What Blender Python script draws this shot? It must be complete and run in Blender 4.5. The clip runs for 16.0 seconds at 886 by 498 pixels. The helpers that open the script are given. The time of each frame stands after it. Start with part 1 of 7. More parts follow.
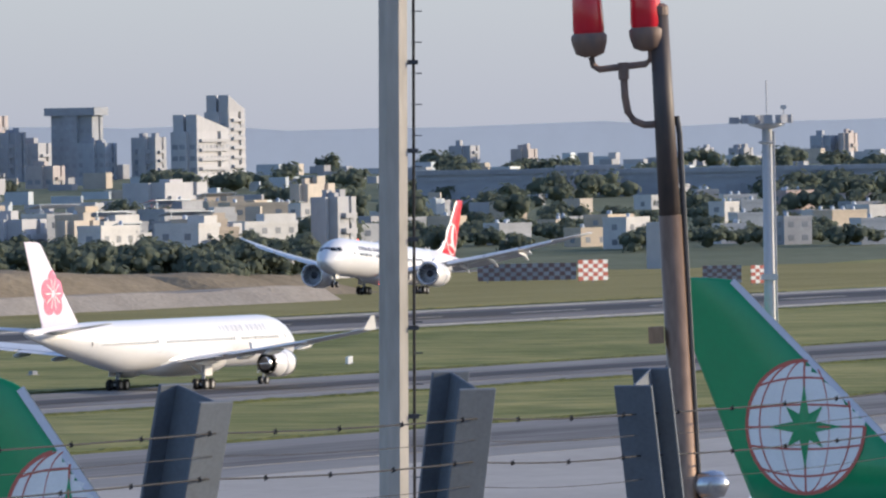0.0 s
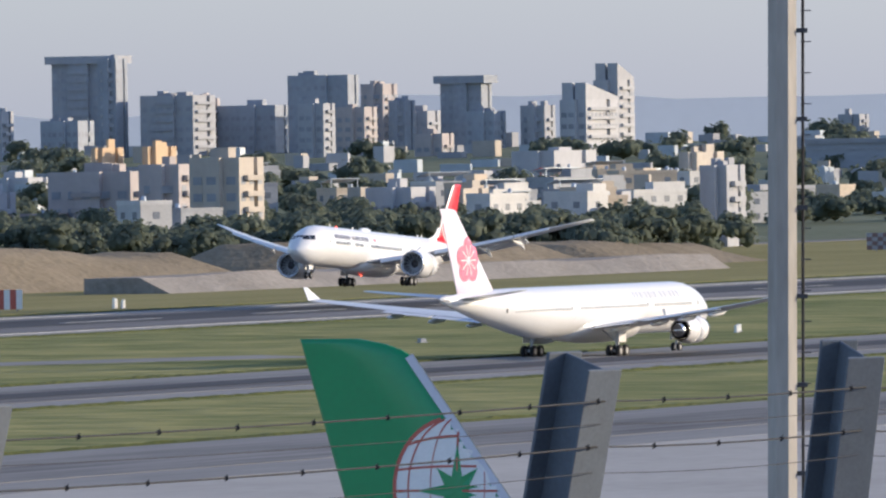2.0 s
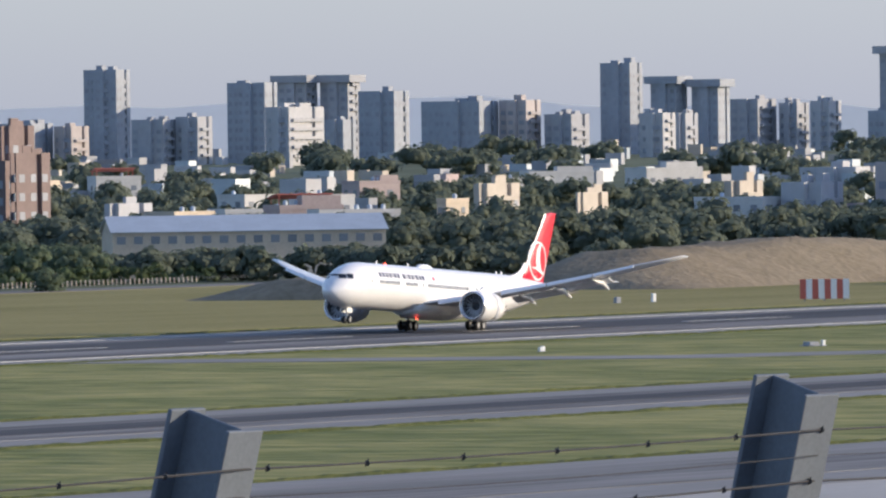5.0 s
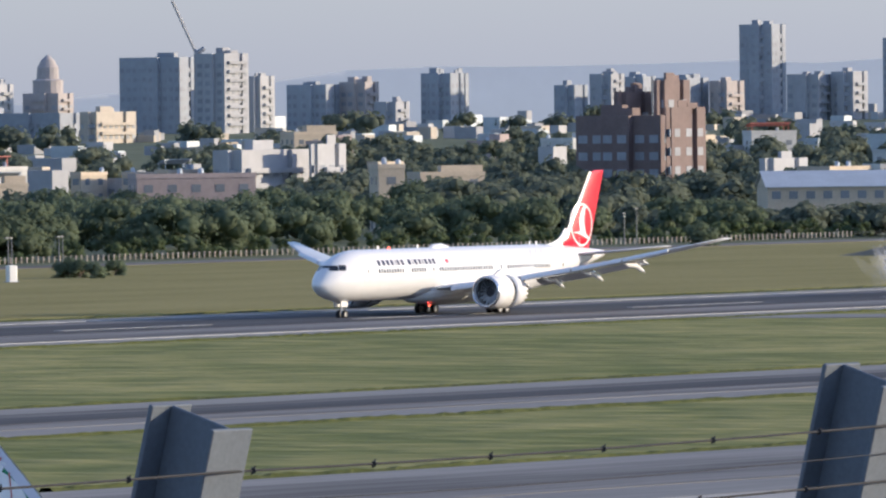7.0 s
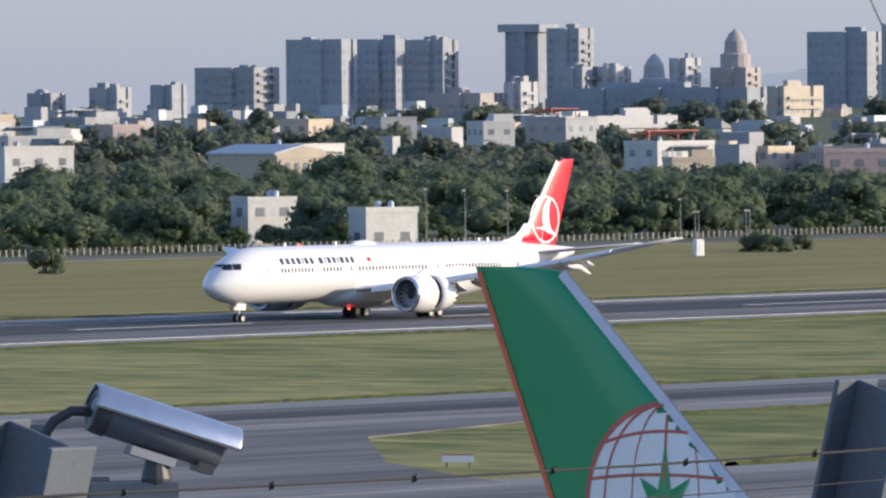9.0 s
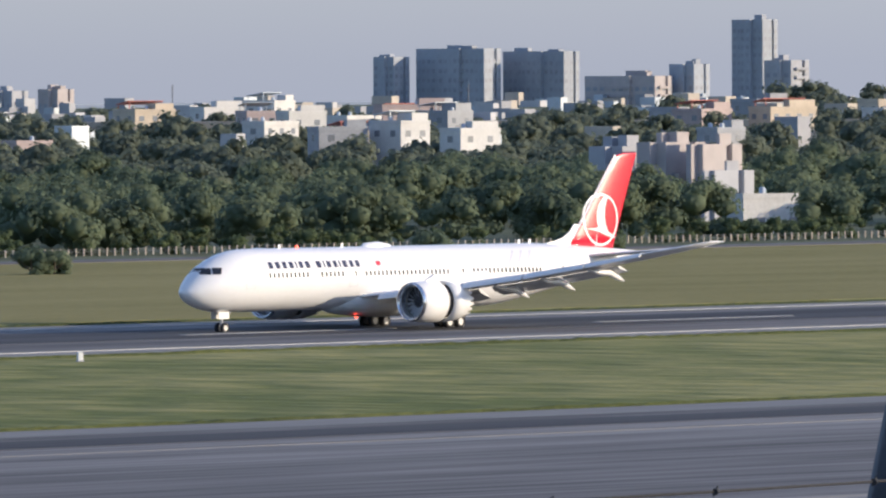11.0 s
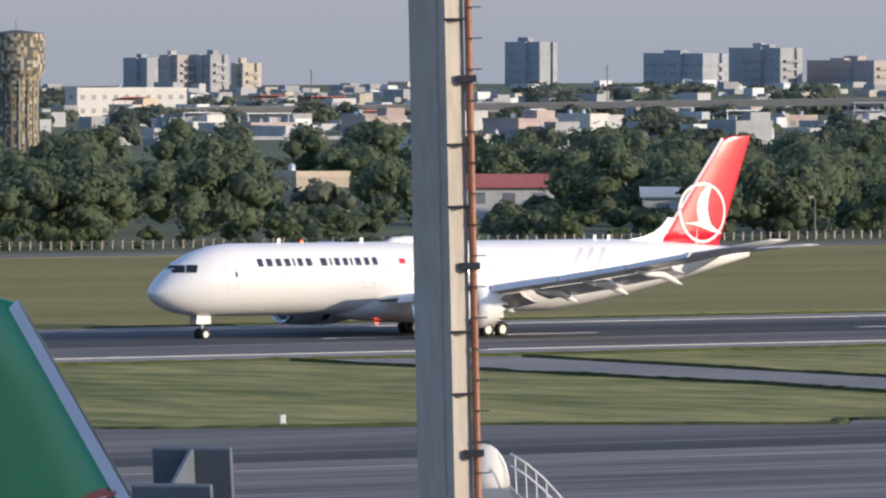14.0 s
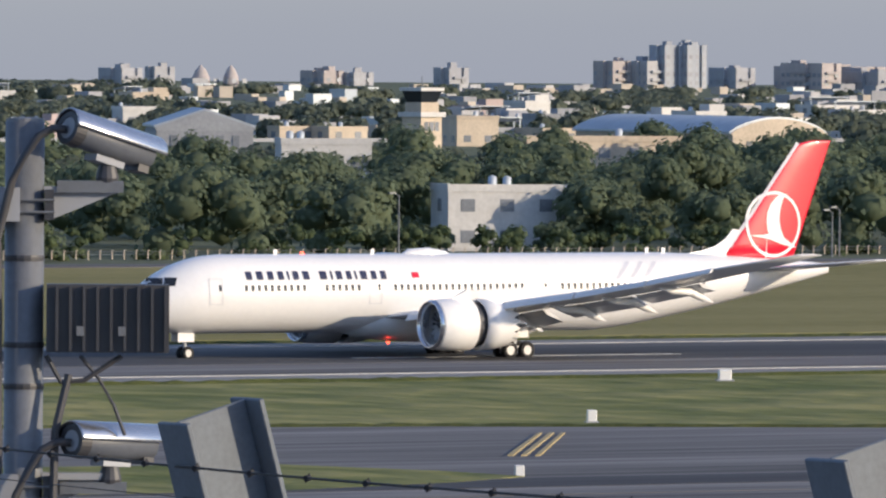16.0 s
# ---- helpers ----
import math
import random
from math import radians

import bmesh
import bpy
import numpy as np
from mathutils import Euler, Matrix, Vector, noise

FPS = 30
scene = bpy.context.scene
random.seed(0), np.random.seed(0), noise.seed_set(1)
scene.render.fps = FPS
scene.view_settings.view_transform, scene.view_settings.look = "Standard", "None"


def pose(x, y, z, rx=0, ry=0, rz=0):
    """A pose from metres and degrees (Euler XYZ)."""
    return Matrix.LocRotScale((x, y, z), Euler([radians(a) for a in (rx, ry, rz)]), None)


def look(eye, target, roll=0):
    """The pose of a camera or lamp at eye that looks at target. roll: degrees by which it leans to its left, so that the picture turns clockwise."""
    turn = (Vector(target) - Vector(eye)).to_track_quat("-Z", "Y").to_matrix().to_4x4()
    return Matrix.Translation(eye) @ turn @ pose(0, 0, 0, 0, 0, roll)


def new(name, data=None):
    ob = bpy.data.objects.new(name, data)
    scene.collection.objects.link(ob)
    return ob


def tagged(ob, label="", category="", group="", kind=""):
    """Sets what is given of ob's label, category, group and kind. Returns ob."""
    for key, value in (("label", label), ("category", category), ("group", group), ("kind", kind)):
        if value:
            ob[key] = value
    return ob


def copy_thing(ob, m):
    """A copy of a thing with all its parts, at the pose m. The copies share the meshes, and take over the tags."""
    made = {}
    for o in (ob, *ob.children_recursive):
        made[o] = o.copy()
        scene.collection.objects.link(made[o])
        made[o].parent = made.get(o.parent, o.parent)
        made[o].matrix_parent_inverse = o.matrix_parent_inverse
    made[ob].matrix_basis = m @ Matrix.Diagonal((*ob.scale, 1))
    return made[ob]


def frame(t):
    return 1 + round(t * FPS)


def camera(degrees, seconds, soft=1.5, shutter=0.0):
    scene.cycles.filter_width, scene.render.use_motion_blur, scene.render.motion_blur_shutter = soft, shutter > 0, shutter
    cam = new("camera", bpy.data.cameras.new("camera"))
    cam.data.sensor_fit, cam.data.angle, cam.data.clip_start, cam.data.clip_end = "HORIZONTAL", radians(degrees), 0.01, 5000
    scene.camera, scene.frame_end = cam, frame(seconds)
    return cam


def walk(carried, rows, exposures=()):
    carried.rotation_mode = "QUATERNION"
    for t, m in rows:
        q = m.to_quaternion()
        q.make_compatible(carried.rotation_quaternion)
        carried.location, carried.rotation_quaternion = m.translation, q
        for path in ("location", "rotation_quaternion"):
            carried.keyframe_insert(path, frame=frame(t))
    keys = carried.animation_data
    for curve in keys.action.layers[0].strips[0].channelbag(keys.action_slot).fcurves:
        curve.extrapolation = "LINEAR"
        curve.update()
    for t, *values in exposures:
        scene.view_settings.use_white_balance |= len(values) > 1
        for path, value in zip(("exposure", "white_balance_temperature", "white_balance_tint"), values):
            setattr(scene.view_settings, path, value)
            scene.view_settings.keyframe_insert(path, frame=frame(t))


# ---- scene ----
# ---------------------------------------------------------------- camera: panned on a stand, 25 m above the airfield
EYE = Vector((0.0, 0.0, 25))


def aim(bearing, rise, roll):
    """A pose at the stand: bearing from +x towards +y and rise above level, in degrees."""
    b, e = radians(bearing), radians(rise)
    return look(EYE, EYE + Vector((math.cos(b) * math.cos(e), math.sin(b) * math.cos(e), math.sin(e))) * 100, roll)


cam = camera(4.4897, 16.0, soft=2.3)
walk(cam, [
    (0.0, aim(22.8243, -0.4532, -1.065)),
    (0.5, aim(23.3331, -0.5140, -1.042)),
    (1.0, aim(23.8069, -0.5361, -1.020)),
    (1.5, aim(24.2936, -0.4792, -0.998)),
    (2.0, aim(24.7981, -0.5802, -0.974)),
    (2.5, aim(25.4868, -0.5203, -0.943)),
    (3.0, aim(26.1798, -0.7021, -0.911)),
    (3.5, aim(27.0000, -0.6281, -0.873)),
    (3.7, aim(27.2765, -0.5911, -0.861)),
    (5.8, aim(30.0209, -0.7047, -0.734)),
    (6.0, aim(30.3060, -0.7449, -0.721)),
    (6.5, aim(31.4268, -0.7488, -0.670)),
    (7.0, aim(32.3129, -0.7605, -0.629)),
    (7.5, aim(33.3436, -0.7715, -0.582)),
    (8.0, aim(33.9707, -0.7960, -0.553)),
    (8.5, aim(34.8568, -0.8315, -0.512)),
    (9.0, aim(35.7956, -0.8587, -0.469)),
    (9.5, aim(36.7651, -0.9192, -0.424)),
    (10.0, aim(38.0024, -0.9149, -0.368)),
    (10.2, aim(38.4719, -0.9338, -0.346)),
    (12.3, aim(43.7288, -0.9332, -0.104)),
    (12.5, aim(44.2596, -0.9676, -0.080)),
    (13.0, aim(45.5448, -1.0191, -0.021)),
    (13.5, aim(47.1548, -1.0548, 0.053)),
    (14.0, aim(48.5806, -1.0965, 0.119)),
    (14.5, aim(49.9932, -1.1483, 0.184)),
    (15.0, aim(51.3612, -1.0432, 0.246)),
    (15.5, aim(53.0070, -1.1086, 0.322)),
    (16.0, aim(54.9264, -1.1295, 0.410)),
], exposures=[(0, 0.77, 5540, 13), (5, 0.82, 5540, 13), (9, 0.83, 5500, 13), (16, 0.60, 5600, 13)])


# ---------------------------------------------------------------- world and light
SUN_BEARING, SUN_HEIGHT = -55.0, 13.0
world = bpy.data.worlds.new("sky_world")
scene.world = world
world.use_nodes = True
wn = world.node_tree
sky = wn.nodes.new("ShaderNodeTexSky")
sky.sky_type = 'NISHITA'
sky.sun_disc = False
sky.sun_elevation = radians(SUN_HEIGHT)
sky.sun_rotation = radians(90 - SUN_BEARING)
sky.air_density, sky.dust_density, sky.ozone_density = 1.0, 0.6, 2.0
haze = wn.nodes.new("ShaderNodeMix")      # even summer haze over the clear sky
haze.data_type = 'RGBA'
tcw, sep, lift = wn.nodes.new("ShaderNodeTexCoord"), wn.nodes.new("ShaderNodeSeparateXYZ"), wn.nodes.new("ShaderNodeMapRange")
wn.links.new(tcw.outputs["Generated"], sep.inputs[0])
wn.links.new(sep.outputs[2], lift.inputs[0])
lift.inputs[1].default_value, lift.inputs[2].default_value = -0.005, 0.03      # the haze thins upwards
lift.inputs[3].default_value, lift.inputs[4].default_value = 0.62, 0.46
wn.links.new(lift.outputs[0], haze.inputs[0])
side = wn.nodes.new("ShaderNodeVectorMath")      # the haze is brighter on the sun's side
side.operation = 'DOT_PRODUCT'
side.inputs[1].default_value = (0.36 * math.cos(radians(SUN_BEARING)), 0.36 * math.sin(radians(SUN_BEARING)), 0)
wn.links.new(tcw.outputs["Generated"], side.inputs[0])
more = wn.nodes.new("ShaderNodeMath")
more.inputs[1].default_value = 1.0
wn.links.new(side.outputs["Value"], more.inputs[0])
bright = wn.nodes.new("ShaderNodeVectorMath")
bright.operation = 'SCALE'
bright.inputs[0].default_value = (1.30, 1.43, 2.06)
wn.links.new(more.outputs[0], bright.inputs["Scale"])
wn.links.new(bright.outputs[0], haze.inputs[7])
wn.links.new(sky.outputs[0], haze.inputs[6])
wn.links.new(haze.outputs[2], wn.nodes["Background"].inputs[0])
wn.nodes["Background"].inputs[1].default_value = 0.147
sun_data = bpy.data.lights.new("sun", 'SUN')
sun_data.energy, sun_data.angle, sun_data.color = 3.35, radians(0.8), (1.0, 0.77, 0.48)
sun = new("sun", sun_data)
sb, se = radians(SUN_BEARING), radians(SUN_HEIGHT)
sun.matrix_world = look((300 * math.cos(sb), 300 * math.sin(sb), 120),
                        (300 * math.cos(sb) - math.cos(sb) * math.cos(se), 300 * math.sin(sb) - math.sin(sb) * math.cos(se), 120 - math.sin(se)))


# ---------------------------------------------------------------- materials
def mat(name, col, rough=0.6, metal=0.0, var=0.12, scale=1.0, bump=0.0, vary=0.0, col2=None, coat=0.0, fine=9.0, stretch=(1, 1, 1), edge=0.16):
    """Two scales of noise over the base colour (col towards col2), fine relief, and a shift per object or per island."""
    m = bpy.data.materials.new(name)
    m.use_nodes = True
    n, ln = m.node_tree.nodes, m.node_tree.links
    b = n["Principled BSDF"]
    b.inputs["Roughness"].default_value, b.inputs["Metallic"].default_value = rough, metal
    if coat:
        b.inputs["Coat Weight"].default_value, b.inputs["Coat Roughness"].default_value = coat, 0.08
    tc = n.new("ShaderNodeTexCoord")
    mp = n.new("ShaderNodeMapping")
    mp.inputs["Scale"].default_value = [scale * s for s in stretch]
    ln.new(tc.outputs["Object"], mp.inputs[0])
    n1, n2 = n.new("ShaderNodeTexNoise"), n.new("ShaderNodeTexNoise")
    n1.inputs["Scale"].default_value, n1.inputs["Detail"].default_value = 1.0, 5
    n2.inputs["Scale"].default_value, n2.inputs["Detail"].default_value = fine, 6
    for q in (n1, n2):
        ln.new(mp.outputs[0], q.inputs[0])
    add = n.new("ShaderNodeMath")
    add.operation = 'MULTIPLY_ADD'
    add.inputs[1].default_value = 0.5
    ln.new(n1.outputs[0], add.inputs[0])
    half = n.new("ShaderNodeMath")
    half.operation = 'MULTIPLY'
    half.inputs[1].default_value = 0.5
    ln.new(n2.outputs[0], half.inputs[0])
    ln.new(half.outputs[0], add.inputs[2])
    ramp = n.new("ShaderNodeValToRGB")
    c2 = col2 or tuple(min(1, c * (1 + var)) for c in col)
    c1 = col if col2 else tuple(c * (1 - var) for c in col)
    ramp.color_ramp.elements[0].position, ramp.color_ramp.elements[1].position = 0.5 - edge, 0.5 + edge
    ramp.color_ramp.elements[0].color, ramp.color_ramp.elements[1].color = (*c1, 1), (*c2, 1)
    ln.new(add.outputs[0], ramp.inputs[0])
    out = ramp.outputs[0]
    if vary:
        hs = n.new("ShaderNodeHueSaturation")
        oi, ge = n.new("ShaderNodeObjectInfo"), n.new("ShaderNodeNewGeometry")
        sm = n.new("ShaderNodeMath")
        ln.new(oi.outputs["Random"], sm.inputs[0])
        ln.new(ge.outputs["Random Per Island"], sm.inputs[1])
        mr = n.new("ShaderNodeMapRange")
        mr.inputs[2].default_value = 2.0
        mr.inputs[3].default_value, mr.inputs[4].default_value = 1 - vary, 1 + vary
        ln.new(sm.outputs[0], mr.inputs[0])
        ln.new(mr.outputs[0], hs.inputs["Value"])
        ln.new(out, hs.inputs["Color"])
        out = hs.outputs[0]
    ln.new(out, b.inputs["Base Color"])
    if bump:
        bp = n.new("ShaderNodeBump")
        bp.inputs["Strength"].default_value, bp.inputs["Distance"].default_value = min(1, bump), 0.3 / scale / fine
        ln.new(n2.outputs[0], bp.inputs["Height"])
        ln.new(bp.outputs[0], b.inputs["Normal"])
    return m


def glow(name, col, power):
    m = mat(name, col, 0.3)
    b = m.node_tree.nodes["Principled BSDF"]
    b.inputs["Emission Color"].default_value = (*col, 1)
    b.inputs["Emission Strength"].default_value = power
    return m


M_GRASS = mat("grass", (0.13, 0.15, 0.045), 0.95, var=0, scale=0.02, col2=(0.31, 0.285, 0.11), bump=0.6, fine=8, stretch=(1.2, 0.6, 1), edge=0.10)
M_TOWNGROUND = mat("town_ground", (0.10, 0.12, 0.07), 0.95, var=0, scale=0.02, col2=(0.18, 0.19, 0.12), fine=12)
M_ASPHALT = mat("asphalt", (0.10, 0.096, 0.094), 0.9, var=0, scale=0.03, col2=(0.25, 0.24, 0.23), bump=0.2, fine=9, stretch=(0.1, 1.6, 1), edge=0.11)
M_SHOULDER = mat("worn_shoulder_asphalt", (0.19, 0.186, 0.18), 0.9, var=0, scale=0.03, col2=(0.29, 0.28, 0.265), fine=12, stretch=(0.15, 1.6, 1))
M_RUBBER_MARK = mat("rubber_streaks", (0.045, 0.045, 0.05), 0.9, var=0, scale=0.04, col2=(0.10, 0.10, 0.105), fine=8, stretch=(0.06, 3, 1))
M_CONCRETE = mat("apron_concrete", (0.34, 0.32, 0.29), 0.9, var=0, scale=0.05, col2=(0.44, 0.42, 0.385), fine=10)
M_LINE = mat("road_paint_white", (0.40, 0.40, 0.39), 0.8, var=0.2, scale=0.5)
M_YELLOW = mat("road_paint_yellow", (0.42, 0.34, 0.18), 0.8, var=0.2, scale=0.5)
M_VERGE = mat("long_verge_grass", (0.038, 0.05, 0.018), 0.95, var=0, scale=0.05, col2=(0.085, 0.095, 0.035), bump=0.5, fine=20)
M_SOIL = mat("bare_soil", (0.185, 0.15, 0.10), 0.95, var=0, scale=0.06, col2=(0.29, 0.24, 0.165), bump=0.8, fine=12)
M_DRYGRASS = mat("dry_grass_bank", (0.19, 0.17, 0.055), 0.95, var=0, scale=0.03, col2=(0.30, 0.26, 0.11), bump=0.6, fine=30, stretch=(0.5, 1.5, 1))
M_RUBBLE = mat("grey_brown_rubble", (0.22, 0.20, 0.175), 0.95, var=0, scale=0.08, col2=(0.34, 0.31, 0.27), bump=0.8, fine=12)
for dull in (M_GRASS, M_TOWNGROUND, M_ASPHALT, M_SHOULDER, M_RUBBER_MARK, M_CONCRETE, M_LINE, M_YELLOW, M_VERGE, M_SOIL, M_DRYGRASS, M_RUBBLE):
    dull.node_tree.nodes["Principled BSDF"].inputs["Specular IOR Level"].default_value = 0.12      # coarse ground hardly shines
M_WHITE = mat("white_aircraft_paint", (0.80, 0.79, 0.775), 0.28, var=0.03, scale=0.3, coat=0.4)
M_GREYPAINT = mat("grey_aircraft_paint", (0.58, 0.59, 0.61), 0.35, var=0.06, scale=0.5, coat=0.2)
M_RED = mat("red_tail_paint", (0.66, 0.008, 0.030), 0.3, var=0.05, scale=0.3, coat=0.4)
M_GREEN = mat("green_tail_paint", (0.008, 0.26, 0.085), 0.32, var=0.06, scale=0.4, coat=0.3)
M_ORANGE = mat("orange_red_edge_paint", (0.62, 0.12, 0.05), 0.4, var=0.05)
M_PINK = mat("pink_flower_paint", (0.72, 0.16, 0.25), 0.35, var=0.25, scale=0.8)
M_MAUVE = mat("pale_mauve_paint", (0.72, 0.66, 0.74), 0.35, var=0.05)
M_NAVY = mat("navy_lettering_paint", (0.02, 0.025, 0.07), 0.4, var=0.05)
M_SILVER = mat("bare_metal_lip", (0.72, 0.72, 0.74), 0.22, metal=1.0, var=0.05)
M_DARK = mat("dark_engine_core", (0.05, 0.05, 0.055), 0.5, var=0.2)
M_TYRE = mat("tyre_rubber", (0.022, 0.022, 0.024), 0.85, var=0.2, scale=3)
M_HUB = mat("wheel_hub", (0.28, 0.28, 0.29), 0.4, metal=0.6, var=0.1)
M_GLASS = mat("dark_window_glass", (0.018, 0.022, 0.03), 0.12, var=0.1)
M_GALV = mat("galvanised_steel", (0.18, 0.188, 0.20), 0.55, metal=0.35, var=0.12, scale=6, bump=0.1)
M_MASTGREY = mat("pale_mast_paint", (0.46, 0.46, 0.45), 0.6, var=0.12, scale=2, stretch=(1, 1, 0.2))
M_SILVER_SOFT = mat("brushed_silver", (0.56, 0.57, 0.59), 0.24, metal=0.9, var=0.06, scale=8, stretch=(1, 6, 1))
M_POSTGREY = mat("blue_grey_painted_steel", (0.115, 0.135, 0.16), 0.6, var=0.14, scale=9, bump=0.12)
M_WIRE = mat("dull_barbed_wire", (0.022, 0.022, 0.024), 0.8, metal=0.0, var=0.2, scale=20)
M_POLE = mat("weathered_concrete_pole", (0.36, 0.33, 0.28), 0.85, var=0, scale=2.5, col2=(0.50, 0.46, 0.40), bump=0.2, stretch=(1, 1, 0.2))
M_RUST = mat("rusty_painted_pipe", (0.10, 0.085, 0.08), 0.6, var=0, scale=3, col2=(0.25, 0.15, 0.10), bump=0.15, stretch=(1, 1, 0.3))
M_DARKRUST = mat("dark_weathered_pipe", (0.045, 0.04, 0.04), 0.55, var=0, scale=4, col2=(0.11, 0.08, 0.065), bump=0.15, stretch=(1, 1, 0.3))
M_BRONZE = mat("worn_brown_metal", (0.30, 0.20, 0.13), 0.38, metal=0.55, var=0.3, scale=5, stretch=(1, 1, 0.3))
M_COPPER = mat("rust_red_conduit", (0.30, 0.13, 0.075), 0.6, var=0.25, scale=4)
M_REDGLASS = mat("red_beacon_glass", (0.62, 0.015, 0.03), 0.15, var=0.08)
M_BEACONLIT = glow("lit_red_beacon", (1.0, 0.10, 0.04), 2.6)
# Wood green lifted paler than its leaves, standing in for distance haze.
M_LEAF = mat("foliage", (0.135, 0.17, 0.11), 0.85, var=0, scale=0.06, col2=(0.20, 0.245, 0.15), fine=7, vary=0.14)
M_LEAF2 = mat("foliage_light", (0.10, 0.13, 0.07), 0.85, var=0, scale=0.1, col2=(0.14, 0.18, 0.085), fine=7, vary=0.16)

# Far trees: haze put into the leaf colour as a paler, greyer green.
M_LEAFHAZED = mat("hazed_grey_green_foliage", (0.135, 0.16, 0.12), 0.85, var=0, scale=0.03, col2=(0.20, 0.225, 0.165), fine=7, vary=0.14)


def leafy(m, share=0.5):
    """Leaves let part of the light through."""
    n, ln = m.node_tree.nodes, m.node_tree.links
    b = n["Principled BSDF"]
    t, x = n.new("ShaderNodeBsdfTranslucent"), n.new("ShaderNodeMixShader")
    ln.new(b.inputs["Base Color"].links[0].from_socket, t.inputs[0])
    x.inputs[0].default_value = share
    b.inputs["Specular IOR Level"].default_value = 0.15
    ln.new(b.outputs[0], x.inputs[1])
    ln.new(t.outputs[0], x.inputs[2])
    ln.new(x.outputs[0], n["Material Output"].inputs[0])


leafy(M_LEAF)
leafy(M_LEAF2)
leafy(M_LEAFHAZED)
M_BARK = mat("bark", (0.16, 0.13, 0.10), 0.9, var=0.25, scale=2)
M_WALLW = mat("white_render_wall", (0.56, 0.55, 0.53), 0.85, var=0.12, scale=0.25, vary=0.12)
M_WALLC = mat("cream_wall", (0.52, 0.44, 0.34), 0.85, var=0.14, scale=0.25, vary=0.15)
M_WALLG = mat("grey_concrete_wall", (0.33, 0.34, 0.36), 0.85, var=0.15, scale=0.2, vary=0.2)
M_WALLB = mat("blue_grey_tile_wall", (0.30, 0.33, 0.38), 0.7, var=0.1, scale=0.12, vary=0.15)
M_WALLP = mat("pinkish_tile_wall", (0.42, 0.34, 0.32), 0.8, var=0.12, scale=0.15, vary=0.15)
M_BRICK = mat("brown_brick_wall", (0.20, 0.15, 0.138), 0.85, var=0.15, scale=0.3)
M_TAN = mat("tan_tile_wall", (0.55, 0.40, 0.25), 0.85, var=0.1, scale=0.3)
M_METALROOF = mat("sheet_metal_roof", (0.42, 0.46, 0.50), 0.5, metal=0.2, var=0.12, scale=0.3, vary=0.15)
M_REDROOF = mat("red_sheet_roof", (0.42, 0.13, 0.10), 0.6, var=0.15, scale=0.3)
# Panes carry the grey-blue of reflected sky in their base colour.
M_WIN = mat("shaded_window", (0.22, 0.235, 0.26), 0.25, var=0.25, scale=0.5, vary=0.3)
# City walls: haze mixed into each wall colour, greyer and lower in contrast.
M_CITY = {'g': mat("city_hazed_grey_concrete", (0.35, 0.355, 0.375), 0.9, var=0.1, scale=0.05, vary=0.15), 'b': mat("city_hazed_blue_grey_tile", (0.31, 0.33, 0.365), 0.8, var=0.1, scale=0.05, vary=0.15),
          'p': mat("city_hazed_pinkish_tile", (0.40, 0.36, 0.345), 0.9, var=0.1, scale=0.05, vary=0.15), 'w': mat("city_hazed_pale_tile", (0.42, 0.42, 0.43), 0.9, var=0.08, scale=0.05, vary=0.1),
          'c': mat("city_hazed_cream_tile", (0.46, 0.41, 0.345), 0.9, var=0.1, scale=0.05, vary=0.1)}
# Window bands painted near the wall tone, flattened as by haze.
M_CITYWIN = mat("city_hazed_window_band", (0.285, 0.30, 0.33), 0.45, var=0.2, scale=0.05, vary=0.2)
# Haze before the hills is put into this pale colour and its faint glow.
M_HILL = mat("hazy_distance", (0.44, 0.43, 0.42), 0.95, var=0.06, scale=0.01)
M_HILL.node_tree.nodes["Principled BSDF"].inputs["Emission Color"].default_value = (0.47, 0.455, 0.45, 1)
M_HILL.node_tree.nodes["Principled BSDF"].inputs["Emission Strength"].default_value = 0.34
M_CAMOA = mat("camouflage_dark", (0.10, 0.10, 0.09), 0.85, var=0.15, scale=0.4)
M_CAMOB = mat("camouflage_ochre", (0.30, 0.235, 0.15), 0.85, var=0.15, scale=0.4)
M_CAMOC = mat("camouflage_pale", (0.42, 0.39, 0.30), 0.85, var=0.15, scale=0.4)
M_PALEGREY = mat("pale_grey_livery_paint", (0.60, 0.60, 0.64), 0.35, var=0.05)
M_DARKROOF = mat("dull_blue_grey_cladding", (0.33, 0.345, 0.375), 0.8, var=0.12, scale=0.02, stretch=(1, 1, 4))
M_SIGNWHITE = mat("white_enamel", (0.80, 0.79, 0.76), 0.5, var=0.05)
# Chequer red darkened to stand for a board turned into shade.
M_CHECKSHADE = mat("shade_chequer_paint", (0.19, 0.13, 0.125), 0.8, var=0.2, scale=0.6)
M_CHECKRED = mat("red_chequer_paint", (0.47, 0.12, 0.085), 0.6, var=0.1)


# ---------------------------------------------------------------- mesh helpers
def part(name, bm, material, parent=None, label="", smooth=False):
    me = bpy.data.meshes.new(name)
    bm.normal_update()
    bm.to_mesh(me)
    bm.free()
    if smooth:
        me.polygons.foreach_set("use_smooth", [True] * len(me.polygons))
    me.materials.append(material)
    ob = new(name, me)
    if parent:
        ob.parent = parent
    if label:
        tagged(ob, label)
    return ob


def share(name, me, m, parent=None):
    ob = new(name, me)
    ob.matrix_basis = m
    ob.parent = parent
    return ob


def thing(name, label, category, m=None, group="", kind=""):
    ob = new(name)
    ob.empty_display_size = 0.1
    if m is not None:
        ob.matrix_basis = m
    return tagged(ob, label, category, group, kind)


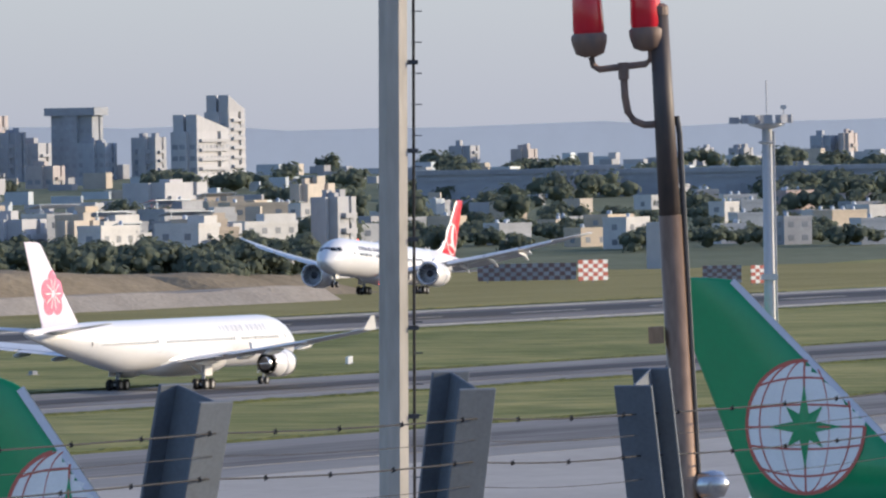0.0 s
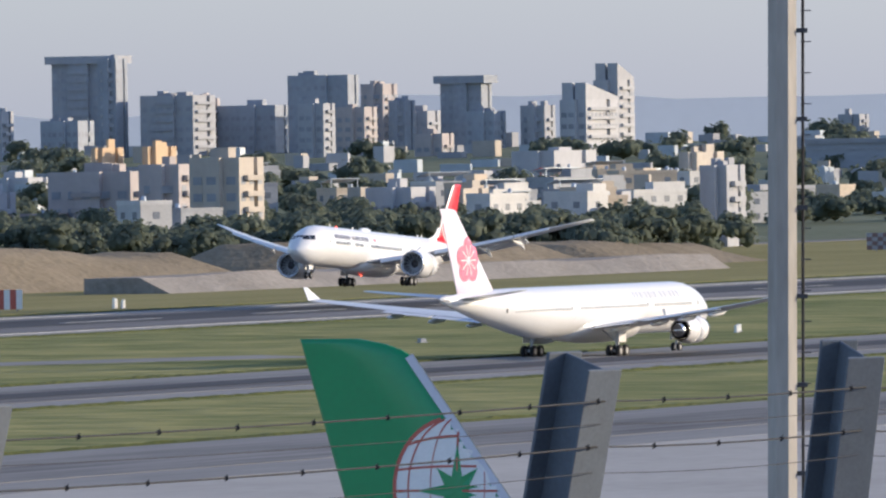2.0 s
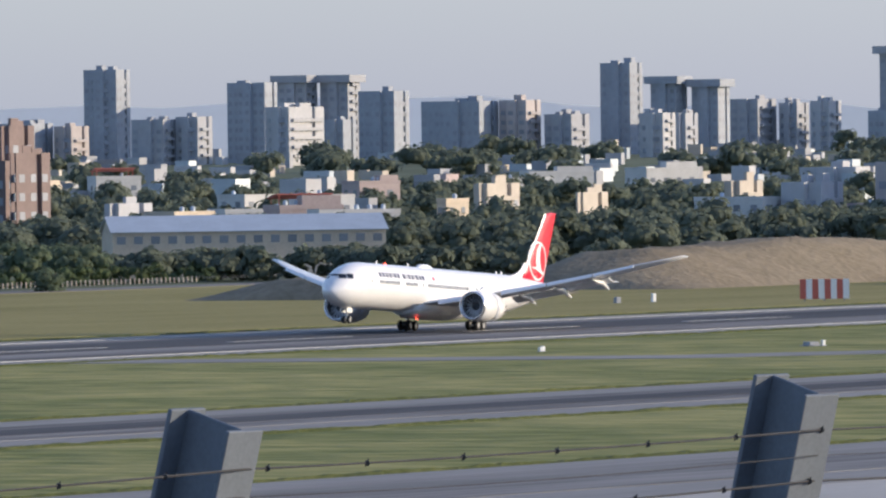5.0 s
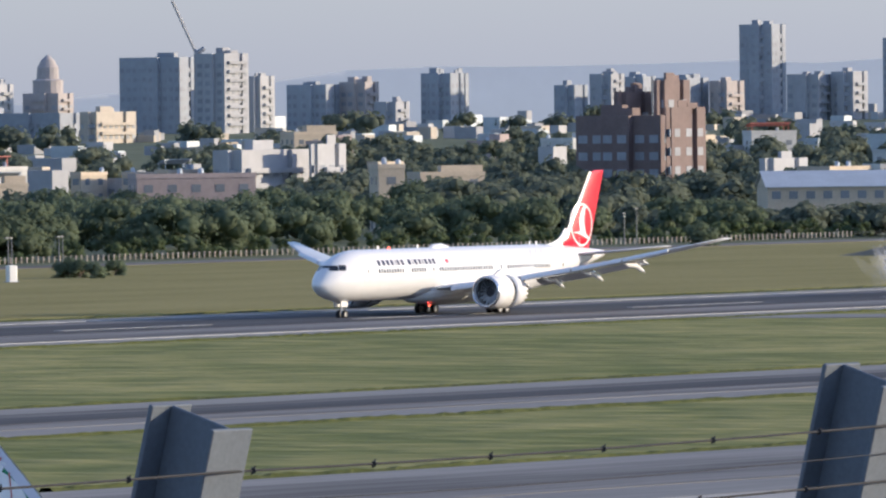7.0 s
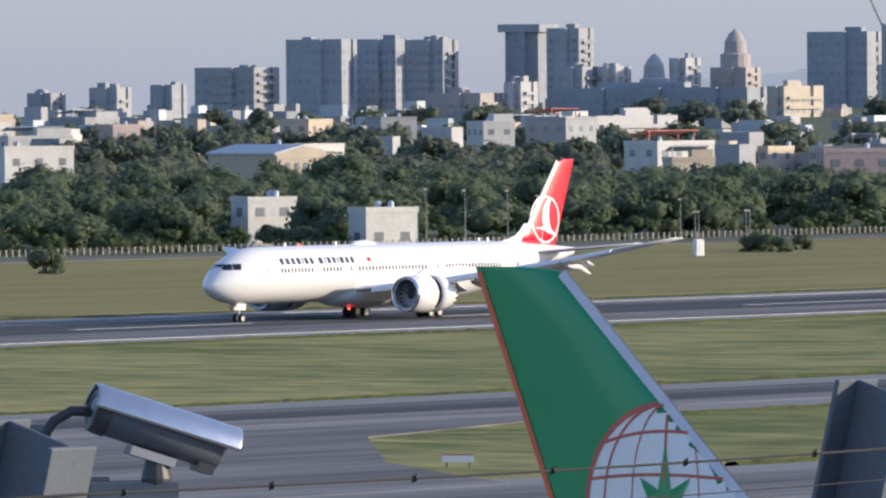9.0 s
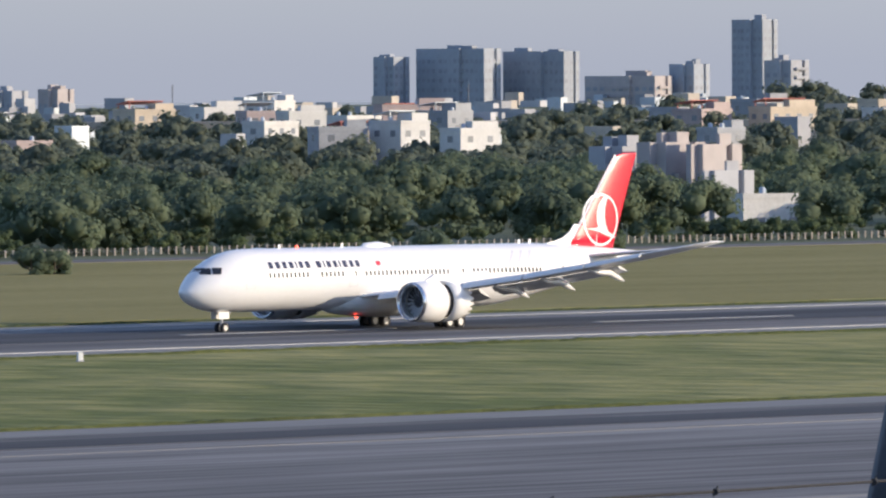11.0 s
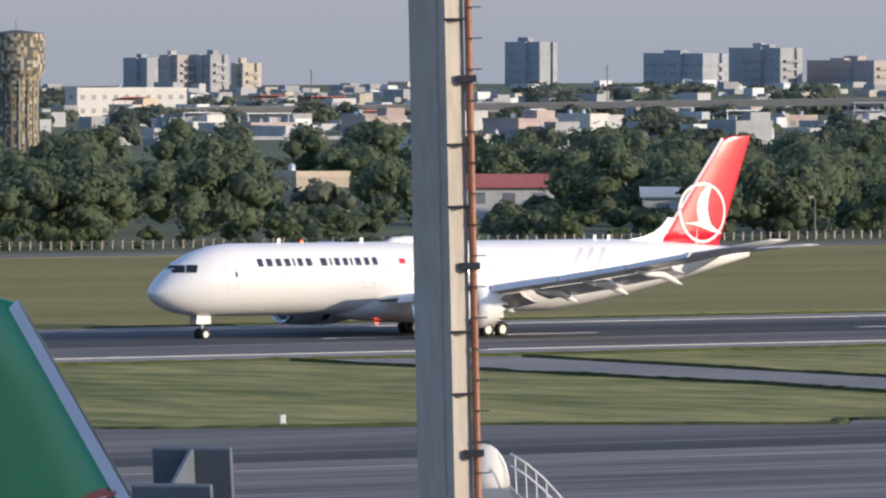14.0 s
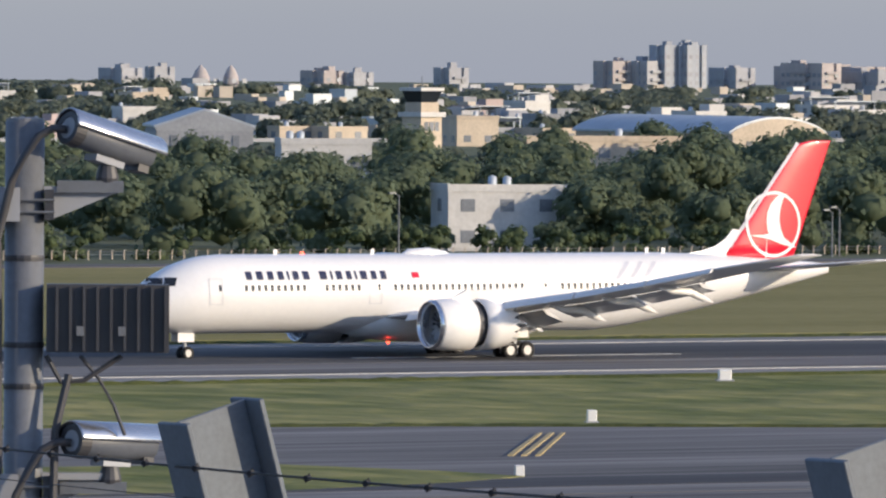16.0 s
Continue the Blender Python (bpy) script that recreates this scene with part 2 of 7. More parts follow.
def box(bm, x0, x1, y0, y1, z0, z1, m=None):
    vs = [bm.verts.new(Vector(p) if m is None else m @ Vector(p)) for p in
          ((x0, y0, z0), (x1, y0, z0), (x1, y1, z0), (x0, y1, z0), (x0, y0, z1), (x1, y0, z1), (x1, y1, z1), (x0, y1, z1))]
    for f in ((0, 3, 2, 1), (4, 5, 6, 7), (0, 1, 5, 4), (1, 2, 6, 5), (2, 3, 7, 6), (3, 0, 4, 7)):
        bm.faces.new([vs[i] for i in f])
    return bm


def B(*a, m=None):
    return box(bmesh.new(), *a, m=m)


def loft(bm, rings, caps=True, closed=True):
    """Skin a list of rings of equal point count."""
    rv = [[bm.verts.new(p) for p in r] for r in rings]
    k = len(rv[0])
    for a, b in zip(rv, rv[1:]):
        for i in range(k if closed else k - 1):
            j = (i + 1) % k
            bm.faces.new((a[i], a[j], b[j], b[i]))
    if caps:
        bm.faces.new(rv[0][::-1])
        bm.faces.new(rv[-1])
    bmesh.ops.recalc_face_normals(bm, faces=bm.faces)
    return bm


def tube(bm, pts, r, k=10, caps=True):
    """A round bar along points; r one radius or one per point."""
    pts = [Vector(p) for p in pts]
    rr = r if isinstance(r, (list, tuple)) else [r] * len(pts)
    rings = []
    for i, p in enumerate(pts):
        d = (pts[min(i + 1, len(pts) - 1)] - pts[max(i - 1, 0)]).normalized()
        s = d.cross(Vector((0, 0, 1)) if abs(d.z) < 0.9 else Vector((1, 0, 0))).normalized()
        u = s.cross(d)
        rings.append([p + (s * math.cos(a) + u * math.sin(a)) * rr[i] for a in [2 * math.pi * q / k for q in range(k)]])
    return loft(bm, rings, caps)


def revolve(bm, prof, k=24, axis='x', at=(0, 0, 0), caps=False):
    """Turn (along, radius) pairs about an axis."""
    rings = []
    for a, r in prof:
        ring = []
        for q in range(k):
            c, s = math.cos(2 * math.pi * q / k) * r, math.sin(2 * math.pi * q / k) * r
            p = {'x': (a, c, s), 'y': (c, a, s), 'z': (c, s, a)}[axis]
            ring.append(Vector(p) + Vector(at))
        rings.append(ring)
    return loft(bm, rings, caps)


def smoke_material():
    """Thin tyre smoke: mostly clear flakes that scatter a little light."""
    m = bpy.data.materials.new("tyre_smoke")
    m.use_nodes = True
    n, ln = m.node_tree.nodes, m.node_tree.links
    d, t, x = n.new("ShaderNodeBsdfDiffuse"), n.new("ShaderNodeBsdfTransparent"), n.new("ShaderNodeMixShader")
    d.inputs[0].default_value = (0.93, 0.93, 0.95, 1)
    x.inputs[0].default_value = 0.065
    l, y = n.new("ShaderNodeBsdfTranslucent"), n.new("ShaderNodeMixShader")
    l.inputs[0].default_value = (0.86, 0.87, 0.9, 1)
    ln.new(d.outputs[0], y.inputs[1])
    ln.new(l.outputs[0], y.inputs[2])
    ln.new(t.outputs[0], x.inputs[1])
    ln.new(y.outputs[0], x.inputs[2])
    ln.new(x.outputs[0], n["Material Output"].inputs[0])
    return m


M_SMOKE = smoke_material()


EXIT_1 = [(1106, 672), (1111, 645), (1124, 594), (1168, 563), (1157, 549), (1110, 584), (1093, 641), (1089, 669)]
EXIT_2 = [(580, 649), (568, 600), (556, 552), (548, 517), (530, 526), (538, 545), (551, 588), (562, 653)]
JUNCTION = [(571, 478), (511, 522), (502, 529), (496, 523), (478, 536), (456, 543), (444, 555), (404, 576), (380, 583), (-300, 603), (-300, 478)]
LINK = [(-300, 402), (567, 404), (594, 433), (637, 466), (695, 484), (-300, 484)]
ISLAND = [(360, 529), (363, 517), (363, 509), (355, 504), (340, 499), (140, 499), (160, 559)]
HATCH = [[(379.8, 534.3), (380.1, 534.1), (402.8, 563.0), (402.6, 563.1)], [(380.5, 533.9), (380.8, 533.8), (403.5, 562.7), (403.2, 562.8)], [(381.3, 533.6), (381.6, 533.5), (404.1, 562.4), (403.9, 562.5)]]

# ---------------------------------------------------------------- airfield
def sheet(name, label, pts, z, material, kind="structure", thick=0.3, cat="ground"):
    """A flat slab over a plan outline."""
    bm = bmesh.new()
    loft(bm, [[(x, y, z - thick) for x, y in pts], [(x, y, z) for x, y in pts]])
    ob = part(name, bm, material)
    return tagged(ob, label, cat, "", kind)


def band(name, label, y0, y1, z, material, x0=-600, x1=4600, cat="pavement"):
    return sheet(name, label, [(x0, y0), (x1, y0), (x1, y1), (x0, y1)], z, material, cat=cat)


def land(x, y):
    """Height of the land: level airfield, then a tableland that rises gently beyond the near town."""
    d = math.hypot(x, y)
    b = math.degrees(math.atan2(y, x))
    if y < 400 or x < 100:
        return 0.0
    return max(0.0, min(1.0, (d - 2550) / 1750)) * max(0.0, min(21.0, 20 - (b - 24) * 0.72))


def ground_sheet():
    n, half = 140, 4900
    vs, fs = [], []
    for i in range(n + 1):
        for j in range(n + 1):
            x, y = -half + 2 * half * i / n, -half + 2 * half * j / n
            vs.append((x, y, land(x, y)))
    for i in range(n):
        for j in range(n):
            a = i * (n + 1) + j
            fs.append((a, a + n + 1, a + n + 2, a + 1))
    me = bpy.data.meshes.new("ground")
    me.from_pydata(vs, [], fs)
    me.materials.append(M_GRASS)
    me.materials.append(M_TOWNGROUND)
    me.polygons.foreach_set("material_index", [1 if vs[f[0]][1] > 900 else 0 for f in fs])
    tagged(new("ground", me), "mown yellow-green airfield grass reaching the horizon", "ground", "", "structure")


ground_sheet()


def ragged_verge(pts, w, seed):
    """Longer, uneven dark grass where turf meets pavement, along a line of plan points."""
    bm = bmesh.new()
    prev, run = None, 0.0
    for (x0, y0), (x1, y1) in zip(pts, pts[1:]):
        size = math.hypot(x1 - x0, y1 - y0)
        nx, ny = -(y1 - y0) / size, (x1 - x0) / size
        n = max(1, int(size / 1.1))
        for i in range(n):
            u = i / n
            x, y = x0 + (x1 - x0) * u, y0 + (y1 - y0) * u
            run += size / n
            a = w * (0.6 + 0.6 * noise.noise((run * 0.05, seed, 0)) + 0.5 * noise.noise((run * 0.6, seed, 2)))
            b = w * (0.6 + 0.6 * noise.noise((run * 0.06, seed, 5)) + 0.5 * noise.noise((run * 0.7, seed, 7)))
            z = 0.24 + 0.12 * noise.noise((run * 0.9, seed, 9)) + 0.10 * noise.noise((run * 0.13, seed, 4))
            v = [bm.verts.new(p) for p in ((x - nx * b, y - ny * b, 0.0), (x - nx * b * 0.6, y - ny * b * 0.6, z), (x + nx * a * 0.6, y + ny * a * 0.6, z * 0.9), (x + nx * a, y + ny * a, 0.0))]
            if prev:
                for k in range(3):
                    bm.faces.new((prev[k], v[k], v[k + 1], prev[k + 1]))
            prev = v
    bmesh.ops.recalc_face_normals(bm, faces=bm.faces)
    tagged(part("dry_verge", bm, M_VERGE), "strip of longer dark grass along the pavement edge", "grass", "", "structure")


band("runway", "grey grooved asphalt runway with dark rubber streaks", 654, 732, 0.06, M_SHOULDER, cat="runway")
band("runway_centre", "dark asphalt landing strip blackened by rubber", 666, 722, 0.10, M_ASPHALT, cat="runway")
band("rubber_streak", "black rubber deposit along the runway", 686, 712, 0.13, M_RUBBER_MARK, cat="runway")
for y in (664.4, 723.0):
    band("edge_line", "white painted runway edge line", y, y + 0.55, 0.13, M_LINE, cat="marking")
for x in range(-120, 2400, 60):
    tagged(part("centre_dash", B(x, x + 30, 694.6, 695.5, 0.13, 0.16), M_LINE), "white painted runway centre dash", "marking", "runway centre dashes", "structure")
band("taxiway", "grey asphalt taxiway with pale shoulders", 478, 523, 0.06, M_SHOULDER)
band("taxiway_centre", "dark worn asphalt taxiway centre", 489, 513, 0.10, M_ASPHALT)
band("taxiway_wheel_streak", "dark wheel track along the taxiway", 497, 507, 0.13, M_RUBBER_MARK)
band("apron_taxiway", "grey asphalt taxiway beside the apron", 364, 409, 0.06, M_SHOULDER)
band("apron_taxiway_centre", "dark worn asphalt beside the apron", 376, 401, 0.10, M_ASPHALT)
band("apron", "pale concrete aircraft apron", 60, 366, 0.04, M_CONCRETE, x0=-400, x1=3000)
for k, (y, w, x0) in enumerate(((653.4, 0.8, 250), (733, 1.4, 250), (524, 0.9, 552), (477, 0.8, 690), (410, 0.8, 600))):
    ragged_verge([(x0, y), (1900, y)], w, k * 3.1)
ragged_verge([(511, 523), (502, 530), (496, 524), (478, 537), (456, 544), (444, 556), (404, 577), (380, 584), (250, 588)], 0.9, 27)
ragged_verge([(581, 649), (569, 600), (557, 552), (549, 519)], 0.9, 21)
ragged_verge([(560, 652), (549.5, 588), (536.5, 545), (529, 528)], 0.6, 24)
# rapid exits, junctions and grass islands
sheet("rapid_exit", "grey angled rapid exit taxiway", EXIT_1, 0.05, M_SHOULDER, cat="pavement")
sheet("rapid_exit", "grey angled rapid exit taxiway", EXIT_2, 0.05, M_SHOULDER, cat="pavement")
sheet("taxiway_junction", "wide asphalt junction of the taxiways", JUNCTION, 0.075, M_ASPHALT, cat="pavement")
sheet("taxiway_link", "asphalt link between two taxiways", LINK, 0.085, M_ASPHALT, cat="pavement")
sheet("junction_grass", "mown grass island between taxiways", ISLAND, 0.14, M_GRASS, cat="grass")
for q in HATCH:
    sheet("taxi_hatch", "worn yellow painted hatching on the taxiway", q, 0.16, M_YELLOW, cat="marking")
sheet("rough_verge", "rough dry grass beyond the runway", [(-600, 742), (2400, 742), (2400, 975), (-600, 975)], 0.03, M_DRYGRASS, cat="grass")


# ---------------------------------------------------------------- distance
def hills():
    bm = bmesh.new()
    prev = None
    for i in range(161):
        b = radians(10 + i * 0.4)
        d = 10 + i * 0.4
        z = 31 + 9 * noise.noise((d * 0.35, 1, 0)) + 7 * noise.noise((d * 1.3, 4, 0)) + 3 * noise.noise((d * 4.1, 9, 0))
        z *= max(0.0, min(1, (37 - d) / 5))
        z += 9 * max(0.0, min(1, (46 - d) / 4))
        a = (bm.verts.new((4900 * math.cos(b), 4900 * math.sin(b), -5)), bm.verts.new((4880 * math.cos(b), 4880 * math.sin(b), z)), bm.verts.new((4990 * math.cos(b), 4990 * math.sin(b), -5)))
        if prev:
            for j, k in ((0, 1), (1, 2)):
                bm.faces.new((prev[j], a[j], a[k], prev[k]))
        prev = a
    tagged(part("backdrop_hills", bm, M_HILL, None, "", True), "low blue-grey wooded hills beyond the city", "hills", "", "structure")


hills()
WALLS = {'g': M_WALLG, 'b': M_WALLB, 'p': M_WALLP, 'w': M_WALLW, 'c': M_WALLC, 'k': M_BRICK, 't': M_TAN}


def windows_on(bm, w, d, h, floor=3.4, bay=3.6, wide=0.62, tall=0.5, z0=1.0):
    """Recess-dark panes with sills on the two faces towards the airfield and on the others."""
    nf, n1, n2 = max(1, int((h - z0) / floor)), max(1, int(d / bay)), max(1, int(w / bay))
    for f in range(nf):
        z = z0 + f * (h - z0) / nf + 0.25 * floor
        for i in range(n1):
            y = -d / 2 + (i + 0.5) * d / n1
            box(bm, -w / 2 - 0.06, -w / 2 + 0.2, y - bay * wide / 2, y + bay * wide / 2, z, z + floor * tall)
        for i in range(n2):
            x = -w / 2 + (i + 0.5) * w / n2
            box(bm, x - bay * wide / 2, x + bay * wide / 2, -d / 2 - 0.06, -d / 2 + 0.2, z, z + floor * tall)


def tower(x, y, w, d, h, style, roof='f', rot=0.0):
    """A city high-rise: body, floor bands, windows, roof plant."""
    names = {'g': "grey concrete", 'b': "blue-grey tiled", 'p': "pinkish tiled", 'w': "white", 'c': "cream", 'k': "brown brick", 't': "tan"}
    ob = thing("apartment_tower", names[style] + " high-rise block in the hazy city", "building", pose(x, y, land(x, y) - 0.3, 0, 0, rot), "city high-rises")
    h -= land(x, y) - 0.3
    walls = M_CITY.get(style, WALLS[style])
    if roof == 'd':
        h -= 15
    nb = 2 * max(1, int(d / 22)) + 1
    foot = [(w / 2, d / 2), (-w / 2, d / 2)]     # facade broken into bays
    for i in range(nb):
        y0, y1 = d / 2 - d * i / nb, d / 2 - d * (i + 1) / nb
        a = -w / 2 - (1.5 if i % 2 else 0.0)
        foot += [(a, y0 - 0.05), (a, y1 + 0.05)]
    foot += [(-w / 2, -d / 2), (w * 0.1, -d / 2), (w * 0.1, -d / 2 + 1.0), (w * 0.25, -d / 2 + 1.0), (w * 0.25, -d / 2), (w / 2, -d / 2)]
    part("wall", loft(bmesh.new(), [[(a, b, 0) for a, b in foot], [(a, b, h) for a, b in foot]]), walls, ob)
    bm = bmesh.new()
    fl = 3.3
    for f in range(1, int(h / fl)):
        if style in 'wpcg':
            box(bm, -w / 2 + 2.0, w / 2 - 2.0, -d / 2 - 1.1, -d / 2 + 0.2, f * fl, f * fl + 1.1)
            if d > 16:
                box(bm, -w / 2 - 2.0, -w / 2, -d * 0.18, d * 0.18, f * fl, f * fl + 1.0)
    if len(bm.faces):
        tagged(part("balcony_band", bm, walls, ob), kind="stuff")
    else:
        bm.free()
    bm = bmesh.new()
    windows_on(bm, w + 0.1, d, h - 3, 3.3, 3.4 if style != 'b' else 2.6)
    for v in bm.verts:
        if v.co.x < -w / 2 + 0.3:
            v.co.x -= 1.5 if int((d / 2 - v.co.y) / d * nb) % 2 else 0.0
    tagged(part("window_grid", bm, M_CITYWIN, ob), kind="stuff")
    bm = bmesh.new()
    rr = random.Random(int(abs(x * 7 + y)))
    if roof == 's':      # sloping crowns
        n = max(2, int(d / 14))
        for i in range(n):
            y0, y1 = -d / 2 + d * i / n, -d / 2 + d * (i + 0.8) / n
            loft(bm, [[(-w / 2, y0, h), (w / 2, y0, h), (w / 2, y0, h + 1), (-w / 2, y0, h + 6)], [(-w / 2, y1, h), (w / 2, y1, h), (w / 2, y1, h + 1), (-w / 2, y1, h + 6)]])
    elif roof == 'd':    # domed crown
        revolve(bm, [(h - 2, d * 0.36), (h + 5, d * 0.36), (h + 5.5, d * 0.27), (h + 10, d * 0.25), (h + 13, d * 0.15), (h + 15, 0.2)], 16, 'z')
    elif roof == 'o':    # overhanging slab
        box(bm, -w / 2 - 2, w / 2 + 1, -d / 2 - 2, d / 2 + 2, h - 2, h + 1)
    else:
        for i in range(rr.randint(1, 3)):
            a, b = rr.uniform(-0.3, 0.1) * w, rr.uniform(-0.35, 0.2) * d
            part("roof_plant", B(a, a + w * 0.3, b, b + d * rr.uniform(0.15, 0.3), h - 0.3, h + rr.uniform(0.8, 2.2)), walls, ob)
    if len(bm.faces):
        part("roof_crown", bm, walls, ob)
    else:
        bm.free()
    return ob


def house(x, y, w, d, h, style, rot, seed, near=False):
    rr = random.Random(seed)
    words = {'g': "grey concrete", 'w': "white rendered", 'c': "cream", 'p': "pinkish", 't': "tan"}
    ob = thing("house", words[style] + " low town house with flat roof and water tanks", "house", pose(x, y, land(x, y) - 0.1, 0, 0, rot), "town houses beyond the airfield")
    bm = B(-w / 2, w / 2, -d / 2, d / 2, 0, h)
    part("wall", bm, WALLS[style], ob)
    if rr.random() < 0.55 and seed < 500:
        part("stair_head", B(-w / 2 + w * rr.uniform(0.3, 0.6), w / 2 - 0.3, -d / 2 + 0.3, -d / 2 + d * rr.uniform(0.3, 0.5), h - 0.1, h + rr.uniform(1.8, 2.5)), WALLS[style], ob)
    bm = bmesh.new()
    t = 0.25
    box(bm, -w / 2 - 0.1, -w / 2 + t, -d / 2 - 0.1, d / 2 + 0.1, h - 0.3, h + 0.6)
    box(bm, -w / 2 + t, w / 2 + 0.1, -d / 2 - 0.1, -d / 2 + t, h - 0.3, h + 0.55)
    part("parapet", bm, WALLS[style], ob)
    for k in range(rr.randint(1, 2)):
        a, b = rr.uniform(-0.4, 0.4) * w, rr.uniform(-0.4, 0.4) * d
        part("water_tank", revolve(bmesh.new(), [(h, 0.5), (h + 1.3, 0.5), (h + 1.5, 0.1)], 10, 'z', (a, b, 0)), M_METALROOF, ob, "steel water tank", True)
    if rr.random() < 0.3 and seed < 600:
        bm = loft(bmesh.new(), [[(-w * 0.45, -d * 0.1, h + 2.6), (w * 0.45, -d * 0.1, h + 2.6), (w * 0.45, -d * 0.1, h + 2.8), (-w * 0.45, -d * 0.1, h + 2.8)], [(-w * 0.45, d * 0.45, h + 1.7), (w * 0.45, d * 0.45, h + 1.7), (w * 0.45, d * 0.45, h + 1.9), (-w * 0.45, d * 0.45, h + 1.9)]])
        for a in (-w * 0.4, w * 0.4):
            box(bm, a - 0.1, a + 0.1, d * 0.4, d * 0.42, h - 0.2, h + 1.8)
            box(bm, a - 0.1, a + 0.1, -d * 0.08, -d * 0.06, h - 0.2, h + 2.6)
        part("shed_roof", bm, rr.choice((M_METALROOF, M_METALROOF, M_REDROOF)), ob)
    nf = max(1, int(h / 3.2))
    for f in range(nf):
        z = 1.0 + f * h / nf
        for i in range(max(1, int(d / 4))):
            b = -d / 2 + (i + 0.5) * d / max(1, int(d / 4))
            share("window", PANE_X, pose(-w / 2, b, z) @ Matrix.Scale(1.0, 4), ob)
        for i in range(max(1, int(w / 4))):
            a = -w / 2 + (i + 0.5) * w / max(1, int(w / 4))
            share("window", PANE_Y, pose(a, -d / 2, z), ob)
    return ob


def pane_mesh(along_x):
    bm = B(-0.8, 0.8, -0.05, 0.1, 0, 1.4) if along_x else B(-0.05, 0.1, -0.8, 0.8, 0, 1.4)
    o = part("window", bm, M_WIN)
    me = o.data
    bpy.data.objects.remove(o)
    return me


PANE_Y, PANE_X = pane_mesh(True), pane_mesh(False)


tower(3850, 1916, 10.0, 7.7, 55.9, 'b', 'f')
tower(3861, 1894, 19.5, 22.3, 41.5, 'g', 'f')
tower(3954, 1907, 12.9, 25.0, 37.6, 'b', 'f')
tower(3925, 1863, 10.0, 25.6, 48.6, 'b', 'f')
tower(4016, 1882, 13.6, 9.6, 45.3, 'p', 'f')
tower(3799, 1790, 11.1, 12.2, 35.8, 'p', 'f')
tower(3748, 1782, 10.0, 10.5, 37.2, 'g', 'f')
tower(3989, 1832, 10.0, 17.5, 46.7, 'b', 'o')
tower(3911, 1788, 10.9, 11.6, 33.7, 'b', 'f')
tower(3919, 1770, 10.0, 10.1, 35.5, 'g', 'f')
tower(3653, 1630, 27.8, 10.2, 36.5, 'w', 's')
tower(3702, 1642, 14.4, 9.6, 43.5, 'w', 's')
tower(3721, 1722, 10.2, 11.1, 25.4, 'p', 'f')
tower(4022, 1868, 12.6, 13.7, 34.4, 'g', 'f')
tower(3979, 1855, 10.0, 6.8, 38.6, 'b', 'f')
tower(4299, 1799, 10.0, 9.7, 30.6, 'g', 'f')
tower(4308, 1776, 10.0, 7.9, 28.8, 'p', 'f')
tower(4270, 1629, 10.0, 8.6, 31.9, 'b', 'f')
tower(4273, 1620, 10.0, 4.6, 32.7, 'p', 'f')
tower(4336, 1708, 10.0, 6.1, 27.9, 'g', 'f')
tower(4341, 1693, 10.0, 7.0, 27.6, 'g', 'f')
tower(3765, 2078, 15.2, 25.2, 38.3, 'b', 'f')
tower(3776, 2058, 11.6, 11.8, 38.4, 'p', 'f')
tower(3784, 2042, 14.5, 11.7, 32.9, 'g', 'f')
tower(3834, 2045, 10.4, 12.9, 52.3, 'b', 'f')
tower(3962, 2092, 10.0, 11.1, 46.6, 'b', 'o')
tower(3712, 1965, 10.0, 10.0, 32.7, 'w', 'f')
tower(3761, 1979, 10.0, 5.4, 32.6, 'g', 'f')
tower(3969, 2077, 10.0, 11.8, 45.2, 'b', 'o')
tower(3857, 2000, 15.5, 12.0, 37.8, 'g', 'f')
tower(3864, 1986, 10.1, 7.8, 36.1, 'g', 'f')
tower(3830, 1955, 10.4, 8.0, 36.6, 'w', 'f')
tower(3926, 1964, 16.2, 24.3, 56.7, 'g', 'o')
tower(3797, 1909, 13.5, 15.8, 32.5, 'b', 'f')
tower(3899, 1917, 14.3, 16.4, 41.8, 'g', 'f')
tower(3946, 1923, 10.0, 6.3, 40.7, 'p', 'f')
tower(3790, 2389, 10.0, 3.3, 35.1, 'b', 'f')
tower(3737, 2304, 10.0, 9.4, 29.9, 'b', 'f')
tower(3821, 2339, 10.0, 10.1, 34.3, 'g', 'f')
tower(3866, 2352, 10.0, 11.1, 33.1, 'b', 'f')
tower(3759, 2267, 16.2, 14.6, 32.2, 'b', 'f')
tower(3768, 2252, 13.3, 7.9, 30.9, 'p', 'f')
tower(3814, 2263, 10.7, 14.8, 52.9, 'b', 'f')
tower(3707, 2179, 10.2, 14.0, 32.9, 'g', 'f')
tower(3715, 2166, 11.1, 9.7, 33.8, 'g', 'f')
tower(3843, 2214, 10.0, 17.0, 47.1, 'b', 'f')
tower(3891, 2221, 10.0, 12.6, 48.9, 'g', 'o')
tower(3899, 2206, 10.0, 12.6, 48.9, 'g', 'o')
tower(3647, 2083, 26.4, 10.1, 36.7, 'w', 'f')
tower(3699, 2093, 10.0, 8.1, 31.9, 'b', 'f')
tower(3829, 2147, 12.1, 15.9, 42.9, 'b', 'f')
tower(3626, 2474, 10.5, 16.7, 43.9, 'p', 'd')
tower(3575, 2389, 10.3, 27.5, 42.0, 'b', 'f')
tower(3547, 2341, 16.5, 13.3, 43.0, 'g', 'f')
tower(3597, 2356, 10.0, 5.5, 34.5, 'w', 'f')
tower(3721, 2413, 10.0, 18.4, 31.2, 'b', 'f')
tower(3731, 2398, 10.0, 12.0, 32.1, 'p', 'f')
tower(3700, 2363, 10.0, 10.0, 24.2, 'g', 'f')
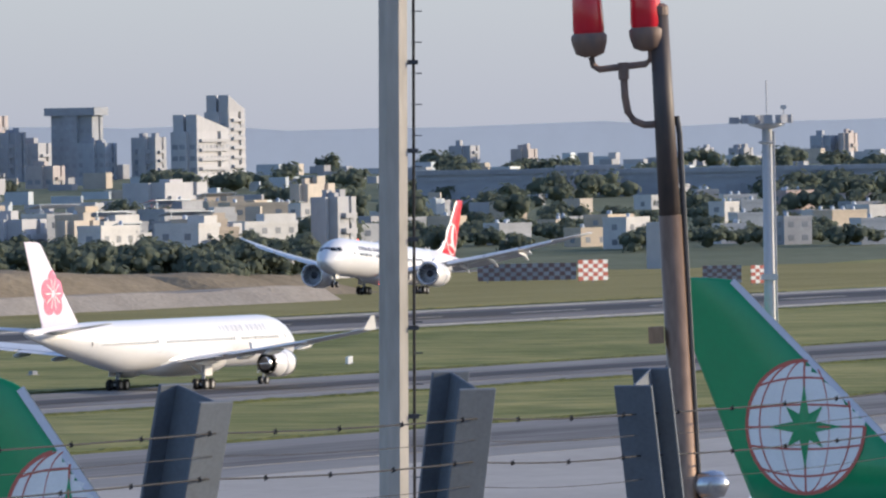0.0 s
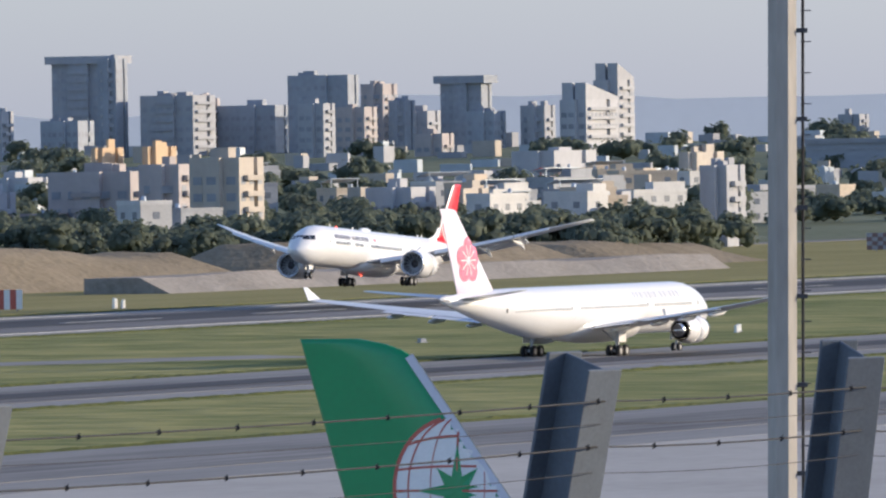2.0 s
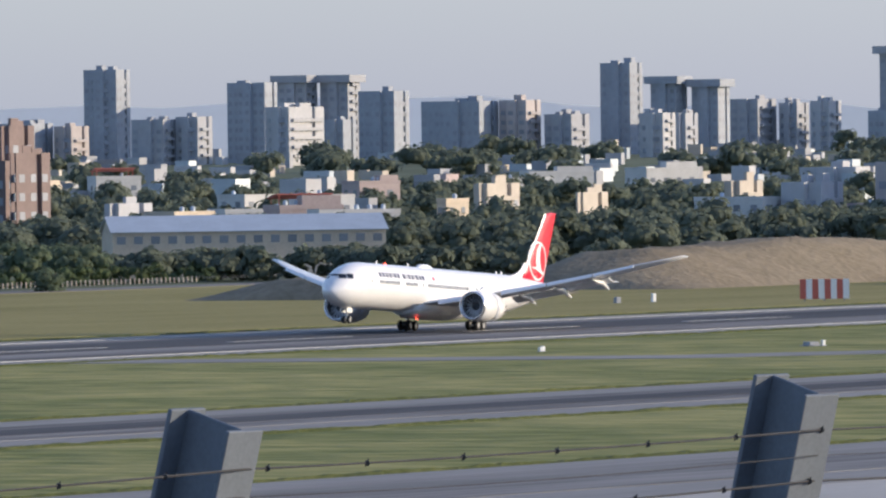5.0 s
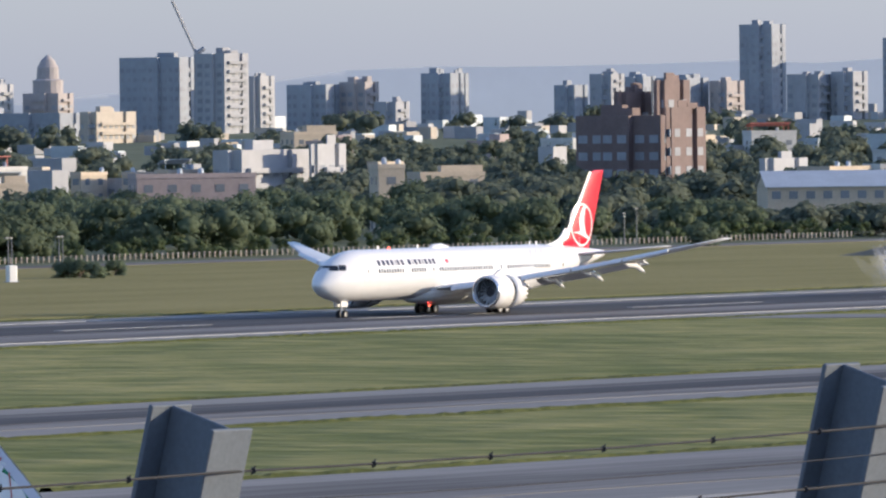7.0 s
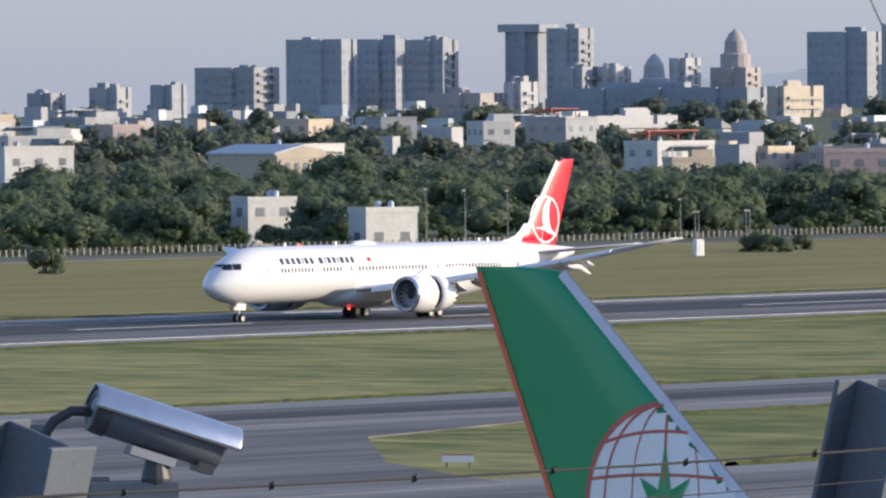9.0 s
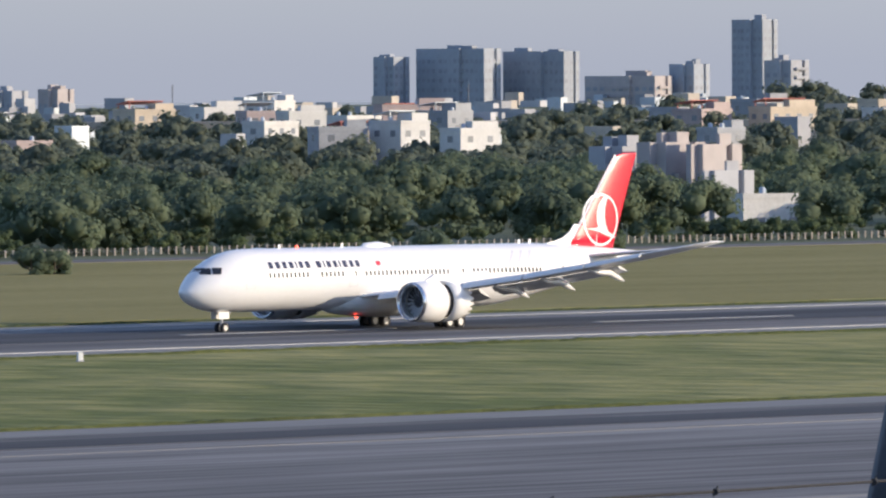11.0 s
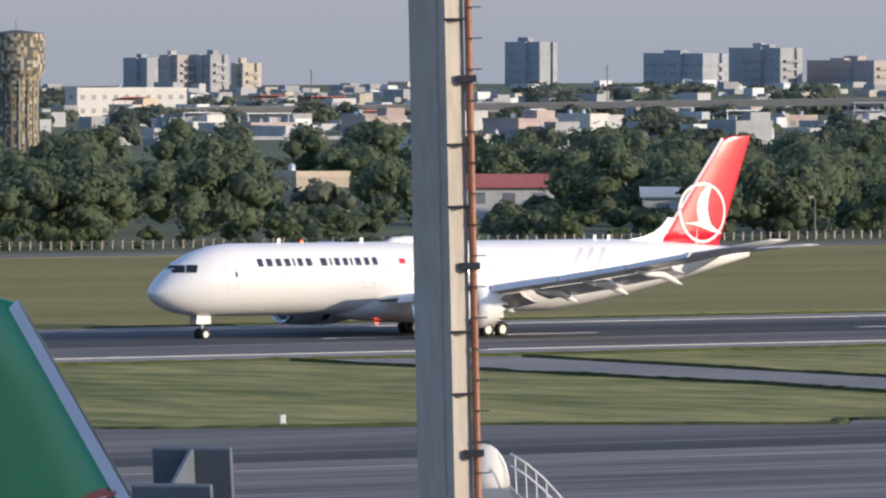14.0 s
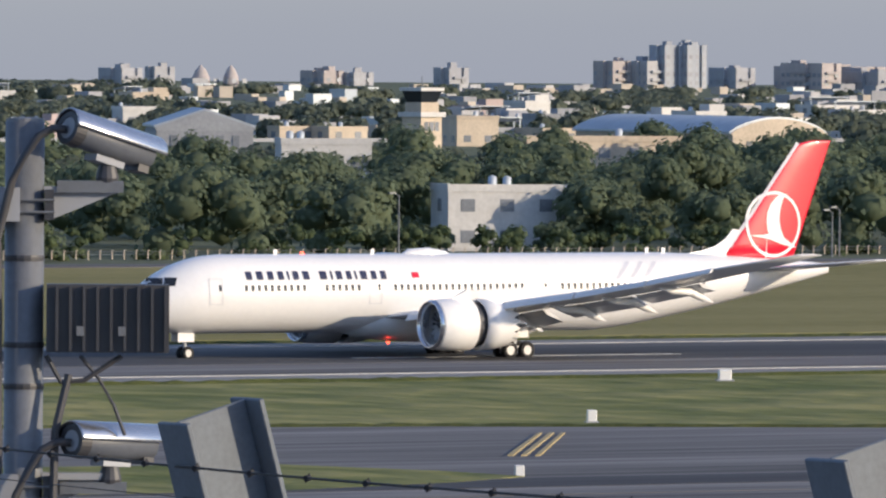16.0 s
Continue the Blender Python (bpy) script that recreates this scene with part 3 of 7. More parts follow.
tower(3748, 2370, 10.0, 13.8, 35.1, 'b', 'f')
tower(3478, 2605, 16.3, 28.5, 30.3, 'g', 'f')
tower(3461, 2552, 10.0, 26.3, 40.7, 'b', 'f')
tower(3510, 2560, 10.0, 21.7, 40.7, 'b', 'f')
tower(3486, 2518, 10.1, 17.1, 40.3, 'g', 'f')
tower(3544, 2514, 10.0, 15.6, 45.0, 'b', 'o')
tower(3516, 2475, 10.0, 15.1, 44.2, 'g', 'f')
tower(3608, 2500, 10.0, 15.9, 34.5, 'g', 'd')
tower(3500, 2411, 10.0, 7.7, 32.4, 'w', 'f')
tower(3485, 2433, 10.0, 8.6, 29.4, 'w', 'f')
tower(3477, 2444, 11.1, 11.7, 29.5, 'g', 'f')
tower(3249, 2333, 14.2, 23.8, 20.2, 'p', 'f')
tower(3261, 2317, 10.4, 7.4, 24.0, 'w', 'f')
tower(3371, 2334, 14.0, 87.5, 21.5, 'b', 'f')
tower(3316, 2237, 25.0, 7.2, 21.8, 'c', 'f')
tower(3569, 2707, 10.0, 10.8, 23.9, 'b', 'f')
tower(3698, 2835, 10.0, 14.4, 22.9, 'g', 'f')
tower(3682, 2856, 10.0, 12.4, 20.8, 'g', 'f')
tower(3554, 3014, 10.8, 36.7, 31.7, 'b', 'f')
tower(3576, 2988, 10.0, 32.8, 30.4, 'b', 'f')
tower(3632, 2920, 10.0, 16.3, 43.1, 'b', 'f')
tower(3460, 2846, 10.9, 36.0, 20.3, 'p', 'f')
tower(3475, 2827, 10.0, 12.7, 24.9, 'b', 'f')
tower(3359, 2685, 11.0, 13.2, 26.2, 'g', 'f')
tower(3536, 3035, 10.0, 11.1, 28.4, 'b', 'f')
tower(3156, 3180, 10.0, 8.9, 19.6, 'b', 'f')
tower(3041, 3040, 20.4, 13.6, 20.0, 'w', 'f')
tower(3347, 3307, 10.0, 21.2, 25.1, 'b', 'f')
tower(3308, 3153, 10.0, 15.9, 18.1, 'p', 'f')
tower(3321, 3140, 10.0, 11.4, 21.5, 'p', 'f')
tower(3141, 2937, 14.5, 13.5, 21.7, 'g', 'f')
tower(3259, 3331, 10.0, 7.0, 16.6, 'b', 'f')
tower(3431, 3154, 10.0, 15.5, 15.1, 'g', 'f')
tower(3378, 3078, 10.0, 10.8, 15.9, 'p', 'f')
tower(3140, 3504, 10.0, 21.7, 21.3, 'b', 'f')
tower(3035, 3295, 13.7, 34.7, 17.1, 'b', 'f')
tower(3181, 3405, 12.4, 31.1, 19.1, 'g', 'f')
tower(3208, 3380, 16.4, 40.3, 14.0, 'p', 'f')
tower(3117, 3218, 11.7, 28.2, 13.4, 'b', 'f')
tower(3000, 3566, 10.0, 11.4, 15.7, 'p', 'f')
tower(3010, 3558, 10.0, 13.9, 15.8, 'g', 'f')
tower(2963, 3479, 10.0, 7.4, 12.6, 'c', 'f')
tower(3018, 3609, 10.0, 15.4, 14.4, 'b', 'f')
tower(2800, 3725, 10.0, 28.5, 10.9, 'p', 'f')
tower(2819, 3711, 10.0, 27.0, 7.5, 'g', 'f')
tower(2885, 3717, 17.9, 53.7, 7.5, 'g', 'f')
tower(2518, 3814, 10.0, 17.4, 7.3, 'g', 'f')
tower(2545, 3796, 10.0, 14.4, 8.7, 'p', 'd')
tower(2555, 3789, 10.0, 12.3, 8.8, 'p', 'd')
tower(2581, 3880, 10.0, 7.4, 7.6, 'g', 'f')
tower(2734, 3773, 10.0, 13.9, 11.2, 'p', 'f')
tower(2745, 3765, 10.0, 15.8, 11.3, 'w', 'f')
tower(2752, 3760, 10.0, 11.0, 17.9, 'b', 'f')
tower(2760, 3755, 10.0, 10.5, 18.0, 'b', 'f')
tower(2801, 3781, 10.0, 19.4, 8.6, 'g', 'f')
tower(2833, 3756, 17.5, 54.1, 9.4, 'p', 'f')
tower(2662, 3880, 10.0, 17.5, 6.2, 'p', 'f')
tower(2674, 3871, 10.0, 8.7, 5.6, 'g', 'f')
tower(2706, 3849, 10.0, 11.5, 7.8, 'g', 'f')

PLACE_TREE = (899, 932)
EXTRA_TREES = [(1337, 907, 0.8), (1355, 913, 0.7), (1614, 970, 1.2), (1337, 909, 0.9), (938, 952, 0.8), (1003, 918, 1.0), (1005, 916, 0.9), (795, 914, 1.0), (786, 913, 0.9), (786, 867, 1), (660, 972, 0.5), (1110, 946, 1.1), (1130, 939, 1.0), (1132, 934, 0.9), (1169, 907, 1.0), (1333, 902, 0.7), (786, 923, 0.9), (786, 913, 1.0)]
# ---------------------------------------------------------------- woods
def ball_points(n_sub):
    bm = bmesh.new()
    bmesh.ops.create_icosphere(bm, subdivisions=n_sub, radius=1.0)
    v = np.array([q.co[:] for q in bm.verts])
    f = np.array([[q.index for q in p.verts] for p in bm.faces])
    bm.free()
    return v, f


BALL = {1: ball_points(1)}


def leaf_cloud(seed, trees, per, size, name, label, material, lobes=12, sub=1):
    """Closed rounded crowns: overlapping leafy masses with many leaf clumps over them, as one stretch of woodland. trees: (x, y, height, radius)."""
    rng = np.random.default_rng(seed)
    bv, bf = BALL[sub]
    vs, fs, ts, base = [], [], [], 0
    for x, y, h, r in trees:
        k, z0 = lobes, land(x, y)
        low = k // 3
        turn, out = rng.uniform(0, 2 * math.pi, k), np.sqrt(rng.random(k)) * 0.72
        lr = rng.uniform(0.30, 0.50, k) * r
        z = h * (1 - 0.42 * out ** 2) - lr * 0.85 - rng.uniform(0, 0.14, k) * h
        z[:low] = rng.uniform(0.12, 0.50, low) * h
        out[:low] = rng.uniform(0.5, 0.85, low)
        lob = np.stack([np.cos(turn) * out * r, np.sin(turn) * out * r, np.maximum(z, lr * 0.4)], 1)
        for c, q in zip(lob, lr):
            p = bv * (q * rng.uniform(0.70, 0.84, len(bv)))[:, None] * (1, 1, 0.85) + c + (x, y, 0)
            p[:, 2] = np.maximum(p[:, 2], 0.1) + z0
            vs.append(p)
            ts.append(bf + base)
            base += len(bv)
        pick = rng.integers(0, k, per)
        d = rng.normal(0, 1, (per, 3))
        d[:, 2] = np.abs(d[:, 2]) * 0.9 - 0.25
        d /= np.linalg.norm(d, axis=1)[:, None]
        p = lob[pick] + d * (lr[pick] * rng.uniform(0.86, 1.14, per))[:, None] * (1, 1, 0.88)
        p[:, 2] = np.clip(p[:, 2], 0.2, h + 0.4)
        n = d + rng.normal(0, 0.26, (per, 3)) + (0, 0, 0.25)
        n /= np.linalg.norm(n, axis=1)[:, None]
        a = np.cross(n, rng.normal(0, 1, (per, 3)))
        a /= np.linalg.norm(a, axis=1)[:, None]
        b = np.cross(n, a)
        s = (size * rng.uniform(0.45, 1.25, per))[:, None]
        c = p + (x, y, z0)
        q = np.stack([c - a * s - b * s * 0.55, c + a * s * 0.3 - b * s * 0.8, c + a * s * 1.1 + b * s * 0.2, c - a * s * 0.2 + b * s * 0.9], 1)
        vs.append(q.reshape(-1, 3))
        fs.append(np.arange(per * 4).reshape(-1, 4) + base)
        base += per * 4
    me = bpy.data.meshes.new(name)
    faces = np.concatenate(ts).tolist() + np.concatenate(fs).tolist()
    me.from_pydata(np.concatenate(vs).tolist(), [], faces)
    inner = sum(len(t) for t in ts)
    me.polygons.foreach_set("use_smooth", [k < inner for k in range(len(faces))])
    me.materials.append(material)
    return tagged(new(name, me), label, "trees", "", "stuff")


def polar(b, d):
    return d * math.cos(radians(b)), d * math.sin(radians(b))


def green_top(b, d):
    """Height above the land to which the tree belts of the town reach, by bearing and distance."""
    if b > 44.5:
        return 6.0
    near, far, d0, d1 = (-0.335, -0.215, 2700, 3400) if b < 23.3 else (-0.405, -0.19, 1990, 3000) if b < 33 else (-0.45, -0.20, 2000, 3000)
    u = min(1.0, max(0.0, (d - d0) / (d1 - d0)))
    return max(5.0, 25 + d * math.tan(radians(near + (far - near) * u)) - land(*polar(b, d)))


CLEARINGS = [(979, 1136, 15), (985, 1104, 15), (943, 1028, 10), (730, 1029, 17), (1379, 1028, 14), (1366, 995, 18), (1303, 1045, 15)]


def plant_woods():
    rng = random.Random(5)
    front, mid, far, bush = [], [], [], []
    for i in range(900):
        x = rng.uniform(420, 1750)
        y = 1004 + rng.random() ** 1.6 * 260
        b = math.degrees(math.atan2(y, x))
        if b < 31.5 + rng.uniform(-1, 1.5):
            continue
        h = rng.uniform(7.0, 10.0) + 2.2 * noise.noise((x * 0.012, y * 0.012, 0)) + (y - 1004) * 0.008 + (1.5 if b > 44 else 0)
        r = rng.uniform(4.2, 6.4)
        for cx, cy, w in CLEARINGS:      # low growth between a house and the airfield
            away = math.hypot(x, y) - math.hypot(cx, cy)
            across = abs(x * cy - y * cx) / math.hypot(cx, cy)
            if across < w * 0.52 and -190 < away < 8:
                h, r = rng.uniform(2.8, 4.2), 2.6
        front.append((x, y, h, r))
    for i in range(2300):
        b, d = rng.uniform(17, 60) if i < 1300 else rng.uniform(17, 44), rng.uniform(1990, 3150)
        if (b > 44.5 and d < 2350) or (b < 23.3 and d < 2700) or (b < 31 and d < 2120 and b > 23.3):
            continue
        if noise.noise((b * 0.45, d * 0.003, 3)) < -0.30:
            continue
        h = green_top(b, d) * rng.uniform(0.72, 1.04)
        mid.append((*polar(b, d), h, rng.uniform(3.4, 5.2) + h * 0.14))
    for i in range(300):      # hedgerow of trees behind the earth mounds
        b, d = rng.uniform(23.5, 33), rng.uniform(2110, 2330)
        mid.append((*polar(b, d), rng.uniform(8.0, 11.5), rng.uniform(4.0, 6.0)))
    for i in range(170):      # trees round the hangars
        b, d = rng.uniform(46, 59), rng.uniform(1450, 1735)
        mid.append((*polar(b, d), rng.uniform(6.0, 8.6), rng.uniform(3.8, 5.4)))
    for i in range(70):       # a row of trees before the long warehouse
        b, d = rng.uniform(28.0, 31.6), rng.uniform(1965, 2025)
        mid.append((*polar(b, d), rng.uniform(4.5, 7.2), rng.uniform(3.2, 4.6)))
    for i in range(820):
        b, d = rng.uniform(16, 60), rng.uniform(3000, 4200)
        if noise.noise((b * 0.6, d * 0.003, 8)) < -0.06 and b > 23.4:
            continue
        h = rng.uniform(6, 11) if b < 40 else rng.uniform(3, 4.5)
        far.append((*polar(b, d), h, rng.uniform(6, 10)))
    for i in range(430):
        x = rng.uniform(380, 1800)
        bush.append((x, rng.uniform(993, 1003), rng.uniform(1.5, 4.5), rng.uniform(1.2, 2.6)))
    leaf_cloud(1, front, 800, 0.34, "roadside_wood", "dense dark green broadleaf wood behind the perimeter fence", M_LEAF, 13)
    leaf_cloud(2, mid, 200, 0.70, "town_trees", "dark green trees scattered between the town houses", M_LEAFHAZED, 11)
    leaf_cloud(3, far, 120, 1.0, "far_trees", "distant dull green trees below the city", M_LEAFHAZED, 8)
    leaf_cloud(4, bush, 130, 0.24, "fence_scrub", "lighter green scrub along the perimeter fence", M_LEAF2, 6)


plant_woods()


def tree(label, h, r, m, seed, material=M_LEAF, group="trees at the perimeter"):
    ob = thing("tree", label, "tree", m, group)
    rng = random.Random(seed)
    bm = tube(bmesh.new(), [(0, 0, -0.2), (0.1, 0.05, h * 0.25), (0.0, 0.1, h * 0.55)], [0.22, 0.17, 0.08], 8)
    for k in range(5):
        a = k * 1.3 + rng.random()
        tube(bm, [(0.05, 0.05, h * (0.22 + 0.05 * k)), (math.cos(a) * r * 0.4, math.sin(a) * r * 0.4, h * (0.42 + 0.05 * k)), (math.cos(a) * r * 0.7, math.sin(a) * r * 0.7, h * (0.55 + 0.06 * k))], [0.1, 0.06, 0.02], 6)
    part("trunk", bm, M_BARK, ob)
    c = leaf_cloud(seed, [(0, 0, h, r)], 1600, 0.17, "crown", "", material, 18)
    c.parent = ob
    del c["kind"], c["category"]
    return ob


TREE_A = tree("small round broadleaf tree by the perimeter fence", 4.6, 2.6, pose(*PLACE_TREE, -0.8), 21)
for x, y, s in EXTRA_TREES:
    copy_thing(TREE_A, pose(x, y, -0.9 * s, 0, 0, (x * 37) % 360)).scale = (s, s, s)

# ---------------------------------------------------------------- perimeter fence
fence = thing("perimeter_fence", "long pale concrete-post security fence on a low wall", "fence", None, "", "structure")
part("plinth_wall", B(300, 2300, 984.7, 985.3, 0, 0.75), M_WALLG, fence)
post_bm = B(-0.05, 0.05, -0.05, 0.05, 0, 0.95)
box(post_bm, -0.045, 0.045, -0.25, 0.05, 0.93, 1.02)
POST_ME = part("fence_post", post_bm, M_WALLC, fence).data
fence.children[-1].location = (430, 984.4, 0.4)
for i in range(1, 300):
    share("fence_post", POST_ME, pose(430 + i * 1.5, 984.4, 0.4), fence)
bm = bmesh.new()
for i in range(300, 840):
    box(bm, 430 + i * 1.5 - 0.055, 430 + i * 1.5 + 0.055, 984.3, 984.5, 0.4, 1.4)
tagged(part("far_fence_posts", bm, M_WALLC, fence), kind="stuff")
for z in (0.95, 1.25):
    part("rail", tube(bmesh.new(), [(300, 984.3, z), (2300, 984.3, z)], 0.018, 6), M_GALV, fence)
band("perimeter_road", "pale perimeter service road beside the fence", 966, 978, 0.12, M_ASPHALT, 200, 2600, cat="road")

# ---------------------------------------------------------------- earth mounds and retaining bank
def mound(x0, x1, y, h, depth, seed, label):
    bm = bmesh.new()
    nx, ny = 90, 14
    g = []
    for i in range(nx + 1):
        row = []
        u = i / nx
        x = x0 + (x1 - x0) * u
        prof = min(1, u / 0.12, (1 - u) / 0.1) ** 0.7 if 0 < u < 1 else 0
        for j in range(ny + 1):
            v = j / ny
            e = min(1, v / 0.35, (1 - v) / 0.35)
            z = h * prof * e * (0.85 + 0.3 * noise.noise((x * 0.02, seed, v))) + 0.5 * noise.noise((x * 0.15, v * 6, seed)) * prof * e
            row.append(bm.verts.new((x, y + depth * v, z - 0.15)))
        g.append(row)
    for i in range(nx):
        for j in range(ny):
            bm.faces.new((g[i][j], g[i + 1][j], g[i + 1][j + 1], g[i][j + 1]))
    return tagged(part("earth_mound", bm, M_SOIL, None, "", True), label, "mound", "", "structure")


mound(1600, 1762, 842, 7.9, 46, 1, 'mound of bare brown soil beside the airfield')
mound(1778, 1908, 842, 6.5, 46, 2, 'mound of bare brown soil beside the airfield')
mound(1514, 1569, 842, 4.7, 46, 3, 'mound of bare brown soil beside the airfield')
mound(1905, 1977, 842, 4.6, 46, 4, 'mound of bare brown soil beside the airfield')
bank = loft(bmesh.new(), [[(x, 806 + 2 * noise.noise((x * 0.02, 3, 0)), -0.2), (x, 812, 2.7 + 0.7 * noise.noise((x * 0.03, 0, 0))), (x, 822, 2.6), (x, 822, -0.2)] for x in range(1640, 1880, 8)])
tagged(part("retaining_bank", bank, M_RUBBLE, None), "low bank of grey-brown rubble beside the airfield", "bank", "", "structure")

# ---------------------------------------------------------------- town houses at random
def town():
    rng = random.Random(11)
    n = 0
    for i in range(52):
        b, d = rng.uniform(18.5, 23.3), rng.uniform(2750, 3350)
        x, y = polar(b, d)
        house(x, y, rng.uniform(6, 15), rng.uniform(5, 9), green_top(b, d) + rng.uniform(-2.5, 1.8), rng.choice("wwccgp"), b - 90 + rng.choice((20, 32, 44, 56)), 1000 + i)
    for i in range(900):
        b = rng.uniform(23.4, 58)
        d = rng.uniform(2150 if b < 44 else 2350, 3500)
        if n >= 170 or noise.noise((b * 0.6, d * 0.0025, 12)) < 0.04:
            continue
        x, y = polar(b, d)
        st = rng.choice("wwwccggp")
        sc = 1 + (d - 1900) / 4000
        h = green_top(b, d) + rng.uniform(-2.6, 1.5) if b < 44.5 else rng.choice((3.2, 3.6, 5.0)) * (1.2 if d < 2700 else 0.9)
        house(x, y, rng.uniform(6, 15) * sc, rng.uniform(5, 10) * sc, h, st, b - 90 + rng.choice((20, 32, 44, 56)), i)
        n += 1


town()


def far_town(seed, n, d0, d1, material, name, label):
    """Countless low roofs of the far town, too small to tell apart."""
    rng = random.Random(seed)
    bm = bmesh.new()
    m = 0
    while m < n:
        b, d = rng.uniform(16, 60), d0 + (d1 - d0) * rng.random()
        if noise.noise((b * 0.8, d * 0.004, seed)) < -0.05 or (d < 3150 and b < 44.5 and rng.random() < 0.93) or (b < 23.4 and d < 3700 and rng.random() < 0.85):
            continue
        x, y = polar(b, d)
        z, w, e, h = land(x, y) - 0.3, rng.uniform(3, 7), rng.uniform(3, 10), rng.choice((2.5, 2.8, 3.2, 3.6, 4.5, 6))
        r = Matrix.Translation((x, y, z)) @ Matrix.Rotation(rng.choice((0, 0.1, -0.15, 0.3)), 4, 'Z')
        if b > 44.5:
            h *= 0.7
        elif d < 3150:
            h = green_top(b, d) + rng.uniform(-2, 1)
        box(bm, -w / 2, w / 2, -e / 2, e / 2, 0, h, r)
        m += 1
    tagged(part(name, bm, material), label, "houses", "", "stuff")


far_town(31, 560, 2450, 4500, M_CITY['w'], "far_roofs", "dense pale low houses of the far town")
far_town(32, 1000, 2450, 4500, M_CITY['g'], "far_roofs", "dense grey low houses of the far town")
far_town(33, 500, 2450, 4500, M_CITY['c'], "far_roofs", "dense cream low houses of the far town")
far_town(34, 560, 2450, 4500, M_METALROOF, "far_roofs", "metal-roofed sheds of the far town")

# ---------------------------------------------------------------- landmarks
def shed(x, y, w, d, h, rise, rot, wall, roof, label, arch=False):
    """A long hall with gabled or arched roof; the gable faces the airfield."""
    ob = thing("hangar", label, "hangar", pose(x, y, 0, 0, 0, rot))
    part("wall", B(-w / 2, w / 2, -d / 2, d / 2, 0, h), wall, ob)
    k = 16 if arch else 2
    prof = []
    for i in range(k + 1):
        u = i / k
        prof.append((-w / 2 - 0.4 + (w + 0.8) * u, h + (rise * math.sin(math.pi * u) ** 0.75 if arch else rise * (1 - abs(2 * u - 1)))))
    rings = []
    for yy in (-d / 2 + 0.3, d / 2 + 0.4):
        rings.append([(a, yy, z + 0.35) for a, z in prof] + [(a, yy, z) for a, z in prof[::-1]])
    part("roof", loft(bmesh.new(), rings), roof, ob)
    gable = loft(bmesh.new(), [[(a, -d / 2 - 0.02, z) for a, z in prof] + [(w / 2, -d / 2 - 0.02, h - 0.5), (-w / 2, -d / 2 - 0.02, h - 0.5)], [(a, -d / 2 + 0.3, z) for a, z in prof] + [(w / 2, -d / 2 + 0.3, h - 0.5), (-w / 2, -d / 2 + 0.3, h - 0.5)]])
    part("gable", gable, wall, ob)
    for i in range(5):
        a = -w * 0.32 + w * 0.16 * i
        part("window", B(a - w * 0.035, a + w * 0.035, -d / 2 - 0.12, -d / 2 + 0.1, h * 0.62, h * 0.86), M_WIN, ob)
    return ob


def cargo_hall(x, y, w, d, h, rot):
    """A long low cargo hall with ribbed cladding and a lighter eaves band."""
    ob = thing("cargo_hall", "long dull blue-grey cargo hall with flat roof", "building", pose(x, y, land(x, y) - 0.3, 0, 0, rot), "cargo halls")
    h -= land(x, y) - 0.3
    part("wall", B(-w / 2, w / 2, -d / 2, d / 2, 0, h - 1.6), M_DARKROOF, ob)
    part("eave_band", B(-w / 2 - 0.6, w / 2 + 0.6, -d / 2 - 0.6, d / 2 + 0.6, h - 1.6, h), M_WALLG, ob)
    part("upper_band", B(-w / 2 - 0.2, w / 2 + 0.2, -d / 2 - 0.25, -d / 2 + 0.1, h * 0.62, h * 0.68), M_WALLG, ob)
    for i in range(max(1, int(w / 14))):
        a = -w / 2 + (i + 0.5) * w / max(1, int(w / 14))
        part("loading_door", B(a - 3, a + 3, -d / 2 - 0.1, -d / 2 + 0.1, 0, h * 0.35), M_WALLG, ob)


def viaduct():
    ob = thing("viaduct", "long pale concrete road viaduct on piers", "viaduct", None, "", "structure")
    def fall(x, y):
        return min(10.0, max(3.6, 9.6 - (math.degrees(math.atan2(y, x)) - 44) * 0.9))
    pts = [polar(36 + i * 0.25, 3000 + 2.0 * i) for i in range(58)]
    bm = loft(bmesh.new(), [[(x * (1 + q / 3000), y * (1 + q / 3000), z + fall(x, y)) for q, z in ((0, -1.9), (0, 0), (14, 0), (14, -1.9))] for x, y in pts])
    part("deck", bm, M_WALLC, ob, "pale concrete deck and parapet")
    pier = B(-2.2, 2.2, -2.2, 2.2, -9.0, -1.8)
    me = part("pier", pier, M_WALLG, ob).data
    ob.children[-1].location = (*pts[0], fall(*pts[0]))
    for x, y in pts[3::3]:
        share("pier", me, pose(x * 1.002, y * 1.002, fall(x, y)), ob)
    mast = part("lamp_post", tube(bmesh.new(), [(0, 0, 0), (0, 0, 10)], 0.16, 6), M_GALV, ob)
    mast.location = (*pts[1], fall(*pts[1]) - 0.1)
    for x, y in pts[5::6]:
        share("lamp_post", mast.data, pose(x * 1.003, y * 1.003, fall(x, y) - 0.1), ob)


viaduct()


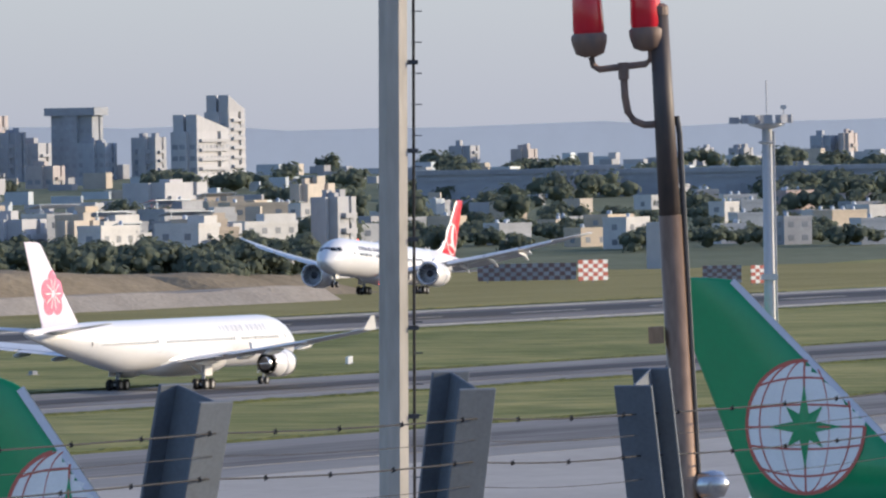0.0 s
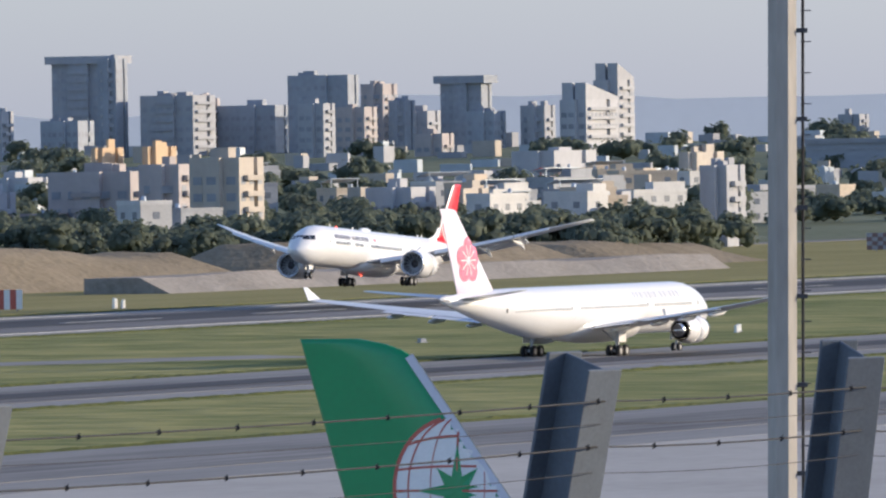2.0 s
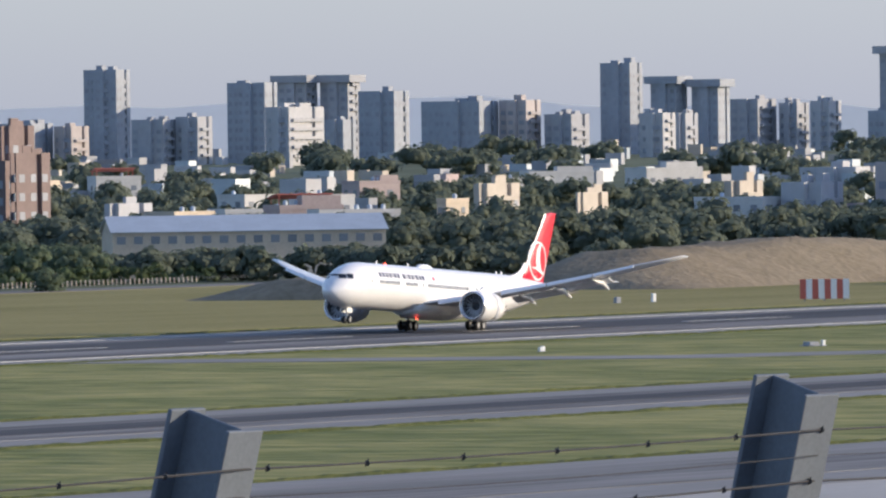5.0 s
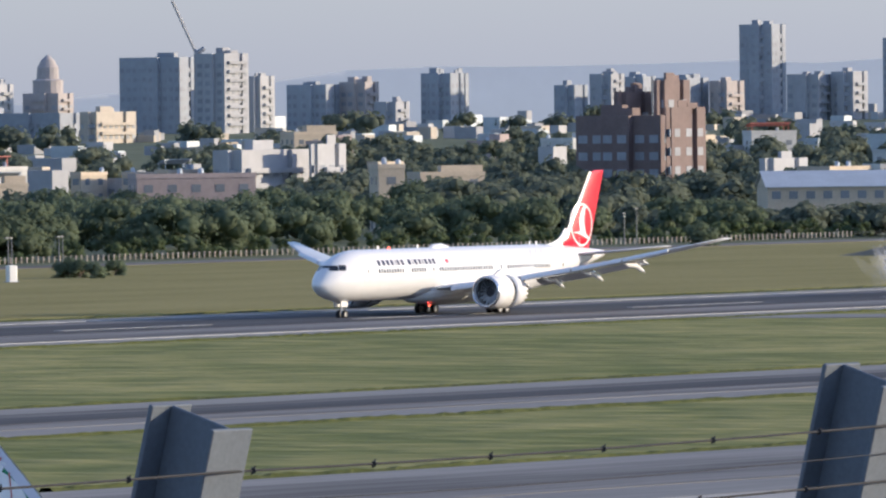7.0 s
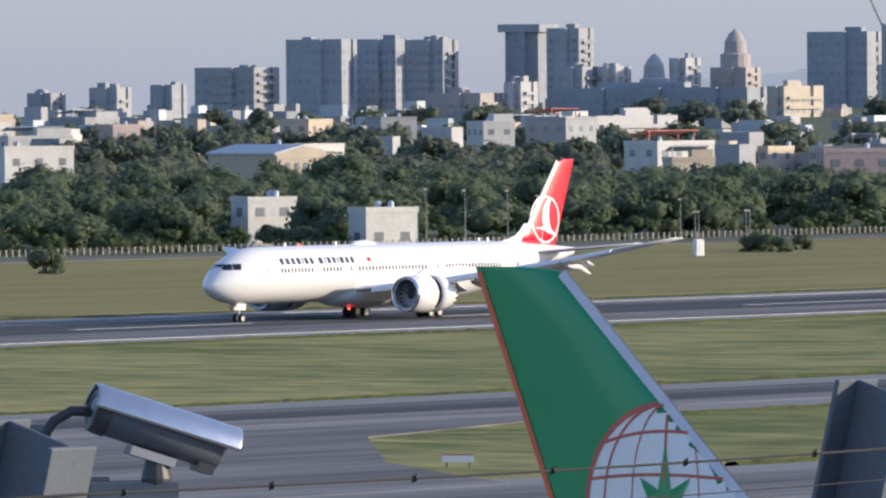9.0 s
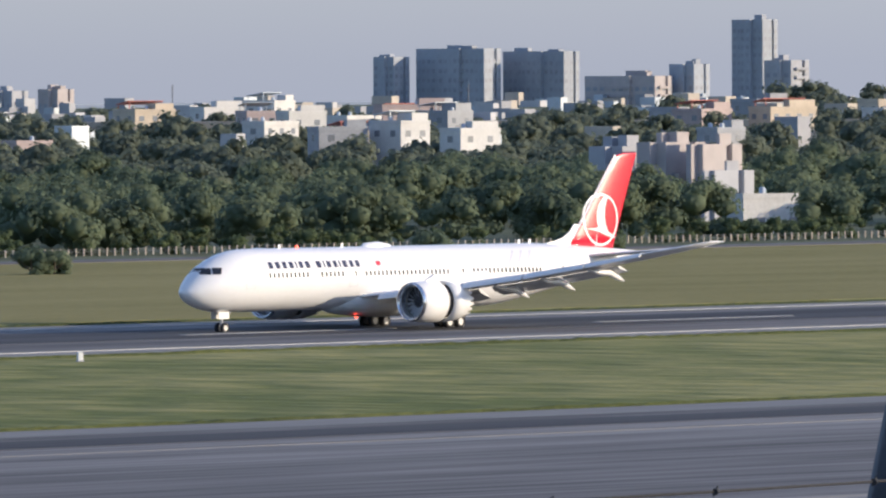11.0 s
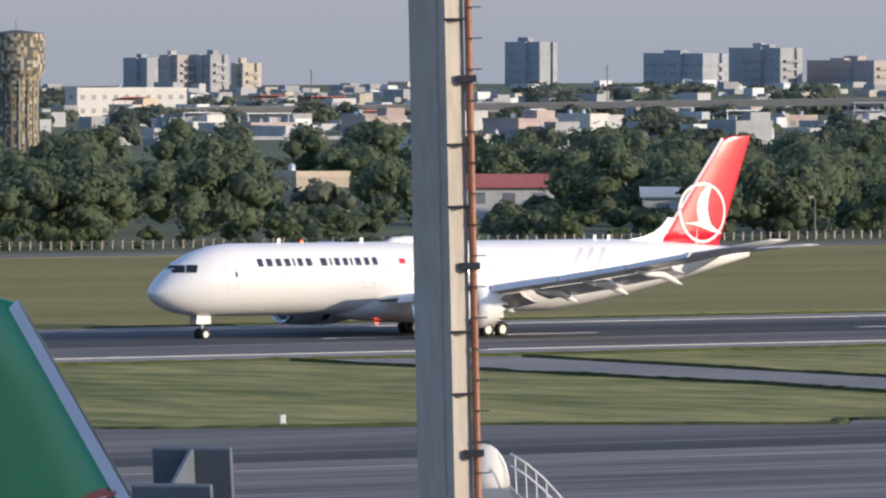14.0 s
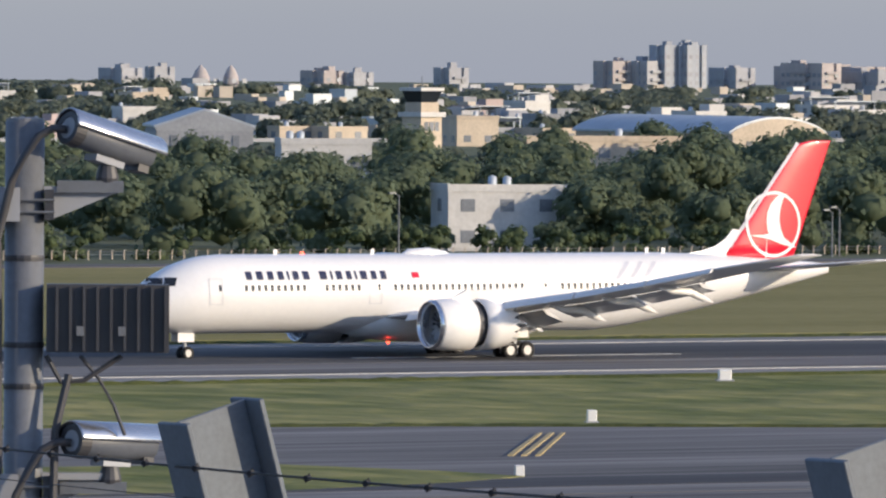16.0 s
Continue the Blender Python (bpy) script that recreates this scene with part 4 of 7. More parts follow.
def camo_tower(x, y, r, h):
    ob = thing("water_tower", "flared cylindrical tower painted in camouflage blotches", "tower", pose(x, y, 0))
    k, nz = 54, 44
    quads = [[], [], []]
    def rad(u):
        return r * (0.97 - 0.20 * math.sin(math.pi * (0.12 + 0.60 * u / 0.70) )) if u < 0.70 else r * (1.0 if u > 0.75 else 0.85 + 3.0 * (u - 0.70))
    for j in range(nz):
        for i in range(k):
            v = noise.noise((i * 0.85 + 3, j * 0.62, 2.0)) + 0.6 * noise.noise((i * 1.7, j * 1.4, 5.0))
            quads[0 if v < -0.02 else (1 if v < 0.22 else 2)].append((i, j))
    for q, m, nm in zip(quads, (M_CAMOA, M_CAMOB, M_CAMOC), ("dark_paint", "ochre_paint", "pale_paint")):
        bm = bmesh.new()
        for i, j in q:
            vv = []
            for a, b in ((i, j), (i + 1, j), (i + 1, j + 1), (i, j + 1)):
                R, t = rad(b / nz), 2 * math.pi * a / k
                vv.append(bm.verts.new((R * math.cos(t), R * math.sin(t), h * b / nz)))
            bm.faces.new(vv)
        bmesh.ops.remove_doubles(bm, verts=bm.verts, dist=0.001)
        tagged(part(nm, bm, m, ob), kind="stuff")
    part("roof", revolve(bmesh.new(), [(h - 0.3, r * 1.0), (h + 0.05, r * 0.98), (h + 0.6, 0.5)], 36, 'z'), M_CAMOA, ob)
    part("aerial", tube(bmesh.new(), [(0, 0, h), (0, 0, h + 2.4)], 0.06, 6), M_GALV, ob)
    for i in range(18):
        a = 2 * math.pi * i / 18
        rings = [[(rad(u) - 0.1, -0.14, h * u), (rad(u) + 0.16, -0.14, h * u), (rad(u) + 0.16, 0.14, h * u), (rad(u) - 0.1, 0.14, h * u)] for u in (0.0, 0.2, 0.4, 0.55, 0.69)]
        bm = loft(bmesh.new(), rings)
        bmesh.ops.rotate(bm, verts=bm.verts, cent=(0, 0, 0), matrix=Matrix.Rotation(a, 3, 'Z'))
        part("rib", bm, (M_CAMOC, M_CAMOA, M_CAMOB)[i % 3], ob)


def control_tower(x, y, w, h):
    ob = thing("control_tower", "old cream control tower with dark glazed cab", "tower", pose(x, y, 0, 0, 0, 8))
    part("shaft", B(-w / 2, w / 2, -w / 2, w / 2, 0, h * 0.62), M_WALLC, ob)
    part("gallery", B(-w * 0.6, w * 0.6, -w * 0.6, w * 0.6, h * 0.62, h * 0.68), M_WALLW, ob)
    part("middle_storey", B(-w * 0.42, w * 0.42, -w * 0.42, w * 0.42, h * 0.68, h * 0.80), M_WALLC, ob)
    part("cab_glass", loft(bmesh.new(), [[(-a, -a, z), (a, -a, z), (a, a, z), (-a, a, z)] for a, z in ((w * 0.38, h * 0.80), (w * 0.50, h * 0.94))]), M_GLASS, ob, "dark outward-leaning cab glazing")
    part("roof", B(-w * 0.56, w * 0.56, -w * 0.56, w * 0.56, h * 0.94, h * 0.98), M_WALLW, ob)
    for i in (-1, 0, 1):
        part("window", B(i * w * 0.25 - 0.5, i * w * 0.25 + 0.5, -w / 2 - 0.08, -w / 2 + 0.1, h * 0.45, h * 0.45 + 1.6), M_WIN, ob)
    part("aerial", tube(bmesh.new(), [(0, 0, h * 0.98), (0, 0, h * 1.12)], 0.08, 6), M_GALV, ob)


def gabled_house(x, y, w, d, h, rise, rot, roof, label, wall=M_WALLW):
    """A small house with a ridged sheet roof along its length."""
    ob = thing("house", label, "house", pose(x, y, 0, 0, 0, rot), "houses by the fence")
    part("wall", B(-w / 2, w / 2, -d / 2, d / 2, 0, h), wall, ob)
    e = 0.45
    rings = [[(a, -d / 2 - e, h - 0.15), (a, 0, h + rise), (a, d / 2 + e, h - 0.15), (a, d / 2 + e, h), (a, 0, h + rise + 0.16), (a, -d / 2 - e, h)] for a in (-w / 2 - e, w / 2 + e)]
    part("roof", loft(bmesh.new(), rings), roof, ob)
    part("gable", loft(bmesh.new(), [[(a, -d / 2, h - 0.2), (a, 0, h + rise - 0.05), (a, d / 2, h - 0.2)] for a in (-w / 2, w / 2)]), wall, ob)
    n = max(1, int(w / 3))
    for i in range(n):
        a = -w / 2 + (i + 0.5) * w / n
        share("window", PANE_Y, pose(a, -d / 2, h - 2.2), ob)


def crane(x, y, h):
    ob = thing("tower_crane", "thin grey luffing crane above a building site", "crane", pose(x, y, 0, 0, 0, 25))
    part("mast", tube(bmesh.new(), [(0, 0, land(x, y) - 1), (0, 0, h)], 1.0, 4), M_WALLG, ob)
    part("jib", tube(bmesh.new(), [(0, 0, h), (0, 9, h + 20)], 0.6, 4), M_WALLG, ob)
    part("counter_jib", tube(bmesh.new(), [(0, 0, h), (0, -3, h + 2)], 0.9, 4), M_WALLG, ob)


tower(2165, 1081, 10.0, 19.7, 18.3, 'p', 'f')
tower(2154, 1059, 10.0, 9.5, 19.7, 'p', 'f')
tower(2114, 1026, 11.7, 11.5, 21.0, 'c', 'f')
tower(2175, 1084, 10.0, 2.7, 23.4, 't', 'f')
tower(2180, 1074, 10.0, 3.3, 23.5, 't', 'f')
tower(1981, 1207, 10.0, 20.4, 21.2, 'k', 'f')
tower(1970, 1187, 13.4, 0.9, 22.8, 'k', 'f')
tower(1990, 1212, 10.0, 3.0, 26.1, 'k', 'f')
tower(1994, 1205, 10.0, 2.7, 28.4, 'k', 'f')
tower(1413, 1163, 10.0, 7.1, 11.7, 'g', 'f')
tower(1410, 1151, 10.0, 6.1, 12.4, 'p', 'f')
tower(1410, 1142, 10.0, 3.4, 12.1, 'p', 'f')
tower(1400, 1131, 10.0, 2.4, 8.0, 'g', 'f')
tower(1381, 1139, 10.0, 3.1, 7.7, 'g', 'f')
house(1875, 1530, 10.9, 5.9, 3.0, 'w', 0, 501)
house(1891, 1511, 10.0, 3.7, 3.0, 'c', 0, 502)
tower(1322, 1365, 16.0, 5.5, 10.4, 't', 'f')
house(1692, 1731, 10.0, 7.8, 3.1, 'w', 0, 504)
house(1674, 1748, 10.0, 8.0, 5.9, 'g', 0, 505)
house(1787, 1632, 15.5, 4.7, 3.7, 'w', 0, 506)
house(1945, 1440, 27.1, 3.5, 11.1, 'w', 0, 511)
tower(2626, 1829, 40.3, 7.0, 14.4, 'w', 'f')
house(2004, 1357, 10.0, 2.6, 9.8, 'c', 0, 513)
house(2010, 1348, 10.0, 2.3, 9.7, 'c', 0, 514)
house(2014, 1341, 11.9, 3.4, 10.1, 'c', 0, 515)
house(2039, 1304, 10.0, 2.8, 11.3, 'c', 0, 516)
house(2049, 1287, 10.6, 10.0, 6.2, 'w', 0, 517)
house(2056, 1277, 12.8, 3.4, 6.3, 'w', 0, 518)
tower(2024, 1326, 26.3, 7.4, 14.6, 'w', 'f')
tower(2032, 1314, 11.2, 1.8, 15.7, 'w', 'f')
tower(2083, 1231, 14.2, 3.6, 11.6, 'w', 'f')
tower(2154, 1103, 10.2, 9.7, 14.2, 'w', 'f')
house(2147, 1117, 10.0, 16.4, 10.8, 'w', 0, 525)
tower(2280, 1249, 15.5, 3.6, 14.1, 'c', 'f')
tower(2159, 1159, 11.4, 1.5, 12.5, 'c', 'f')
house(2118, 1171, 10.0, 2.3, 11.3, 'c', 0, 529)
house(2135, 1139, 14.4, 7.7, 3.2, 'c', 0, 530)
tower(2307, 1199, 11.5, 4.0, 13.9, 'c', 'f')
house(2161, 1090, 16.1, 8.1, 9.1, 'p', 0, 532)
tower(2674, 1361, 14.1, 16.7, 15.5, 'w', 'f')
tower(2199, 1010, 13.0, 4.0, 13.4, 'c', 'f')
tower(2193, 1023, 12.5, 10.8, 13.9, 'w', 'f')
tower(2211, 984, 18.8, 5.6, 12.2, 'w', 'f')
tower(2221, 960, 10.0, 6.3, 17.5, 'g', 'f')
tower(3009, 1354, 30.2, 13.6, 19.8, 'w', 'f')
tower(2935, 1275, 19.3, 5.6, 18.9, 'c', 'f')
cargo_hall(3324, 1383, 45.0, 40, 21.6, -67.4)
cargo_hall(3382, 1372, 20.1, 40, 22.4, -67.9)
cargo_hall(3356, 1302, 97.2, 40, 21.1, -68.8)
house(1607, 1810, 30.6, 23.0, 3.0, 'w', 0, 546)
house(2048, 2588, 25.0, 13.6, 7.9, 'w', 0, 547)
house(2056, 2607, 10.0, 12.1, 11.4, 'w', 0, 548)
house(2113, 2535, 41.6, 5.5, 7.9, 'w', 0, 549)
tower(2244, 2815, 10.0, 5.8, 14.5, 'g', 'f')
house(1412, 1966, 19.8, 11.8, 3.0, 'c', 0, 551)
house(1372, 1993, 10.0, 6.8, 3.0, 'c', 0, 552)
house(1364, 1999, 10.0, 4.7, 3.0, 'c', 0, 553)
house(1426, 1955, 10.0, 11.8, 3.0, 'c', 0, 554)
house(1401, 1973, 10.0, 4.7, 3.0, 'g', 0, 555)
house(1101, 1229, 14.7, 7.0, 3.3, 'w', 0, 558)
shed(1103, 1411, 12.6, 34, 9.5, 2.9, 11, M_WALLC, M_METALROOF, 'cream gabled hangar with grey sheet roof', False)
shed(1073, 1457, 17.6, 46, 8.3, 2.4, -3, M_WALLC, M_METALROOF, 'cream arched hangar with pale sheet roof', True)
shed(1733, 1290, 13.0, 24, 11.0, 1.6, -20, M_WALLC, M_METALROOF, 'cream gabled warehouse among the trees', False)
shed(1002, 1495, 15.3, 30, 8.7, 2.7, -30, M_WALLG, M_METALROOF, 'grey gabled hall with sheet roof', False)
shed(2110, 1205, 38.3, 50, 6.6, 2.8, -60, M_WALLW, M_METALROOF, 'long white warehouse with low gabled roof', False)
shed(1391, 1294, 13.3, 30, 7.7, 2.2, -45, M_WALLG, M_METALROOF, 'grey gabled warehouse among the trees', False)
camo_tower(1202, 1471, 4.9, 24.7)
control_tower(1146, 1639, 5.0, 14.4)
crane(3542, 2349, 43.1)
house(979, 1136, 8.0, 6.0, 6.2, 'c', -12, 601)
house(730, 1029, 13.6, 7.5, 7.0, 'w', -20, 603)
house(1379, 1028, 8.6, 5.0, 7.0, 'w', -22, 604)
house(1366, 996, 9.2, 5.0, 5.6, 'w', -22, 605)
house(1303, 1045, 11.4, 5.0, 5.4, 'w', -22, 606)
house(1697, 1320, 15.2, 6.0, 12.6, 'w', -22, 607)
house(878, 1216, 22.0, 8.0, 10.2, 'c', -14, 608)
house(849, 1237, 12.0, 8.0, 9.6, 'w', -28, 609)
house(1769, 1131, 5.0, 8.0, 12.6, 'c', -45, 610)
house(1708, 1134, 22.0, 8.0, 11.6, 'p', -45, 611)
gabled_house(985, 1104, 11.8, 7.5, 4.9, 1.5, -36, M_REDROOF, "white house with low red sheet roof among the trees")
gabled_house(1784, 1030, 50.0, 18.0, 8.4, 2.7, -53, M_METALROOF, "long pale warehouse with low grey sheet roof", M_WALLC)
gabled_house(943, 1028, 4.8, 4.5, 4.9, 1.0, -40, M_METALROOF, "small white gabled hut among the trees")


# ---------------------------------------------------------------- airfield furniture
def chequer_board(x, y, w, h, rot, cols, rows, striped=False, dull=False):
    ob = thing("marker_board", "dull red and grey airfield marker board, shade painted into its panels" if dull else "red and white painted airfield marker board", "sign", pose(x, y, 0, 0, 0, rot), "marker boards")
    cw, ch = w / cols, h / rows
    for i in range(cols):
        for j in range(1 if striped else rows):
            # dull: shade put into the panels, dark red and grey for red and white
            m = ((M_CHECKSHADE, M_WALLG) if dull else (M_CHECKRED, M_SIGNWHITE))[(i + (0 if striped else j)) % 2]
            part("panel", B(-w / 2 + i * cw + 0.01, -w / 2 + (i + 1) * cw - 0.01, -0.08, 0.08, 0.4 + j * ch, 0.4 + (h if striped else (j + 1) * ch) - 0.01), m, ob)
    for a in (-0.4, 0, 0.4):
        part("post", B(a * w - 0.08, a * w + 0.08, 0.08, 0.24, 0, 0.4 + h), M_GALV, ob)


def marker(x, y, w, h, material, label="white concrete marker post in the grass"):
    ob = thing("marker_post", label, "marker", pose(x, y, 0, 0, 0, 60), "grass marker posts")
    bm = B(-w / 2, w / 2, -w / 2, w / 2, 0, h)
    bmesh.ops.bevel(bm, geom=bm.edges[:], offset=min(w, h) * 0.08, segments=1, affect='EDGES')
    part("body", bm, material, ob)
    part("base", B(-w * 0.7, w * 0.7, -w * 0.7, w * 0.7, 0, 0.08), M_WALLG, ob)


def sign_box(x, y, w, h, rot):
    ob = thing("airfield_sign", "white low airfield sign box on short legs", "sign", pose(x, y, 0, 0, 0, rot), "airfield signs")
    part("box", B(-w / 2, w / 2, -0.15, 0.15, 0.35, 0.35 + h), M_SIGNWHITE, ob)
    part("top_edge", B(-w / 2, w / 2, -0.16, 0.16, 0.35 + h, 0.42 + h), M_CHECKRED, ob)
    for a in (-0.35, 0.35):
        part("leg", B(a * w - 0.05, a * w + 0.05, -0.05, 0.05, 0, 0.36), M_GALV, ob)


def lamp_pole(x, y, h, arms=1):
    ob = thing("street_lamp", "tall grey street lamp behind the fence", "lamp", pose(x, y, 0), "street lamps")
    part("pole", tube(bmesh.new(), [(0, 0, 0), (0, 0, h)], [0.12, 0.07], 8), M_GALV, ob)
    part("arm", tube(bmesh.new(), [(0, 0, h - 0.1), (-1.0, -0.6, h + 0.25)], 0.05, 6), M_GALV, ob)
    part("lantern", B(-1.7, -0.9, -0.8, -0.4, h + 0.15, h + 0.35), M_GALV, ob)


chequer_board(2087, 846, 7.0, 4.1, -35, 6, 5, False)
chequer_board(2101, 866, 20, 3.4, -60, 18, 4, False, True)
chequer_board(2012, 789, 7.5, 3.4, -60, 8, 5, False, True)
chequer_board(2005, 779, 3.0, 3.4, -35, 3, 5, False)
chequer_board(1478, 755, 7.3, 2.9, -55, 8, 1, True)
marker(709.5, 643.9, 0.45, 0.8, M_SIGNWHITE)
marker(575.4, 589.0, 0.5, 0.5, M_YELLOW)
marker(521.7, 533.2, 0.7, 0.7, M_WALLG)
marker(469.3, 547.4, 0.35, 0.6, M_SIGNWHITE)
marker(476.8, 644.2, 0.9, 0.8, M_SIGNWHITE)
marker(418.4, 579.4, 0.6, 0.8, M_SIGNWHITE)
marker(363.3, 509.9, 0.5, 0.7, M_SIGNWHITE)
marker(1480.8, 784.9, 0.6, 1.3, M_SIGNWHITE)
marker(1473.3, 787.0, 0.8, 0.9, M_WALLG)
marker(1516.7, 755.1, 0.5, 1.3, M_SIGNWHITE)
marker(1516.1, 753.3, 0.4, 1.1, M_SIGNWHITE)
marker(1171.9, 598.9, 0.4, 0.7, M_SIGNWHITE)
marker(1172.2, 600.6, 1.4, 0.5, M_WALLG)
marker(1146.3, 622.4, 0.5, 0.5, M_SIGNWHITE)
marker(1501.5, 747.5, 0.6, 1.3, M_SIGNWHITE)
marker(1500.8, 745.8, 0.5, 1.1, M_SIGNWHITE)
marker(1285.1, 553.6, 0.5, 0.9, M_SIGNWHITE)
marker(1278.7, 551.1, 0.5, 0.9, M_SIGNWHITE)
marker(1233.7, 573.0, 0.8, 0.5, M_WALLG)
marker(2176.9, 951.2, 1.0, 2.6, M_WALLC)
marker(1310.3, 900.5, 1.2, 2.2, M_SIGNWHITE)
marker(1303.6, 896.0, 1.2, 2.4, M_SIGNWHITE)
marker(1147.7, 622.9, 0.4, 0.6, M_SIGNWHITE)
marker(1628.8, 851.9, 1.6, 1.6, M_GREEN, 'small green cabin in the grass')
sign_box(590.7, 424.9, 2.1, 0.45, -54)
lamp_pole(1624, 991, 5.2)
lamp_pole(1628, 991, 5.9)
lamp_pole(1391, 991, 7.9)
lamp_pole(1399, 991, 7.0)
lamp_pole(1437, 991, 6.0)
lamp_pole(1441, 991, 4.0)
lamp_pole(1455, 991, 4.0)
lamp_pole(994, 991, 4.7)
lamp_pole(748, 991, 4.9)
lamp_pole(766, 991, 9.7)
lamp_pole(772, 991, 9.3)
lamp_pole(779, 991, 9.7)
lamp_pole(690, 991, 6.9)
lamp_pole(749, 991, 5.2)
lamp_pole(934, 991, 5.1)
lamp_pole(1456, 991, 4.0)
lamp_pole(1442, 991, 4.0)
lamp_pole(1624, 991, 4.7)
lamp_pole(1370, 991, 8.4)
lamp_pole(1380, 991, 8.1)


# ---------------------------------------------------------------- airliners (local x runs aft from the nose, z up from the ground)
class Hull:
    def __init__(self, length, half, top, bottom, nose_z, tail_x, tail_z):
        self.L, self.w, self.t, self.b, self.nz, self.tx, self.tz = length, half, top, bottom, nose_z, tail_x, tail_z

    def section(self, x):
        """Half width, top and bottom of the fuselage at x."""
        s = min(1, max(0, x / 8.5))
        f = (1 - (1 - s) ** 2.2)
        hw = self.w * f ** 0.62
        top = self.nz + (self.t - self.nz) * f ** 0.85
        s2 = min(1, max(0, x / 6.0))
        bot = self.nz - (self.nz - self.b) * (1 - (1 - s2) ** 2.4) ** 0.6
        if x > self.tx:
            q = (x - self.tx) / (self.L - self.tx)
            hw *= max(0.06, 1 - q ** 1.7 * 0.95)
            bot = self.b + (self.tz - 0.35 - self.b) * (q ** 1.25)
            top = self.t - (self.t - self.tz - 0.35) * max(0, (q - 0.25) / 0.75) ** 1.5
        return hw, top, bot

    def side(self, x, z):
        hw, top, bot = self.section(x)
        a = (top - bot) / 2
        return hw * math.sqrt(max(0.0, 1 - ((z - (top + bot) / 2) / a) ** 2))

    def skin(self):
        xs = [0.01, 0.08, 0.2, 0.4, 0.7, 1.1, 1.6, 2.2, 3, 4, 5.2, 6.5, 8, 9.5] + list(np.arange(12, self.tx, 4.0)) + list(np.linspace(self.tx, self.L - 0.05, 14))
        rings = []
        for x in xs:
            hw, top, bot = self.section(x)
            c, a = (top + bot) / 2, (top - bot) / 2
            rings.append([(x, hw * math.cos(q), c + a * math.sin(q)) for q in [2 * math.pi * i / 40 for i in range(40)]])
        return loft(bmesh.new(), rings)

    def patch(self, bm, x0, x1, z0, z1, s, off=0.03, nx=3, nz=3, lean=0.0):
        """A thin plate that lies on the skin; s is -1 or 1 for the side."""
        g = []
        for i in range(nx + 1):
            row = []
            for j in range(nz + 1):
                z = z0 + (z1 - z0) * j / nz
                x = x0 + (x1 - x0) * i / nx + lean * (z - z0)
                row.append(bm.verts.new((x, s * (self.side(x, z) + off), z)))
            g.append(row)
        for i in range(nx):
            for j in range(nz):
                f = (g[i][j], g[i + 1][j], g[i + 1][j + 1], g[i][j + 1])
                bm.faces.new(f if s < 0 else f[::-1])
        return bm


def foil(bm, sections, k=9, up='z', thick=0.11):
    """A wing or fin through sections (leading x, trailing x, span place, height place)."""
    rings = []
    for le, te, a, b in sections:
        c = te - le
        us = [(1 - math.cos(math.pi * i / k)) / 2 for i in range(k + 1)]
        half = [thick * c * 2.6 * (math.sqrt(u) * (1 - u) * 0.75) + 0.012 for u in us]
        ring = [(le + c * u, h) for u, h in zip(us, half)] + [(le + c * u, -h) for u, h in list(zip(us, half))[::-1]]
        rings.append([(x, h, b) if up == 'fin' else (x, a, b + h * (1.25 if h > 0 else 0.75)) for x, h in ring])
    return loft(bm, rings)


class Fin:
    """A swept fin between z0 and z1."""
    def __init__(self, le0, te0, z0, le1, te1, z1, thick=0.05):
        self.d, self.thick = (le0, te0, z0, le1, te1, z1), thick

    def chord(self, z):
        le0, te0, z0, le1, te1, z1 = self.d
        q = (z - z0) / (z1 - z0)
        return le0 + (le1 - le0) * q, te0 + (te1 - te0) * q

    def half(self, x, z):
        le, te = self.chord(z)
        u = min(1, max(0, (x - le) / (te - le)))
        return self.thick * (te - le) * 2.6 * math.sqrt(u) * (1 - u) * 0.75 + 0.012

    def mesh(self, rounding=0.0, low=0.0):
        le0, te0, z0, le1, te1, z1 = self.d
        zs = list(np.linspace(z0 - low, z1 - rounding, 7))
        secs = [(*self.chord(z), 0, z) for z in zs]
        for q in ((0.35, 0.1), (0.7, 0.32), (1.0, 0.75)):
            if rounding:
                le, te = self.chord(z1 - rounding + rounding * q[0])
                secs.append((le + (te - le) * q[1] * 0.55, te, 0, z1 - rounding + rounding * q[0]))
        return foil(bmesh.new(), secs, up='fin', thick=self.thick)

    def decal(self, bm, quads, s, off=0.02):
        for q in quads:
            vs = [bm.verts.new((x, s * (self.half(x, z) + off), z)) for x, z in q]
            f = bm.faces.new(vs)
            f.normal_update()
            if f.normal.y * s < 0:
                f.normal_flip()
        return bm


def ring_quads(cx, cz, r0, r1, a0=0.0, a1=360.0, k=40, sx=1.0):
    out = []
    for i in range(k):
        p, q = radians(a0 + (a1 - a0) * i / k), radians(a0 + (a1 - a0) * (i + 1) / k)
        out.append([(cx + sx * r0 * math.cos(p), cz + r0 * math.sin(p)), (cx + sx * r1 * math.cos(p), cz + r1 * math.sin(p)),
                    (cx + sx * r1 * math.cos(q), cz + r1 * math.sin(q)), (cx + sx * r0 * math.cos(q), cz + r0 * math.sin(q))])
    return out


def disc_quads(cx, cz, r, k=32, rings=4):
    out = []
    for j in range(rings):
        out += ring_quads(cx, cz, max(0.02, r * j / rings), r * (j + 1) / rings, k=k)
    return out


